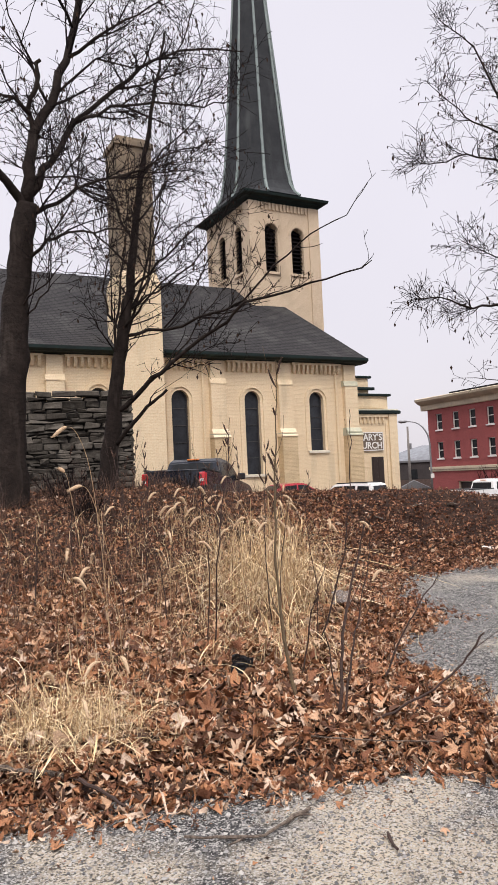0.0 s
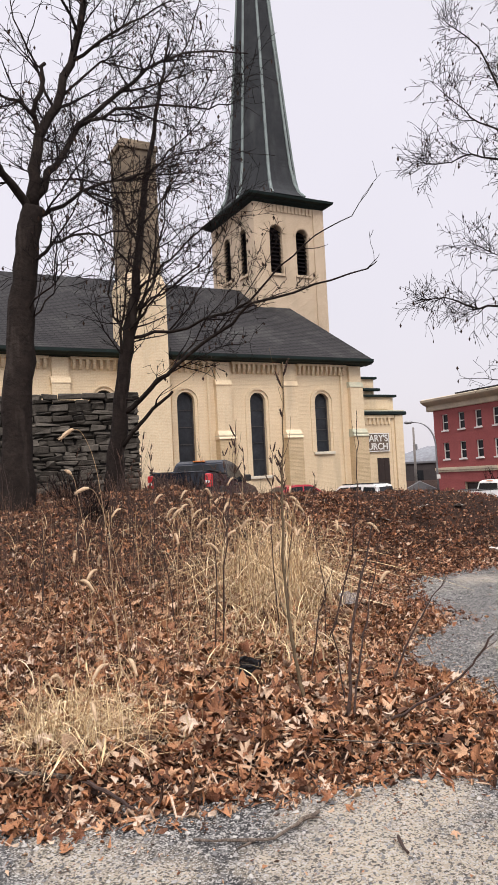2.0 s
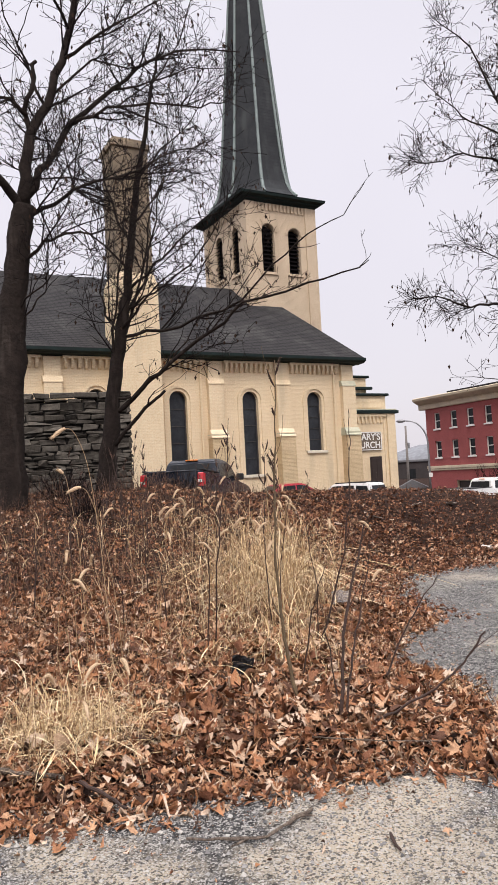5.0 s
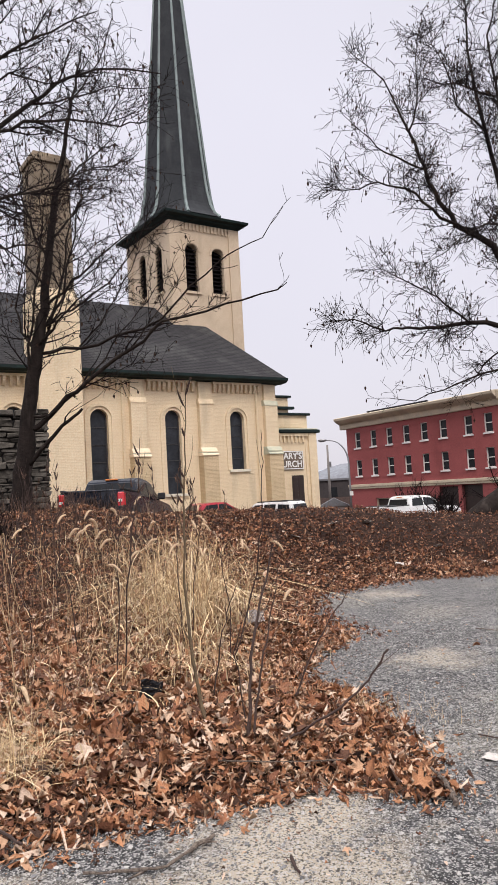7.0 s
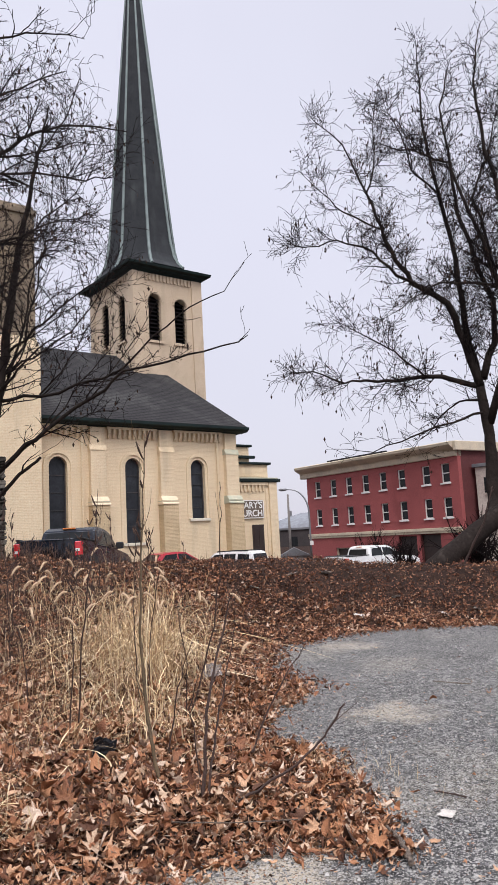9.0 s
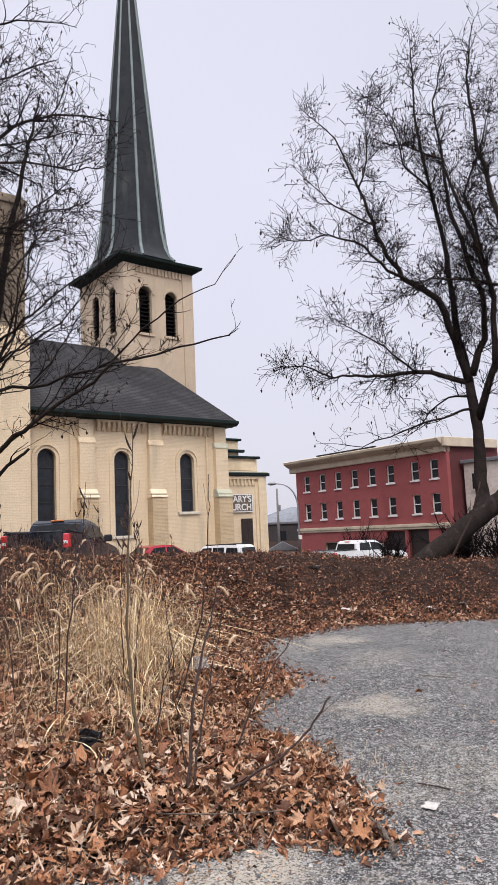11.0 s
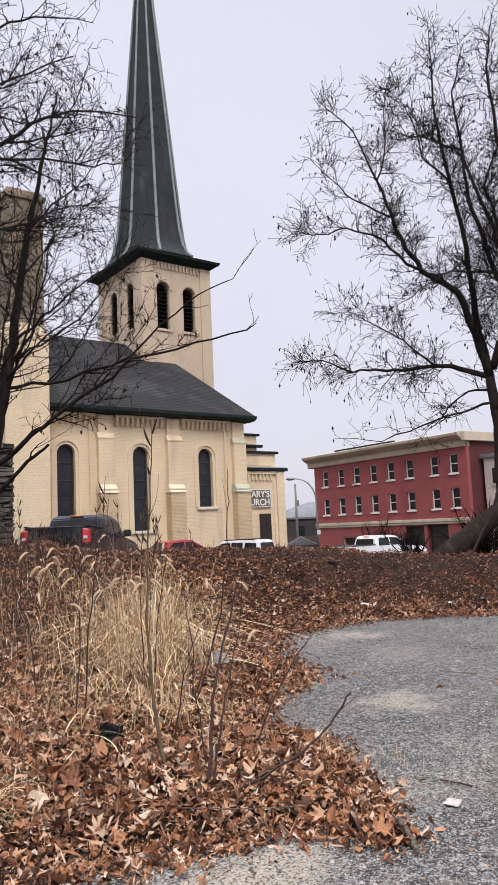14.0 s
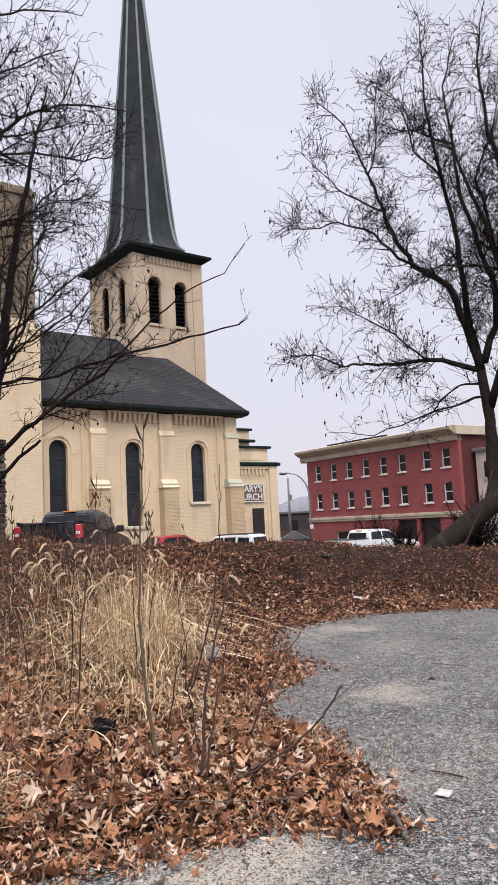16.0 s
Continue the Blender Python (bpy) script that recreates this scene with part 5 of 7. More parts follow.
def scatter_leaves(name, n, place, size, tilt, kinds, seed, label, mat=None):
    """Thousands of loose curled leaves in one mesh; place(rng, n) gives x, y, z."""
    rng = np.random.default_rng(seed)
    x, y, z = place(rng, n)
    n = len(x)
    kind = rng.choice(len(kinds), n, p=kinds)
    verts, faces, base = [], [], 0
    for k in range(len(kinds)):
        idx = np.where(kind == k)[0]
        if not len(idx):
            continue
        o = leaf_outline(k)
        m = len(o)
        loc = np.zeros((len(idx), m + 1, 3))
        loc[:, 1:, :2] = o[None] * rng.uniform(0.74, 1.14, (len(idx), m, 1))
        curl = rng.normal(0.5, 0.9, (len(idx), 1))
        fold = rng.normal(0.5, 1.1, (len(idx), 1)) * (0.0 if k == 3 else 1.0)
        loc[..., 2] = 0.26 * curl * (loc[..., 0] / 0.55) ** 2 + 0.24 * fold * (loc[..., 1] / np.abs(o[:, 1]).max()) ** 2 + rng.normal(0, 0.055, loc.shape[:2])
        s = rng.uniform(*size, len(idx)) * (1.0 if k < 2 else 0.85)
        loc *= s[:, None, None]
        yaw, ti, ta = rng.uniform(0, 6.283, len(idx)), np.abs(rng.normal(0, tilt, len(idx))), rng.uniform(0, 6.283, len(idx))
        c, sn = np.cos(yaw), np.sin(yaw)
        X = loc[..., 0] * c[:, None] - loc[..., 1] * sn[:, None]
        Y = loc[..., 0] * sn[:, None] + loc[..., 1] * c[:, None]
        Z = loc[..., 2]
        # tilt about a level axis at the angle ta
        ux, uy = np.cos(ta)[:, None], np.sin(ta)[:, None]
        along, across = X * ux + Y * uy, -X * uy + Y * ux
        ct, st = np.cos(ti)[:, None], np.sin(ti)[:, None]
        across, Z = across * ct - Z * st, across * st + Z * ct
        X, Y = along * ux - across * uy, along * uy + across * ux
        low = Z.min(axis=1)
        P = np.stack([X + x[idx][:, None], Y + y[idx][:, None], Z + (z[idx] - low * 0.75)[:, None]], -1)
        verts.append(P.reshape(-1, 3))
        st0 = base + np.arange(len(idx))[:, None] * (m + 1)
        for j in range(m):
            faces.append(np.stack([st0[:, 0], st0[:, 0] + 1 + j, st0[:, 0] + 1 + (j + 1) % m], 1))
        base += len(idx) * (m + 1)
    v, f = np.concatenate(verts), np.concatenate(faces)
    me = bpy.data.meshes.new(name)
    me.vertices.add(len(v))
    me.vertices.foreach_set("co", v.ravel())
    me.loops.add(f.size)
    me.loops.foreach_set("vertex_index", f.ravel().astype(np.int32))
    me.polygons.add(len(f))
    me.polygons.foreach_set("loop_start", np.arange(0, f.size, 3, dtype=np.int32))
    me.update(calc_edges=True)
    me.materials.append(mat or M_LEAF)
    return tagged(new(name, me), label, "leaf litter", kind="stuff")


def polar(rng, n, r0, r1, a0, a1):
    r = np.sqrt(rng.uniform(r0 * r0, r1 * r1, n))
    a = np.radians(rng.uniform(a0, a1, n))
    return r * np.sin(a), r * np.cos(a), r, np.degrees(a)


def litter_near(rng, n):
    x, y, r, a = polar(rng, n, 2.4, 7.6, -6, 62)
    d = inside(x, y)
    k = (d > -0.03 + rng.normal(0, 0.075, n))
    x, y, d = x[k], y[k], d[k]
    return x, y, np.maximum(height(x, y), 0.004) + rng.uniform(0, 0.065, len(x)) * ease((d + 0.1) / 0.6)


def litter_mound(rng, n):
    """The whole leaves gather on the drift behind the lot's edge."""
    x, y, z = litter_near(rng, n)
    k = rng.random(len(x)) < 0.16 + 0.84 * ease((inside(x, y) - 0.15) / 0.5)
    return x[k], y[k], z[k] + rng.uniform(0.0, 0.035, int(k.sum()))


def litter_bank(rng, n):
    x, y, r, a = polar(rng, n, 7.4, 16.6, 0, 66)
    d = inside(x, y)
    k = (d > -0.15 + rng.normal(0, 0.15, n)) & (rng.random(n) < np.where(a > 30, np.interp(r, [12.2, 13.2, 14.4], [1.0, 0.75, 0.30]), np.interp(r, [8, 10.5, 15], [0.75, 0.38, 0.4])))
    x, y = x[k], y[k]
    return x, y, np.maximum(height(x, y), 0.004) + rng.uniform(0, 0.03, len(x))


def litter_foot(rng, n):
    x, y, r, a = polar(rng, n, 7.4, 13.4, 4, 66)
    k = (inside(x, y) > -0.05 + rng.normal(0, 0.1, n)) & (rng.random(n) < np.where(a > 28, np.interp(r, [11.8, 13.4], [1.0, 0.1]), 0.4))
    x, y = x[k], y[k]
    return x, y, np.maximum(height(x, y), 0.004) + rng.uniform(0.0, 0.04, len(x))


def litter_lot(rng, n):
    x, y, r, a = polar(rng, n, 2.2, 12.5, 4, 62)
    d = inside(x, y)
    k = (d < 0) & (rng.random(n) < 0.10 + 0.9 * np.exp(d / 0.22))
    x, y = x[k], y[k]
    return x, y, 0.010 + 0 * x


scatter_leaves("leaf_litter", 70000, litter_near, (0.024, 0.082), 0.8, [0.16, 0.26, 0.28, 0.0, 0.30], 5, "thick drift of curled orange-brown fallen leaves")
scatter_leaves("leaf_litter", 120000, litter_bank, (0.022, 0.07), 0.7, [0.3, 0.3, 0.4], 6, "brown fallen leaves strewn over the earth bank", M_LEAFBANK)
scatter_leaves("leaf_litter", 30000, litter_foot, (0.03, 0.085), 0.7, [0.2, 0.3, 0.3, 0.0, 0.2], 16, "orange-brown fallen leaves along the foot of the bank")
scatter_leaves("leaf_litter", 4600, litter_mound, (0.065, 0.135), 0.75, [0.42, 0.33, 0.0, 0.0, 0.25], 8, "large whole curled leaves lying on top")
scatter_leaves("loose_straw", 15000, litter_near, (0.05, 0.17), 0.35, [0.0, 0.0, 0.0, 1.0], 18, "broken straw and stalk bits strewn over leaves", M_LEAF)
scatter_leaves("scattered_leaves", 1500, litter_lot, (0.03, 0.09), 0.25, [0.08, 0.12, 0.25, 0.25, 0.30], 7, "few torn dry leaves lying on the asphalt")


def grit():
    rng = np.random.default_rng(9)
    x, y, r, a = polar(rng, 60000, 2.0, 10.5, 2, 64)
    d = inside(x, y)
    k = (d < 0.05) & (rng.random(len(x)) < np.clip(2.2 / r, 0.1, 1))
    x, y = x[k], y[k]
    n = len(x)
    s = rng.uniform(0.003, 0.008, n) + 0.008 * rng.random(n) ** 6
    oct_ = np.array([(1, 0, 0), (0, 1, 0), (-1, 0, 0), (0, -1, 0), (0, 0, 0.8), (0, 0, -0.6)], float)
    loc = oct_[None] * rng.uniform(0.6, 1.4, (n, 6, 1)) * s[:, None, None]
    loc += np.stack([x, y, 0.008 * ripple(x, y, 0.9) + s * 0.3], 1)[:, None]
    tri = np.array([(0, 1, 4), (1, 2, 4), (2, 3, 4), (3, 0, 4), (1, 0, 5), (2, 1, 5), (3, 2, 5), (0, 3, 5)])
    f = (tri[None] + (np.arange(n) * 6)[:, None, None]).reshape(-1, 3)
    o = mesh_object("grit", loc.reshape(-1, 3), f, M_PEBBLE)
    return tagged(o, "loose grey and white grit on the asphalt", "gravel", kind="stuff")


grit()


def crumbs(rng, n):
    x, y, r, a = polar(rng, n, 2.1, 8.5, 3, 62)
    d = inside(x, y)
    k = (d < 0.1) & (rng.random(n) < 0.04 + 0.96 * np.exp(d / 0.2))
    x, y = x[k], y[k]
    return x, y, 0.006 + 0 * x


scatter_leaves("leaf_crumbs", 40000, crumbs, (0.006, 0.030), 0.3, [0.0, 0.12, 0.28, 0.35, 0.25], 14, "crumbled leaf bits along the asphalt's edge")


# ---------------------------------------------------------------- grass and weeds
def blades(name, x, y, tall, width, bend, mat, label, seed, segs=5, category="grass", parent=None, heads=0.0):
    """Arching flat blades standing on the ground, in one mesh."""
    rng = np.random.default_rng(seed)
    n = len(x)
    z0 = height(x, y) - 0.02
    a = rng.uniform(0, 6.283, n)
    s = np.linspace(0, 1, segs + 1)[None]
    b = np.clip(np.abs(rng.normal(*bend, n)), 0, 1.6)[:, None]
    t = tall[:, None]
    out = 0.72 * t * b * s ** 2.2 + rng.normal(0, 0.05, n)[:, None] * t * s
    up = t * (s - 0.46 * np.clip(b, 0, 1.6) * s ** 2.6)
    kink = np.cumsum(rng.normal(0, 0.05, (n, segs + 1)), axis=1) * t * s / math.sqrt(segs)
    cx = x[:, None] + out * np.cos(a)[:, None] - kink * np.sin(a)[:, None]
    cy = y[:, None] + out * np.sin(a)[:, None] + kink * np.cos(a)[:, None]
    cz = z0[:, None] + up
    w = rng.uniform(*width, n)[:, None] * (1 - 0.85 * s ** 1.5) / 2
    if heads:       # furry seed heads at the tips of some
        w = w + (rng.random(n) < heads)[:, None] * rng.uniform(0.003, 0.006, n)[:, None] * np.exp(-((s - 0.86) / 0.09) ** 2)
    fa = rng.uniform(0, 3.14, n)[:, None]
    L = np.stack([cx - w * np.cos(fa), cy - w * np.sin(fa), cz], -1)
    Rr = np.stack([cx + w * np.cos(fa), cy + w * np.sin(fa), cz], -1)
    V = np.stack([L, Rr], 2).reshape(n, -1, 3)
    q = np.array([(2 * i, 2 * i + 1, 2 * i + 3, 2 * i + 2) for i in range(segs)])
    F = (q[None] + (np.arange(n) * 2 * (segs + 1))[:, None, None]).reshape(-1, 4)
    o = mesh_object(name, V.reshape(-1, 3), F, mat, parent)
    return tagged(o, label, category, kind="stuff")


def clump(rng, n, cx, cy, sx, sy, turn=0.0):
    u, v = rng.normal(0, sx, n), rng.normal(0, sy, n)
    c, s = math.cos(turn), math.sin(turn)
    return cx + u * c - v * s, cy + u * s + v * c


rng = np.random.default_rng(21)
# the tall straw-coloured clump
x, y = clump(rng, 1500, 3.55, 6.35, 0.40, 0.8, -0.45)
x, y = np.where(inside(x, y) > 0.75, x, 3.5 + 0.15 * (x - 3.5)), np.where(inside(x, y) > 0.75, y, 6.3 + 0.3 * (y - 6.3))
blades("dry_grass", x, y, rng.uniform(0.2, 0.85, 1500) + 0.45 * rng.random(1500) ** 2.5, (0.003, 0.009), (1.3, 0.9), M_STRAW, "tall pale straw-coloured dead grass clump", 31, 10, heads=0.5)
x, y = clump(rng, 950, 2.75, 5.25, 0.42, 0.6, -0.45)
y = np.where(y > 4.5, y, 9.0 - y)
blades("dry_grass", x, y, rng.uniform(0.08, 0.42, 950), (0.002, 0.006), (1.4, 0.8), M_STRAW, "short pale dead grass among leaves", 32, 9, heads=0.5)
# the low tuft near the lot
x, y = clump(rng, 1700, 0.98, 4.1, 0.22, 0.2)
blades("dry_grass", x, y, rng.uniform(0.08, 0.46, 1700), (0.002, 0.006), (1.2, 0.8), M_STRAW, "low tuft of yellow dead grass", 33, 8, heads=0.25)
# thin straw over the slope behind
x, y, r, a = polar(rng, 2600, 4.6, 10.5, 4, 34)
k = rng.random(2600) < np.interp(a, [6, 16, 24, 34], [0.17, 0.22, 0.5, 0.5])
x, y = x[k], y[k]
blades("thin_straw", x, y, rng.uniform(0.10, 0.55, len(x)), (0.004, 0.011), (1.1, 0.7), M_STRAW, "thin bent straw on the leafy slope", 34, 9, heads=0.35)
# brown brush in front of the wall and the trees
x, y, r, a = polar(rng, 2300, 4.9, 8.6, 3, 24)
blades("brown_weeds", x, y, rng.uniform(0.08, 0.5, 2300), (0.003, 0.007), (0.9, 0.7), M_RUST, "tangled rusty-brown dead weeds among leaves", 39, category="weeds")
x, y, r, a = polar(rng, 5200, 6.5, 14.0, 3, 29)
blades("brown_weeds", x, y, rng.uniform(0.08, 0.62, 5200) * np.interp(a, [3, 20, 29], [1, 0.95, 0.6]), (0.003, 0.008), (0.5, 0.55), M_WEED, "dense brown dead weed stalks below the trees", 35, category="weeds")
x, y, r, a = polar(rng, 1500, 10.5, 15.6, 26, 62)
k = inside(x, y) > 0.3
x, y = x[k], y[k]
blades("brown_weeds", x, y, rng.uniform(0.06, 0.26, len(x)), (0.004, 0.012), (0.4, 0.4), M_WEED, "short dead weeds along the bank's crest", 36, category="weeds")
# bristly edge by the lot
x, y = clump(rng, 260, 3.45, 3.55, 0.16, 0.3, 0.3)
blades("thin_straw", x, y, rng.uniform(0.05, 0.22, 260), (0.002, 0.005), (0.4, 0.3), M_STRAW, "wiry dead grass at the asphalt's edge", 37)


def foxtail(pts, r, plume_from, seed, size=1.0):
    """A dry stalk with a drooping furry seed head and one bent blade."""
    rg = random.Random(seed)
    top = thing("foxtail_grass", "dry foxtail stalk with drooping cream seed head", "grass", group="foxtail stalks")
    pts = [Vector(p) for p in pts]
    fine = []
    for i in range(len(pts) - 1):
        a, b, c, d = pts[max(i - 1, 0)], pts[i], pts[i + 1], pts[min(i + 2, len(pts) - 1)]
        for k in range(5):
            t = k / 5
            fine.append(0.5 * ((2 * b) + (c - a) * t + (2 * a - 5 * b + 4 * c - d) * t * t + (3 * b - a - 3 * c + d) * t ** 3))
    fine.append(pts[-1])
    cut = int(len(fine) * plume_from)
    st = ([], [])
    tube_mesh(st, fine[:cut + 2], [r * (1 - 0.5 * i / cut) for i in range(cut + 2)], 5)
    mesh_object("stalk", st[0], st[1], M_STALK, top)
    pl = fine[cut:]
    st = ([], [])
    n = len(pl)
    tube_mesh(st, pl, [0.0085 * size * (0.45 + math.sin(math.pi * min(0.97, 0.12 + 0.85 * i / (n - 1)))) for i in range(n)], 7)
    v, f = st
    for i in range(n - 1):
        for k in range(34):
            p = pl[i].lerp(pl[i + 1], rg.random())
            d = (pl[i + 1] - pl[i]).normalized()
            q = Vector((rg.gauss(0, 1), rg.gauss(0, 1), rg.gauss(0, 1)))
            q = (q - d * q.dot(d)).normalized()
            tip = p + (q * 0.020 + d * 0.014) * size * rg.uniform(0.6, 1.25)
            w = d.cross(q) * 0.0016 * size
            b = len(v)
            v += [p + w, p - w, tip]
            f.append((b, b + 1, b + 2))
    mesh_object("seed_head", v, f, M_PLUME, top)
    st = ([], [])
    m = fine[int(cut * 0.45)]
    a = rg.uniform(0, 6.28)
    u = Vector((math.cos(a), math.sin(a), 0))
    bl = [m, m + u * 0.07 + Vector((0, 0, 0.1)), m + u * 0.16 + Vector((0, 0, 0.1)), m + u * 0.22 + Vector((0, 0, -0.02)), m + u * 0.24 + Vector((0, 0, -0.14))]
    for i, p in enumerate(bl):
        w = Vector((-u.y, u.x, 0)) * 0.0032 * (1 - 0.2 * i)
        st[0].extend([p - w, p + w, p + Vector((0, 0, 0.0012)) + w * 0.2])
    for i in range(4):
        st[1].extend([(3 * i, 3 * i + 1, 3 * i + 4, 3 * i + 3), (3 * i + 1, 3 * i + 2, 3 * i + 5, 3 * i + 4), (3 * i + 2, 3 * i, 3 * i + 3, 3 * i + 5)])
    mesh_object("blade", st[0], st[1], M_STALK, top)
    return top


def ground_z(x, y):
    return float(height(x, y)[0])


foxtail([(1.42, 4.75, ground_z(1.42, 4.75) - 0.02), (1.41, 4.85, 0.8), (1.40, 4.90, 1.13), (1.35, 4.92, 1.60), (1.28, 4.94, 1.83), (1.21, 4.95, 1.885), (1.12, 4.97, 1.82)], 0.003, 0.82, 1, 1.15)
foxtail([(1.38, 5.22, ground_z(1.38, 5.22) - 0.02), (1.36, 5.23, 0.7), (1.34, 5.23, 1.08), (1.29, 5.24, 1.45), (1.265, 5.25, 1.57), (1.22, 5.26, 1.615)], 0.0028, 0.84, 2, 1.1)
foxtail([(1.55, 4.96, ground_z(1.55, 4.96) - 0.02), (1.53, 4.98, 0.6), (1.46, 4.99, 1.09), (1.38, 5.01, 1.40), (1.32, 5.03, 1.48), (1.23, 5.05, 1.45)], 0.0028, 0.80, 3, 1.1)

_rg = random.Random(77)
for k in range(46):
    if k >= 30:
        bx, by, tall = 2.75 + _rg.gauss(0, 0.34), 5.9 + _rg.gauss(0, 0.4), _rg.uniform(0.85, 1.18)
    elif k < 19:
        u, v = _rg.gauss(0, 0.42), _rg.gauss(0, 0.8)
        bx, by, tall = 3.25 + u * 0.9 + v * 0.43, 6.0 - u * 0.43 + v * 0.9, _rg.uniform(0.75, 1.2)
    elif k < 24:
        bx, by, tall = 1.0 + _rg.gauss(0, 0.2), 4.1 + _rg.gauss(0, 0.2), _rg.uniform(0.3, 0.5)
    else:
        bx, by, tall = 1.9 + _rg.gauss(0, 0.45), 5.2 + _rg.gauss(0, 0.6), _rg.uniform(0.55, 0.95)
    z = ground_z(bx, by)
    a = _rg.choice((math.pi + 0.5, math.pi + 0.5, 0.2)) + _rg.gauss(0, 1.1)
    ux, uy = math.cos(a), math.sin(a)
    ln = _rg.uniform(0.05, 0.34)
    foxtail([(bx, by, z - 0.02), (bx + ux * 0.03, by + uy * 0.03, z + tall * 0.5), (bx + ux * ln, by + uy * ln, z + tall * 0.88), (bx + ux * (ln + 0.05), by + uy * (ln + 0.05), z + tall),
             (bx + ux * (ln + 0.13), by + uy * (ln + 0.13), z + tall + 0.015), (bx + ux * (ln + 0.19), by + uy * (ln + 0.19), z + tall - 0.05)], 0.0022, 0.72, 100 + k, _rg.uniform(0.7, 1.0))


def sapling(pts, r0, r1, seed, shoots=6, mat=None, heads=0, label="thin bare brown sapling stem in the leaves"):
    """A thin upright stem with short side shoots, and dry seed clusters near the top."""
    rg = random.Random(seed)
    top = thing("sapling", label, "sapling", group="bare saplings")
    pts = [Vector(p) for p in pts]
    pts[0].z = min(pts[0].z, ground_z(pts[0].x, pts[0].y) - 0.03)
    n = len(pts) - 1
    fine, fr = [], []
    for i in range(n):
        for k in range(5):
            s = (i + k / 5) / n
            fine.append(pts[i].lerp(pts[i + 1], k / 5) + Vector([rg.gauss(0, 0.004) for _ in range(3)]))
            fr.append((r0 + (r1 - r0) * s) * rg.uniform(0.92, 1.1))
    fine.append(pts[-1])
    fr.append(r1)
    st = ([], [])
    tube_mesh(st, fine, fr, 7)
    mesh_object("stem", st[0], st[1], mat or M_STEM, top, smooth=True)
    for _ in range(shoots):
        i = rg.randrange(len(fine) // 3, len(fine) - 1)
        d = (fine[i + 1] - fine[i]).normalized()
        q = Vector((rg.gauss(0, 1), rg.gauss(0, 1), 0.2)).normalized()
        ln = rg.uniform(0.06, 0.32)
        line = wander(fine[i], d * 0.8 + q * 0.55, ln, 4, rg, 0.1, 0.12)
        st = ([], [])
        tube_mesh(st, line, [max(0.0012, fr[i] * 0.5 * (1 - j / 5)) for j in range(5)], 4)
        mesh_object("shoot", st[0], st[1], mat or M_STEM, top)
    for _ in range(heads):
        i = rg.randrange(int(len(fine) * 0.66), len(fine))
        st = ([], [])
        q = Vector((rg.gauss(0, 1), rg.gauss(0, 1), 0)).normalized()
        line = wander(fine[i], q * 0.6 + Vector((0, 0, 0.8)), rg.uniform(0.05, 0.13), 5, rg, 0.08, 0.1)
        tube_mesh(st, line, [0.002, 0.005, 0.007, 0.0065, 0.005, 0.002], 6)
        for j in range(26):
            p = line[1 + j % 5] + Vector([rg.gauss(0, 0.006) for _ in range(3)])
            s = rg.uniform(0.002, 0.0045)
            b = len(st[0])
            st[0].extend([p + Vector((s, 0, 0)), p + Vector((0, s, 0)), p + Vector((-s, -s, 0)), p + Vector((0, 0, s * 2))])
            st[1].extend([(b, b + 1, b + 3), (b + 1, b + 2, b + 3), (b + 2, b, b + 3), (b + 2, b + 1, b)])
        mesh_object("seed_head", st[0], st[1], M_WEED, top)
    return top


sapling([(2.30, 3.87, 0.13), (2.28, 3.94, 0.32), (2.27, 4.00, 0.59), (2.28, 4.05, 0.93), (2.32, 4.09, 1.36), (2.37, 4.12, 1.79), (2.41, 4.15, 2.25)], 0.0135, 0.003, 1, 7, M_STEMGREEN, 7, "tall bare sapling stem with dry seed clusters")
sapling([(2.33, 3.50, 0.10), (2.38, 3.52, 0.33), (2.47, 3.58, 0.69), (2.65, 3.64, 1.07), (2.67, 3.62, 1.17)], 0.012, 0.003, 2, 5)
sapling([(3.20, 5.07, 0.21), (3.33, 4.99, 0.47), (3.42, 4.93, 0.84), (3.48, 4.89, 1.29), (3.50, 4.88, 1.75), (3.50, 4.87, 2.00)], 0.008, 0.0025, 3, 4)
sapling([(2.34, 3.48, 0.12), (2.46, 3.53, 0.44), (2.58, 3.57, 0.74), (2.69, 3.61, 1.00)], 0.008, 0.002, 4, 4)
sapling([(2.98, 3.98, 0.1), (3.06, 3.96, 0.18), (3.19, 3.92, 0.44), (3.30, 3.89, 0.60), (3.46, 3.88, 0.76)], 0.008, 0.003, 5, 3)
sapling([(2.36, 3.42, 0.09), (2.55, 3.27, 0.17), (2.72, 3.13, 0.29), (2.87, 3.06, 0.42), (2.96, 2.98, 0.59)], 0.009, 0.005, 6, 1, label="bent dark bare stick growing from the leaves")
sapling([(2.31, 5.10, 0.37), (2.35, 5.08, 0.83), (2.40, 5.06, 1.26), (2.46, 5.03, 1.60), (2.48, 5.02, 1.95)], 0.0065, 0.002, 7, 5, None, 6)
sapling([(2.21, 5.03, 0.37), (2.25, 5.02, 0.68), (2.25, 5.02, 1.02), (2.29, 5.00, 1.35)], 0.0055, 0.0018, 8, 5, None, 3)
sapling([(2.99, 5.43, 0.41), (2.97, 5.44, 0.84), (2.98, 5.44, 1.22), (3.01, 5.42, 1.70)], 0.006, 0.002, 9, 5, None, 5)
sapling([(2.57, 4.29, 0.27), (2.65, 4.24, 0.57), (2.74, 4.18, 0.87)], 0.006, 0.002, 10, 4)
sapling([(2.45, 3.66, 0.25), (2.45, 3.78, 0.53), (2.50, 3.74, 0.73)], 0.005, 0.002, 11, 3)
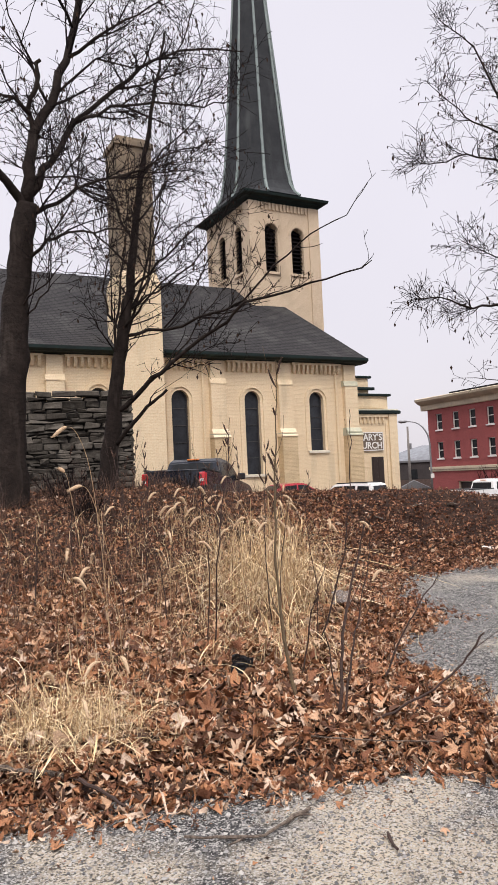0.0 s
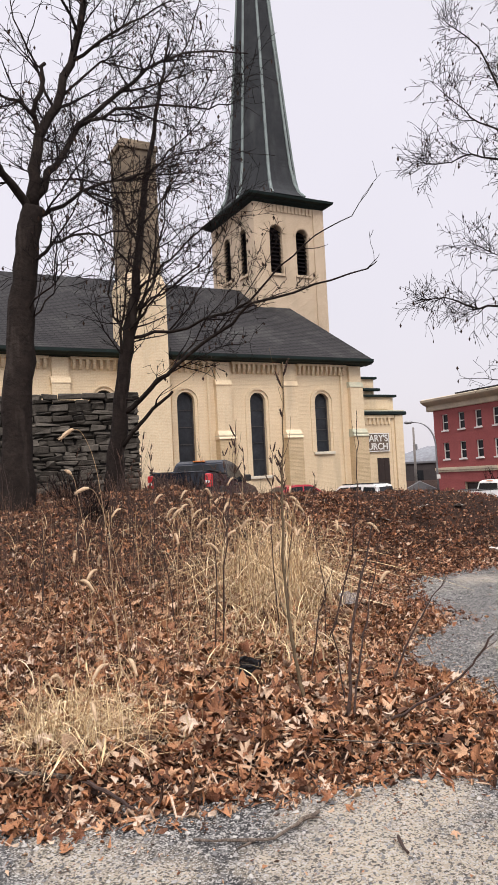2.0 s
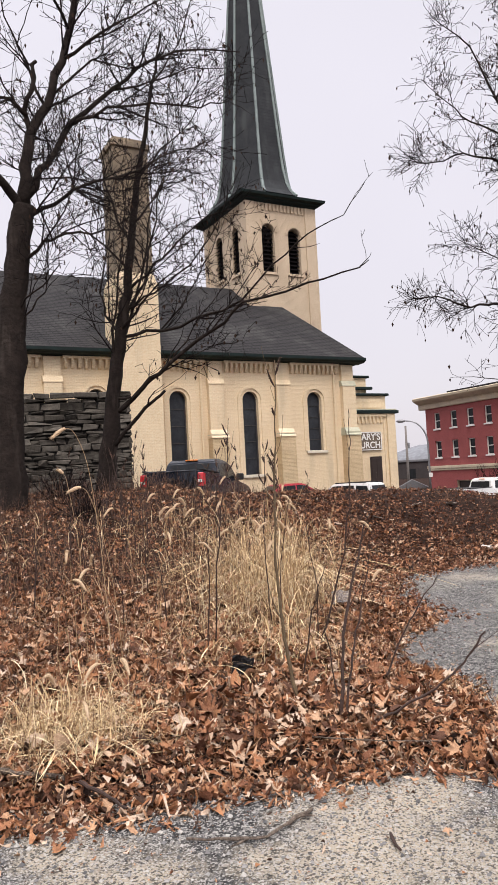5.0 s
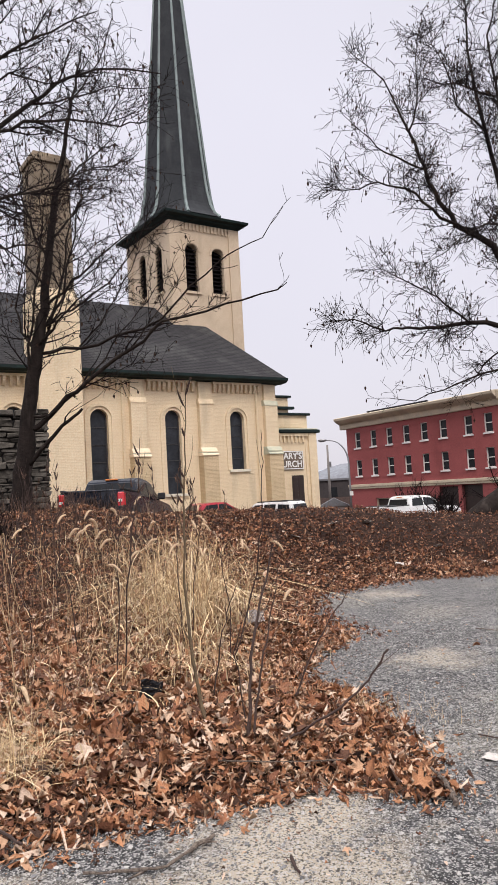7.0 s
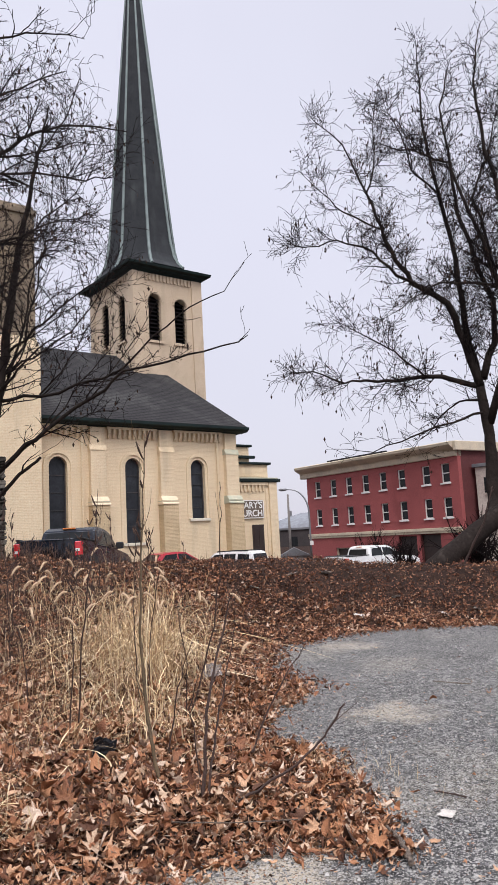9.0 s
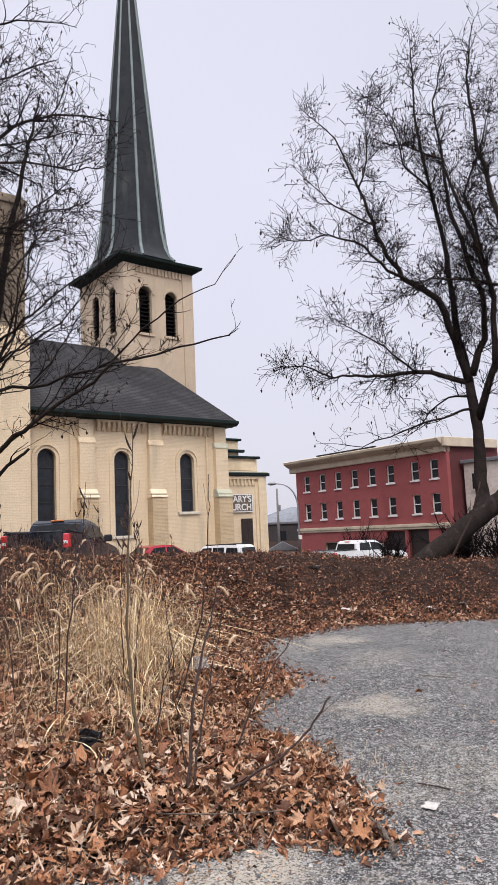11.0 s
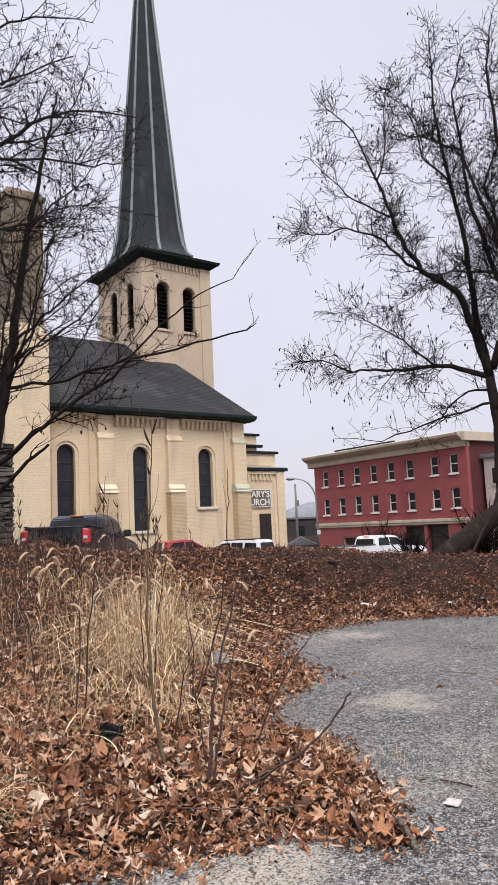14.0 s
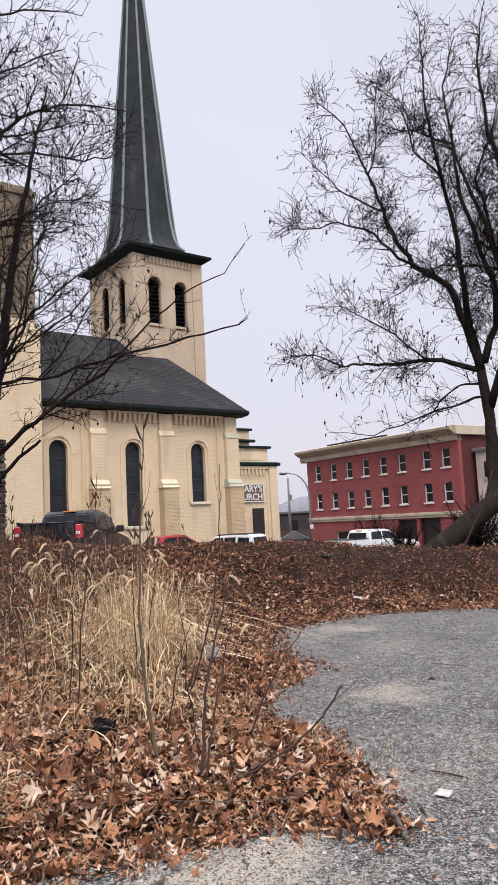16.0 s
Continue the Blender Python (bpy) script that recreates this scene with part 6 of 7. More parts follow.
sapling([(2.04, 8.25, 0.53), (2.02, 8.26, 1.04), (2.13, 8.23, 1.54)], 0.008, 0.003, 12, 6)
sapling([(1.33, 6.87, 0.37), (1.36, 6.87, 0.78), (1.36, 6.87, 1.14)], 0.009, 0.003, 13, 6)
sapling([(2.29, 5.98, 0.33), (2.24, 6.00, 0.72), (2.14, 6.03, 1.06)], 0.007, 0.002, 14, 5)
_rg = random.Random(5)
for k in range(26):
    a, r = radians(_rg.uniform(8, 33)), _rg.uniform(6.0, 12.5)
    bx, by = r * math.sin(a), r * math.cos(a)
    z, t = ground_z(bx, by), _rg.uniform(0.5, 1.15)
    sapling([(bx, by, z), (bx + _rg.gauss(0, 0.05), by, z + t * 0.5), (bx + _rg.gauss(0, 0.12), by + _rg.gauss(0, 0.1), z + t)], 0.006, 0.002, 200 + k, 6, None, _rg.choice((0, 0, 4)), "thin bare brown weed stem on the slope")
sapling([(12.2, 9.4, 0.3), (12.45, 9.2, 0.9), (12.7, 8.9, 1.6), (12.8, 8.7, 2.3)], 0.03, 0.012, 300, 8, label="thin dark young tree stem on the bank")
sapling([(12.6, 8.8, 0.3), (13.1, 8.5, 0.8), (13.5, 8.1, 1.2)], 0.02, 0.008, 301, 6, label="thin dark young tree stem on the bank")
_rg = random.Random(9)
for k in range(20):
    a, r = radians(_rg.uniform(16.5, 31)), _rg.uniform(7.5, 11.5)
    bx, by = r * math.sin(a), r * math.cos(a)
    z, top_z = ground_z(bx, by), _rg.uniform(1.35, 2.0)
    sapling([(bx, by, z), (bx + _rg.gauss(0, 0.05), by, (z + top_z) / 2), (bx + _rg.gauss(0, 0.1), by + _rg.gauss(0, 0.1), top_z)], 0.006, 0.0025, 400 + k, 5, None, 6, "tall dry brown weed with seed clusters on the slope")


# ---------------------------------------------------------------- rough stone wall
M_STONES = material("dark_field_stone", (0.110, 0.098, 0.083, 1), (0.035, 0.031, 0.027, 1), 0.95, 4.0, 25, 1.0, stain=((0.15, 0.14, 0.125, 1), 3.0, (1, 1, 1), 0.58, 0.5), random_object=0.55, spec=0.1)
M_MORTAR = material("dark_crumbled_mortar", (0.022, 0.020, 0.018, 1), (0.014, 0.013, 0.012, 1), 0.95, 5.0, 40, 0.6)


def stone_wall():
    a, b = Vector((0.2, 21.45, 0)), Vector((6.75, 19.95, 0))
    u = (b - a).normalized()
    ang = math.degrees(math.atan2(u.y, u.x))
    w = thing("stone_wall", "ruined dark rubble-stone wall with ragged top", "wall", pose(a.x, a.y, 0.2, 0, 0, ang), kind="structure")
    ln = (b - a).length
    boxpart("core", M_MORTAR, w, 0, ln, 0.06, 0.6, -0.6, 3.62)
    rg = random.Random(3)
    z, n = -0.45, 0
    while z < 3.8:
        h = rg.uniform(0.07, 0.21)
        x = rg.uniform(-0.1, 0.2) if z < 3.5 else rg.uniform(0, 0.5)
        while x < ln:
            l = rg.uniform(0.18, 0.66)
            if x + l > ln + 0.06:
                l = ln + 0.04 - x
            if l > 0.1 and x + l > 2.5:
                bm = bmesh.new()
                y0 = -rg.uniform(0.0, 0.07)
                box(bm, x + 0.012, x + l - 0.012, y0, 0.3, z + 0.01, z + h - 0.012)
                for v in bm.verts:
                    v.co += Vector((rg.gauss(0, 0.03), rg.gauss(0, 0.035), rg.gauss(0, 0.024)))
                bmesh.ops.bevel(bm, geom=bm.edges[:], offset=0.018, segments=1, affect="EDGES")
                part("stone", bm, M_STONES, w)
                n += 1
            x += l
        z += h


stone_wall()


# ---------------------------------------------------------------- vehicles
M_CARDARK = material("dark_blue_car_paint", (0.012, 0.016, 0.026, 1), (0.016, 0.02, 0.03, 1), 0.2, 1.0, 8, 0.0, spec=0.5)
M_CARWHITE = material("white_car_paint", (0.72, 0.72, 0.71, 1), (0.62, 0.62, 0.61, 1), 0.35, 1.0, 8, 0.0, spec=0.5, coat=0.4)
M_CARRED = material("red_car_paint", (0.42, 0.02, 0.035, 1), (0.34, 0.018, 0.03, 1), 0.3, 1.0, 8, 0.0, spec=0.5, coat=0.5)
M_CHROME = material("chrome", (0.62, 0.62, 0.63, 1), None, 0.22, 3, 30, 0.02, metal=1.0)
M_TYRE = material("black_tyre", (0.02, 0.02, 0.021, 1), None, 0.9, 5, 60, 0.3)
M_TAIL = material("red_tail_light", (0.50, 0.012, 0.02, 1), (0.38, 0.01, 0.015, 1), 0.2, 4, 30, 0.0, spec=0.6, coat=0.5)
for _n in ("Emission Color",):
    M_TAIL.node_tree.nodes["Principled BSDF"].inputs[_n].default_value = (1.0, 0.03, 0.05, 1)
M_TAIL.node_tree.nodes["Principled BSDF"].inputs["Emission Strength"].default_value = 0.10
M_AMBER = material("amber_light", (0.75, 0.22, 0.05, 1), None, 0.3, 4, 30, 0.0)
M_BLACKTRIM = material("black_plastic_trim", (0.015, 0.015, 0.016, 1), None, 0.6, 5, 60, 0.1)
M_PLATE = material("yellow_plate", (0.55, 0.36, 0.04, 1), None, 0.5, 5, 60, 0.05)
M_PLATEBAR = material("dark_plate_bar", (0.03, 0.03, 0.06, 1), None, 0.5, 5, 60, 0.05)


def shell(profile, half, lean, base, bevel=0.05):
    """A body from its side outline (y, z), half its width wide, drawn in above the height base by lean per metre."""
    bm = bmesh.new()
    def at(s, y, z):
        return (s * (half - lean * max(0, z - base)), y, z)
    a = [bm.verts.new(at(-1, y, z)) for y, z in profile]
    b = [bm.verts.new(at(1, y, z)) for y, z in profile]
    n = len(a)
    bm.faces.new(a)
    bm.faces.new(b[::-1])
    for i in range(n):
        bm.faces.new((a[i], b[i], b[(i + 1) % n], a[(i + 1) % n]))
    bmesh.ops.recalc_face_normals(bm, faces=bm.faces[:])
    if bevel:
        bmesh.ops.bevel(bm, geom=bm.edges[:], offset=bevel, segments=2, affect="EDGES")
    return bm


def side_pane(pts, half, lean, base, s, out=0.012):
    """A flat pane on the side s of a leaning greenhouse."""
    bm = bmesh.new()
    q = [Vector((s * (half - lean * max(0, z - base) + out), y, z)) for y, z in pts]
    return prism(bm, q, (-s * 0.03, 0, 0))


def wheel(top, x, y, r, s):
    w = new("wheel")
    w.parent = top
    w.location = (x, y, r)
    for name, rad, dep, mat in (("tyre", r, 0.12, M_TYRE), ("rim", r * 0.62, 0.135, M_CHROME)):
        bm = bmesh.new()
        bmesh.ops.create_cone(bm, cap_ends=True, segments=24, radius1=rad, radius2=rad, depth=dep * 2, matrix=Matrix.Rotation(math.pi / 2, 4, "Y"))
        if name == "tyre":
            bmesh.ops.bevel(bm, geom=[e_ for e_ in bm.edges if len(e_.link_faces) == 2 and any(len(f_.verts) > 5 for f_ in e_.link_faces)], offset=0.04, segments=2, affect="EDGES")
        part(name, bm, mat, w)
    return w


def pickup(at, paint, label):
    t = thing("pickup_truck", label, "pickup truck", at)
    half = 1.0
    part("body", shell([(0.06, 0.62), (0.03, 1.36), (0.1, 1.40), (1.78, 1.42), (1.78, 1.30), (4.25, 1.28), (5.35, 1.20), (5.72, 1.02), (5.80, 0.62), (5.7, 0.45), (0.15, 0.45)], half, 0.10, 0.9, 0.035), paint, t, smooth=False)
    roof = [(1.72, 1.28), (1.84, 1.78), (2.0, 1.89), (2.5, 1.93), (3.25, 1.90), (3.6, 1.82), (4.32, 1.28)]
    part("cab", shell(roof, 0.93, 0.26, 1.28, 0.04), paint, t)
    # bed: dark inside, rails
    boxpart("bed_floor", M_BLACKTRIM, t, -0.84, 0.84, 0.14, 1.70, 1.405, 1.425)
    for s in (-1, 1):
        boxpart("bed_rail", M_BLACKTRIM, t, min(s * 0.84, s * 0.96), max(s * 0.84, s * 0.96), 0.08, 1.74, 1.40, 1.45, 0.012)
        part("side_window", side_pane([(1.98, 1.36), (2.08, 1.76), (2.82, 1.80), (2.82, 1.36)], 0.93, 0.26, 1.28, s), M_GLASS, t)
        part("side_window", side_pane([(2.9, 1.36), (2.9, 1.80), (3.45, 1.76), (4.02, 1.36)], 0.93, 0.26, 1.28, s), M_GLASS, t)
        boxpart("door_handle", M_CHROME if paint is M_CARWHITE else M_BLACKTRIM, t, min(s * 0.975, s * 1.02), max(s * 0.975, s * 1.02), 2.62, 2.8, 1.12, 1.16, 0.008)
        m = part("wing_mirror", box(bmesh.new(), min(s * 0.95, s * 1.2), max(s * 0.95, s * 1.2), 3.78, 3.9, 1.30, 1.52, 0.03), M_BLACKTRIM, t)
        for y in (1.22, 4.75):
            bm = bmesh.new()
            bmesh.ops.create_cone(bm, cap_ends=True, segments=24, radius1=0.50, radius2=0.50, depth=0.06, matrix=Matrix.Translation((s * 0.985, y, 0.52)) @ Matrix.Rotation(math.pi / 2, 4, "Y"))
            part("wheel_arch", bm, M_BLACKTRIM, t)
            wheel(t, s * 0.92, y, 0.39, s)
        tl = part("tail_light", box(bmesh.new(), min(s * 0.80, s * 0.985), max(s * 0.80, s * 0.985), -0.015, 0.22, 0.92, 1.32, 0.025), M_TAIL, t, "red tail light")
        boxpart("reversing_light", M_WHITE, tl, min(s * 0.83, s * 0.95), max(s * 0.83, s * 0.95), -0.03, -0.012, 1.04, 1.12, 0.004)
    # tailgate with a recess and a handle
    tg = part("tailgate", box(bmesh.new(), -0.78, 0.78, -0.03, 0.04, 0.72, 1.385, 0.02), paint, t)
    boxpart("spoiler_lip", paint, tg, -0.78, 0.78, -0.06, 0.02, 1.355, 1.40, 0.012)
    boxpart("recess", paint, tg, -0.66, 0.66, -0.043, -0.028, 0.82, 1.20, 0.006)
    boxpart("handle", M_BLACKTRIM, tg, -0.13, 0.13, -0.062, -0.04, 1.10, 1.20, 0.008)
    boxpart("emblem", M_CHROME, tg, -0.11, 0.11, -0.056, -0.042, 0.97, 1.02, 0.006)
    bp = part("rear_bumper", box(bmesh.new(), -0.97, 0.97, -0.18, 0.1, 0.50, 0.70, 0.04), M_CHROME if paint is not M_CARWHITE else M_CARWHITE, t, "bright rear bumper")
    boxpart("bumper_step", M_BLACKTRIM, bp, -0.30, 0.30, -0.19, 0.0, 0.685, 0.715, 0.006)
    pl = boxpart("number_plate", M_PLATE, bp, -0.16, 0.16, -0.195, -0.183, 0.53, 0.68, 0.004)
    boxpart("plate_bar", M_PLATEBAR, pl, -0.12, 0.12, -0.199, -0.196, 0.575, 0.635)
    boxpart("underbody", M_BLACKTRIM, t, -0.75, 0.75, 0.1, 5.5, 0.30, 0.46)
    # rear window and high brake light
    bm = bmesh.new()
    prism(bm, [(-0.72, 1.745, 1.40), (0.72, 1.745, 1.40), (0.66, 1.822, 1.74), (-0.66, 1.822, 1.74)], (0, -0.02, 0))
    part("rear_window", bm, M_GLASS, t)
    boxpart("high_brake_light", M_AMBER, t, -0.2, 0.2, 1.86, 1.95, 1.845, 1.885, 0.008)
    bm = bmesh.new()
    prism(bm, [(-0.76, 4.26, 1.36), (0.76, 4.26, 1.36), (0.66, 3.66, 1.80), (-0.66, 3.66, 1.80)], (0, 0.015, 0.02))
    part("windscreen", bm, M_GLASS, t)
    return t


def wagon(at, paint, label, name="suv", tall=1.68, length=4.4, sedan=False):
    t = thing(name, label, "car", at)
    half, L = 0.88, length
    belt = tall * 0.60
    part("body", shell([(0.04, 0.45), (0.0, belt * 0.75), (0.08, belt), (L * 0.70, belt * 0.97), (L * 0.93, belt * 0.84), (L, belt * 0.62), (L - 0.05, 0.38), (0.15, 0.34)], half, 0.06, 0.6, 0.05), paint, t)
    if sedan:
        prof = [(0.55, belt - 0.03), (1.25, tall - 0.06), (1.8, tall), (2.4, tall - 0.02), (L * 0.74, belt - 0.03)]
        panes = [[(1.0, belt + 0.05), (1.38, tall - 0.12), (1.95, tall - 0.09), (1.95, belt + 0.05)], [(2.02, belt + 0.05), (2.02, tall - 0.09), (2.42, tall - 0.11), (L * 0.67, belt + 0.05)]]
        rear = (0.60, belt + 0.03, 1.2, tall - 0.10)
    else:
        prof = [(0.06, belt - 0.03), (0.22, tall - 0.10), (0.4, tall - 0.02), (1.4, tall), (2.4, tall - 0.03), (L * 0.72, belt - 0.03)]
        panes = [[(0.28, belt + 0.06), (0.36, tall - 0.16), (0.98, tall - 0.13), (1.02, belt + 0.06)], [(1.14, belt + 0.06), (1.12, tall - 0.12), (1.78, tall - 0.12), (1.80, belt + 0.06)], [(1.88, belt + 0.06), (1.86, tall - 0.12), (2.36, tall - 0.14), (L * 0.66, belt + 0.06)]]
        rear = (0.085, belt + 0.06, 0.19, tall - 0.16)
    part("greenhouse", shell(prof, 0.82, 0.22, belt, 0.05), paint, t)
    for s in (-1, 1):
        for p in panes:
            part("side_window", side_pane(p, 0.82, 0.22, belt, s), M_GLASS, t)
        for y in (0.82, L - 0.85):
            bm = bmesh.new()
            bmesh.ops.create_cone(bm, cap_ends=True, segments=20, radius1=0.42, radius2=0.42, depth=0.05, matrix=Matrix.Translation((s * 0.87, y, 0.42)) @ Matrix.Rotation(math.pi / 2, 4, "Y"))
            part("wheel_arch", bm, M_BLACKTRIM, t)
            wheel(t, s * 0.80, y, 0.33, s)
        part("tail_light", box(bmesh.new(), min(s * 0.66, s * 0.87), max(s * 0.66, s * 0.87), -0.02, 0.16, belt * 0.72, belt * 1.04, 0.02), M_TAIL, t, "red tail light")
        boxpart("wing_mirror", paint, t, min(s * 0.84, s * 1.02), max(s * 0.84, s * 1.02), L * 0.62, L * 0.62 + 0.1, belt + 0.02, belt + 0.16, 0.02)
        if not sedan:
            boxpart("roof_rail", M_BLACKTRIM, t, min(s * 0.56, s * 0.60), max(s * 0.56, s * 0.60), 0.5, 2.3, tall - 0.02, tall + 0.04, 0.01)
    y0, z0, y1, z1 = rear
    bm = bmesh.new()
    prism(bm, [(-0.64, y0 - 0.01, z0), (0.64, y0 - 0.01, z0), (0.58, y1 - 0.01, z1), (-0.58, y1 - 0.01, z1)], (0, -0.015, 0.01))
    part("rear_window", bm, M_GLASS, t)
    bm = bmesh.new()
    prism(bm, [(-0.66, L * 0.72 - 0.06, belt + 0.05), (0.66, L * 0.72 - 0.06, belt + 0.05), (0.58, 2.5, tall - 0.1), (-0.58, 2.5, tall - 0.1)], (0, 0.015, 0.015))
    part("windscreen", bm, M_GLASS, t)
    boxpart("rear_bumper", M_BLACKTRIM, t, -0.84, 0.84, -0.06, 0.1, 0.36, 0.56, 0.03)
    return t


def on_street(x, y):
    return ground_z(x, y)


pickup(pose(8.37, 21.15, 0.29, -4.1, 0, -41.7) @ Matrix.Scale(1.06, 4), M_CARDARK, "dark blue crew-cab pickup truck on the street, brake lights red")
pickup(pose(28.0, 29.6, -1.2, 0, 0, -92), M_CARWHITE, "white pickup truck waiting at the crossing")
wagon(pose(22.15, 28.4, -0.80, 0, 0, 21), M_CARWHITE, "small white car parked nose-in beside the church")
wagon(pose(15.6, 29.6, -0.37, 0, 0, -92), M_CARRED, "red sedan waiting on the street below the church", "sedan", 1.42, 4.6, True)


# ---------------------------------------------------------------- street furniture and far buildings
M_FARDARK = material("dark_brick_far", (0.055, 0.045, 0.045, 1), (0.035, 0.03, 0.03, 1), 0.9, 0.6, 8, 0.3)
M_FARGREY = material("pale_grey_siding", (0.42, 0.42, 0.43, 1), (0.32, 0.32, 0.33, 1), 0.85, 0.6, 8, 0.2)
M_STUCCO = material("worn_pale_stucco", (0.62, 0.54, 0.47, 1), (0.42, 0.35, 0.31, 1), 0.9, 0.9, 8, 0.3, stain=((0.30, 0.17, 0.14, 1), 1.2, (1, 1, 0.7), 0.56, 0.5))
M_FARROOF = material("grey_roofing", (0.16, 0.16, 0.17, 1), (0.12, 0.12, 0.125, 1), 0.9, 0.5, 8, 0.2)
M_WOODPOLE = material("weathered_pole_wood", (0.22, 0.20, 0.185, 1), (0.15, 0.135, 0.125, 1), 0.9, 3, 30, 0.4)
# haze is mixed into both hill colours, paler and bluer farther off
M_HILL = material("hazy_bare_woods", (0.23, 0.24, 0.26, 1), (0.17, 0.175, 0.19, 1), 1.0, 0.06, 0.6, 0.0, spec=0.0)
M_HILLFAR = material("hazed_far_ridge", (0.44, 0.46, 0.50, 1), (0.38, 0.40, 0.44, 1), 1.0, 0.02, 0.3, 0.0, spec=0.0)


def street_lamp():
    t = thing("street_lamp", "tall grey steel street lamp with curved arm", "street lamp", pose(46.5, 52.3, -1.6))
    st = ([], [])
    d = Vector((-0.73, 0.68, 0))
    arc = [Vector((0, 0, 5.2)) + d * (1.9 * (1 - math.cos(a)) * 0.92) + Vector((0, 0, 2.25 * math.sin(a))) for a in [radians(12 * k) for k in range(8)]]
    pts = [Vector((0, 0, 0)), Vector((0, 0, 3.0)), Vector((0, 0, 5.0))] + arc + [arc[-1] + d * 0.5 + Vector((0, 0, 0.05))]
    tube_mesh(st, pts, [0.11, 0.10, 0.09] + [0.085 - 0.004 * k for k in range(8)] + [0.05], 8)
    mesh_object("post", st[0], st[1], M_STEEL, t, smooth=True)
    e_ = pts[-1]
    st = ([], [])
    tube_mesh(st, [e_ - d * 0.1, e_ + d * 0.15, e_ + d * 0.5, e_ + d * 0.72], [0.07, 0.15, 0.16, 0.05], 10)
    mesh_object("lamp_head", st[0], st[1], M_STEEL, t, smooth=True)
    boxpart("base_plate", M_STEEL, t, -0.2, 0.2, -0.2, 0.2, 0, 0.05, 0.01)
    boxpart("notice_plate", M_WHITE, t, -0.22, 0.22, -0.14, -0.115, 2.1, 2.5, 0.01)


street_lamp()


def utility_pole():
    t = thing("utility_pole", "weathered wooden utility pole", "utility pole", pose(57.8, 68.8, -1.8))
    st = ([], [])
    tube_mesh(st, [(0, 0, 0), (0, 0, 4.0), (0.02, 0, 8.3)], [0.18, 0.16, 0.12], 10)
    mesh_object("pole", st[0], st[1], M_WOODPOLE, t, smooth=True)
    boxpart("transformer", M_STEEL, t, 0.12, 0.42, -0.15, 0.15, 5.6, 6.3, 0.05)


utility_pole()


def low_building(name, label, at, w, d, h, wall, roof, gable, windows=0):
    t = thing(name, label, "building", at)
    boxpart("wall", wall, t, -w / 2, w / 2, 0, d, -1.5, h)
    if gable:
        bm = bmesh.new()
        prism(bm, [(-w / 2 - 0.3, -0.3, h - 0.1), (w / 2 + 0.3, -0.3, h - 0.1), (0, -0.3, h + gable)], (0, d + 0.6, 0))
        part("roof", bm, roof, t)
    else:
        boxpart("roof", roof, t, -w / 2 - 0.2, w / 2 + 0.2, -0.2, d + 0.2, h, h + 0.3, 0.03)
    for k in range(windows):
        x = -w / 2 + w * (k + 0.5) / windows
        wn = boxpart("window", M_GLASS, t, x - 0.5, x + 0.5, -0.04, -0.002, h - 2.2, h - 0.9)
        boxpart("sill", wall, wn, x - 0.6, x + 0.6, -0.12, -0.05, h - 2.35, h - 2.21)
    return t


low_building("low_building", "dark brick low building beyond the crossing", pose(64.5, 76.0, -1.6, 0, 0, -38), 13.0, 9, 3.8, M_FARDARK, M_FARROOF, 0, 3)
low_building("shed", "small pale gabled shed across the street", pose(52.6, 62.0, -1.6, 0, 0, -40), 2.9, 4, 0.95, M_FARGREY, M_FARROOF, 0.8)
low_building("white_building", "pale stuccoed building beside the red block", pose(52.85, 35.25, -1.6, 0, 0, -86), 5.0, 9, 8.0, M_STUCCO, M_FARROOF, 0, 2)


def ridge(name, dist, a0, a1, heights, mat, label, seed, rough):
    """A wooded ridge along the skyline."""
    rg = random.Random(seed)
    n = 260
    v, f = [], []
    for i in range(n + 1):
        a = a0 + (a1 - a0) * i / n
        z = float(np.interp(a, [h[0] for h in heights], [h[1] for h in heights])) + rg.gauss(0, rough)
        for dd, zz in ((0, -4.0), (dist * 0.03, z * 0.55), (dist * 0.09, z), (dist * 0.2, z * 0.3)):
            r = dist + dd
            v.append((r * math.sin(radians(a)), r * math.cos(radians(a)), zz))
    for i in range(n):
        for k in range(3):
            f.append((4 * i + k, 4 * i + 4 + k, 4 * i + 5 + k, 4 * i + 1 + k))
    o = mesh_object(name, v, f, mat)
    return tagged(o, label, "hill", kind="structure")


# ridges on the skyline, their haze painted by material
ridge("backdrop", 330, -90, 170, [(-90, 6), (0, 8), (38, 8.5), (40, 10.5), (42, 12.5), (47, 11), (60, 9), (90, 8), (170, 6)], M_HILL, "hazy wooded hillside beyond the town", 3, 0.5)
ridge("backdrop", 900, -90, 170, [(-90, 18), (0, 20), (38, 21), (41, 26), (48, 30), (60, 24), (90, 20), (170, 18)], M_HILLFAR, "pale hazed distant ridge under the overcast sky", 4, 0.5)


# street surface in front of the church, and the kerb
def street():
    n, m = 60, 24
    v, f = [], []
    for i in range(n + 1):
        for j in range(m + 1):
            x = -8 + 60 * i / n
            y = 15.6 + 14.4 * j / m
            v.append((x, y, ground_z(x, y) + 0.012))
    for i in range(n):
        for j in range(m):
            a = i * (m + 1) + j
            f.append((a, a + m + 1, a + m + 2, a + 1))
    o = mesh_object("road", v, f, M_STREET, smooth=True)
    tagged(o, "grey asphalt street passing the church", "road", kind="structure")


street()


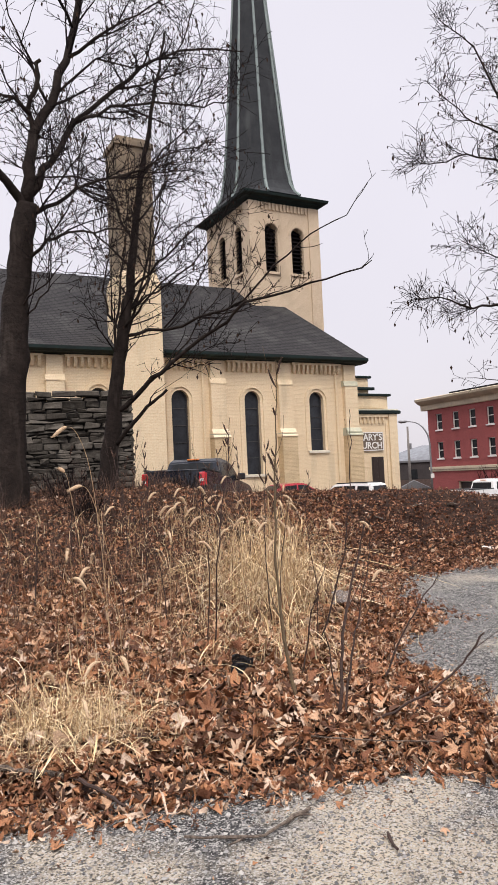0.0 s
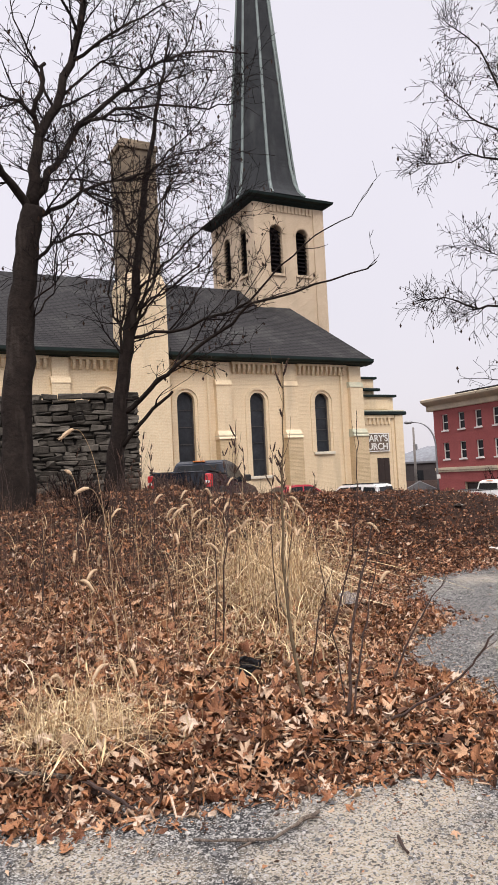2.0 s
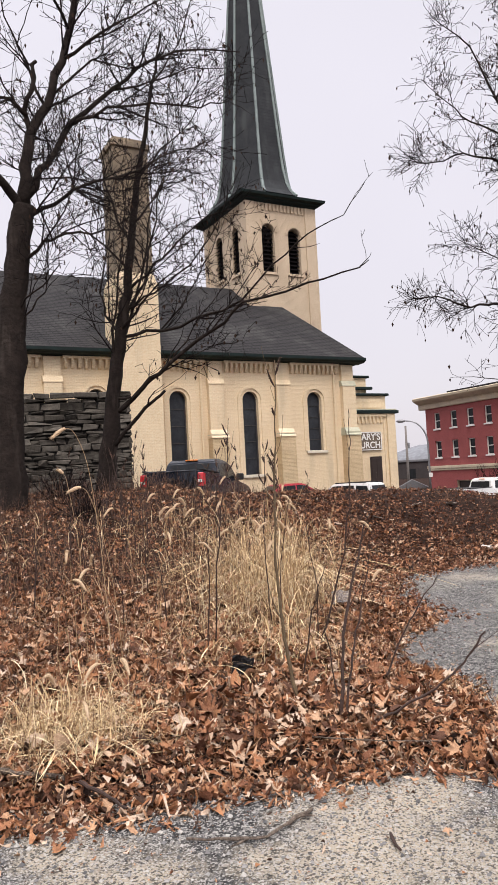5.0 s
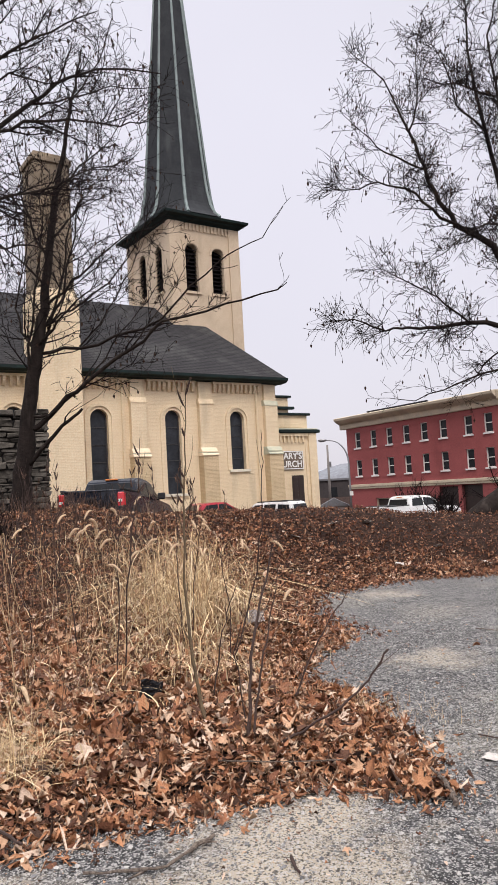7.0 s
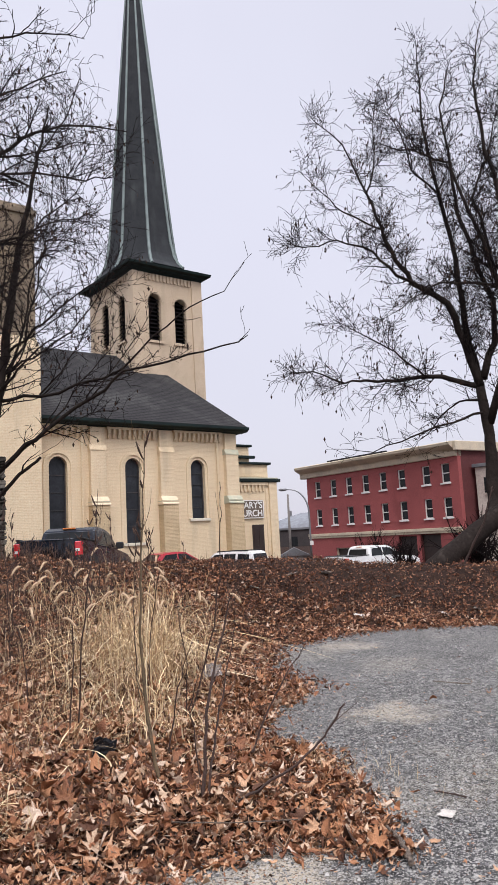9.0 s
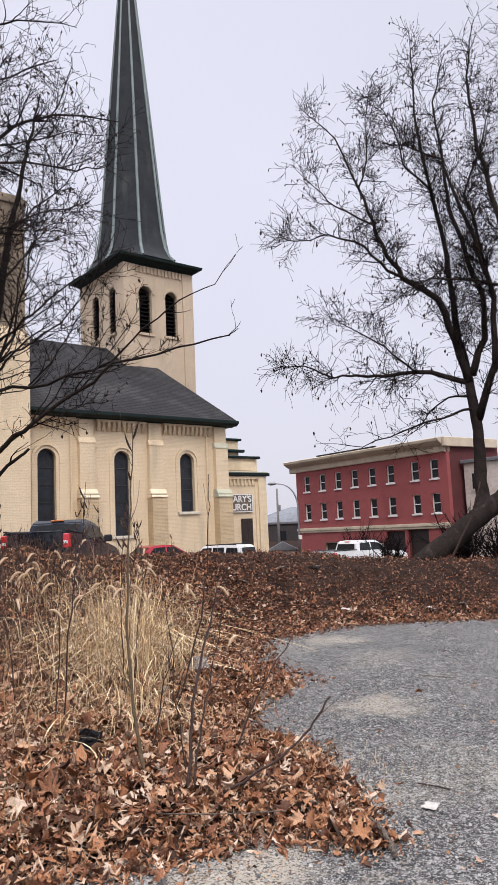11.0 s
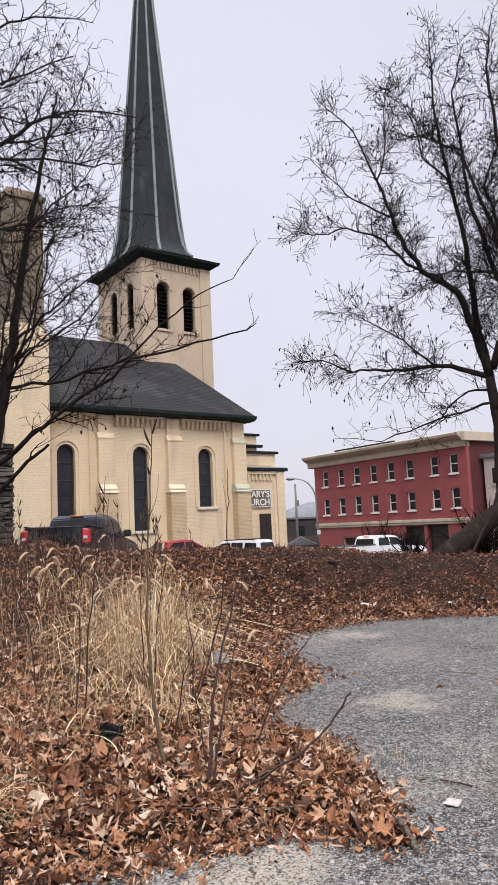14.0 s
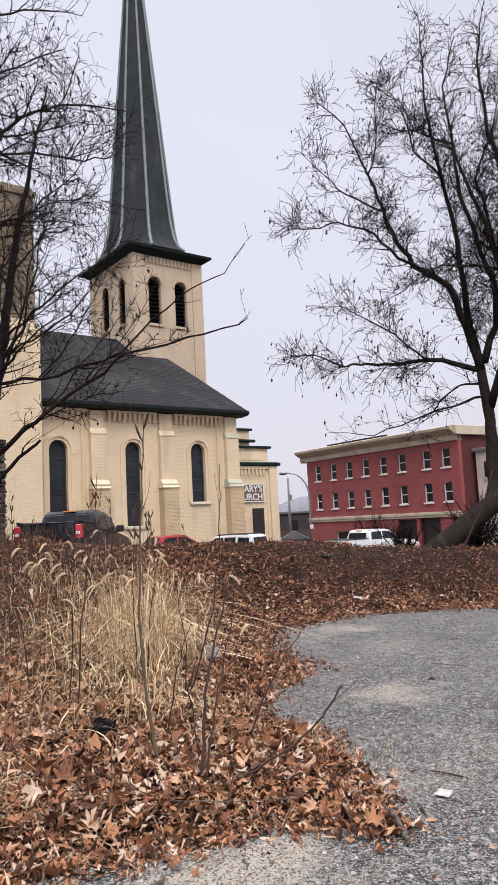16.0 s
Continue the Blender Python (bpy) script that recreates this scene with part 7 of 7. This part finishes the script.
def shrub(at, size, seed, label):
    rg = random.Random(seed)
    t = thing("shrub", label, "shrub", at)
    st = ([], [])
    for _ in range(34):
        a = rg.uniform(0, 6.28)
        d = Vector((math.cos(a) * rg.uniform(0.2, 0.9), math.sin(a) * rg.uniform(0.2, 0.9), 1))
        line = wander((rg.gauss(0, 0.1 * size), rg.gauss(0, 0.1 * size), 0), d, size * rg.uniform(0.6, 1.15), 5, rg, 0.14, 0.02)
        tube_mesh(st, line, [0.02 * size * (1 - j / 6.5) for j in range(6)], 4)
        for _ in range(9):
            i = rg.randrange(1, 5)
            l2 = wander(line[i], (line[i + 1] - line[i]).normalized() + Vector((rg.gauss(0, 0.6), rg.gauss(0, 0.6), rg.gauss(0.1, 0.4))), size * rg.uniform(0.15, 0.45), 3, rg, 0.2, 0.0)
            tube_mesh(st, l2, [0.007 * size * (1 - j / 4.5) for j in range(4)], 3)
    o = mesh_object("crown", st[0], st[1], M_TWIG, t)
    tagged(o, kind="stuff")


shrub(pose(40.6, 38.8, -1.5), 3.0, 5, "bare dark bush in front of the red block")
shrub(pose(45.5, 40.2, -1.5), 2.2, 6, "bare dark bush in front of the red block")
shrub(pose(13.5, 11.8, 0.45), 0.9, 7, "bare brush on the crest of the bank")
shrub(pose(15.1, 9.8, 0.4), 1.3, 8, "bare brush on the crest of the bank")
shrub(pose(15.6, 11.2, 0.4), 1.4, 9, "bare brush on the crest of the bank")
shrub(pose(3.0, 12.3, 0.95), 0.8, 10, "bare brush at the foot of the trees")
shrub(pose(2.9, 10.6, 0.8), 0.7, 12, "bare brush at the foot of the trees")
shrub(pose(5.2, 12.6, 0.95), 0.7, 13, "bare brush at the foot of the trees")


# ---------------------------------------------------------------- sticks and litter on the ground
M_DEADWOOD = material("grey_dead_wood", (0.24, 0.19, 0.15, 1), (0.07, 0.05, 0.04, 1), 0.9, 45, 160, 0.9, amount=0.7)
M_BLACKBAG = material("black_plastic", (0.008, 0.008, 0.01, 1), None, 0.6, 8, 60, 0.3, spec=0.2)
M_PAPER = material("dirty_white_paper", (0.55, 0.51, 0.47, 1), (0.34, 0.31, 0.28, 1), 0.8, 25, 60, 0.3)
M_CLEAR = material("clear_dirty_plastic", (0.62, 0.58, 0.56, 1), (0.5, 0.46, 0.44, 1), 0.25, 10, 60, 0.2)
M_CLEAR.node_tree.nodes["Principled BSDF"].inputs["Transmission Weight"].default_value = 0.7


def stick(pts, r0, r1, seed, label, shoots=0, mat=None):
    rg = random.Random(seed)
    t = thing("stick", label, "stick", group="fallen sticks")
    r0, r1 = r0 * 0.72, r1 * 0.72
    pts = [Vector(p) for p in pts]
    fine, fr = [], []
    n = len(pts) - 1
    for i in range(n):
        for k in range(4):
            fine.append(pts[i].lerp(pts[i + 1], k / 4) + Vector((rg.gauss(0, r0 * 0.6), rg.gauss(0, r0 * 0.6), 0)))
            fr.append((r0 + (r1 - r0) * (i + k / 4) / n) * rg.uniform(0.7, 1.25))
    fine.append(pts[-1])
    fr.append(r1)
    st = ([], [])
    tube_mesh(st, fine, fr, 7)
    mesh_object("wood", st[0], st[1], mat or M_DEADWOOD, t)
    for _ in range(shoots):
        i = rg.randrange(1, len(fine) - 1)
        st = ([], [])
        a = rg.uniform(0, 6.28)
        line = wander(fine[i], (math.cos(a), math.sin(a), 0.1), rg.uniform(0.05, 0.12), 3, rg, 0.1, 0)
        tube_mesh(st, line, [r1 * 0.8, r1 * 0.6, r1 * 0.5, r1 * 0.3], 5)
        mesh_object("side_twig", st[0], st[1], mat or M_DEADWOOD, t)


stick([(1.13, 2.89, 0.02), (1.28, 2.80, 0.018), (1.42, 2.72, 0.02), (1.56, 2.78, 0.02), (1.70, 2.82, 0.025)], 0.008, 0.013, 1, "long crooked dead stick lying on asphalt", 2)
stick([(1.85, 2.48, 0.015), (1.81, 2.35, 0.015)], 0.011, 0.008, 2, "short dark twig lying on asphalt", 0, M_STEM)
stick([(2.90, 2.66, 0.05), (2.84, 2.53, 0.045), (2.77, 2.41, 0.03), (2.715, 2.355, 0.02)], 0.012, 0.018, 3, "curled stub of dead root at the asphalt's edge", 1)
stick([(3.55, 2.9, 0.012), (3.58, 2.80, 0.012), (3.60, 2.71, 0.012)], 0.006, 0.007, 4, "thin dark stick on the asphalt", 0, M_STEM)
stick([(0.50, 3.90, 0.12), (0.66, 3.76, 0.11), (0.81, 3.61, 0.10)], 0.015, 0.018, 5, "grey rotten branch half sunk in leaves", 1)
stick([(0.86, 3.54, 0.10), (0.93, 3.38, 0.085), (0.99, 3.22, 0.06)], 0.015, 0.009, 6, "dark broken branch lying on leaves", 1, M_STEM)
stick([(6.0, 4.9, 0.012), (6.05, 4.7, 0.012), (6.11, 4.53, 0.012), (6.22, 4.60, 0.02), (6.27, 4.7, 0.02)], 0.007, 0.006, 7, "thin hooked twig far out on the asphalt", 0)
stick([(2.05, 3.35, 0.11), (2.3, 3.1, 0.11), (2.6, 2.98, 0.08)], 0.006, 0.004, 8, "pale straw-thin twig on the leaves", 1)
stick([(2.62, 3.6, 0.12), (3.0, 3.3, 0.1)], 0.009, 0.006, 9, "brown twig among the leaves", 1, M_STEM)


def scrap(name, at, size, mat, label, seed, lift=0.3, n=7):
    """A crumpled sheet."""
    rg = random.Random(seed)
    v = []
    for i in range(n):
        for j in range(n):
            u, w = i / (n - 1) - 0.5, j / (n - 1) - 0.5
            v.append((u * size * rg.uniform(0.85, 1.1), w * size * 0.8 * rg.uniform(0.85, 1.1), size * lift * (abs(math.sin(5 * u + seed)) * 0.6 + rg.random() * 0.5)))
    f = [(i * n + j, (i + 1) * n + j, (i + 1) * n + j + 1, i * n + j + 1) for i in range(n - 1) for j in range(n - 1)]
    o = mesh_object(name, v, f, mat)
    m = o.modifiers.new("thickness", "SOLIDIFY")
    m.thickness = 0.002
    o.matrix_world = at
    return tagged(o, label, "litter")


scrap("plastic_bag", pose(2.21, 4.45, 0.235, 84, 14, -24), 0.15, M_BLACKBAG, "crumpled black plastic scrap standing in leaves", 1, 0.18)
scrap("clear_bag", pose(4.06, 5.95, 0.27, 50, 0, -30), 0.17, M_CLEAR, "crumpled clear plastic bag caught in dead grass", 2, 0.3)
scrap("paper_scrap", pose(3.33, 2.63, 0.006, 0, 0, 20), 0.10, M_PAPER, "dirty white paper scrap on the asphalt", 3, 0.12)
_rg = random.Random(8)
for a, r, s in ((37.5, 12.6, 0.16), (40.4, 13.6, 0.2), (45.5, 12.2, 0.22), (48.2, 13.4, 0.15), (51.6, 12.8, 0.17), (54, 12.9, 0.14), (29, 6.9, 0.09), (26, 6.3, 0.1), (19.5, 5.6, 0.12), (43, 14.3, 0.2)):
    x, y = r * math.sin(radians(a)), r * math.cos(radians(a))
    scrap("paper_scrap", pose(x, y, ground_z(x, y) + 0.03, 15, 10, _rg.uniform(0, 180)), s, M_PAPER, "pale paper scrap lying in the leaves", 20 + int(a), 0.2, 5)
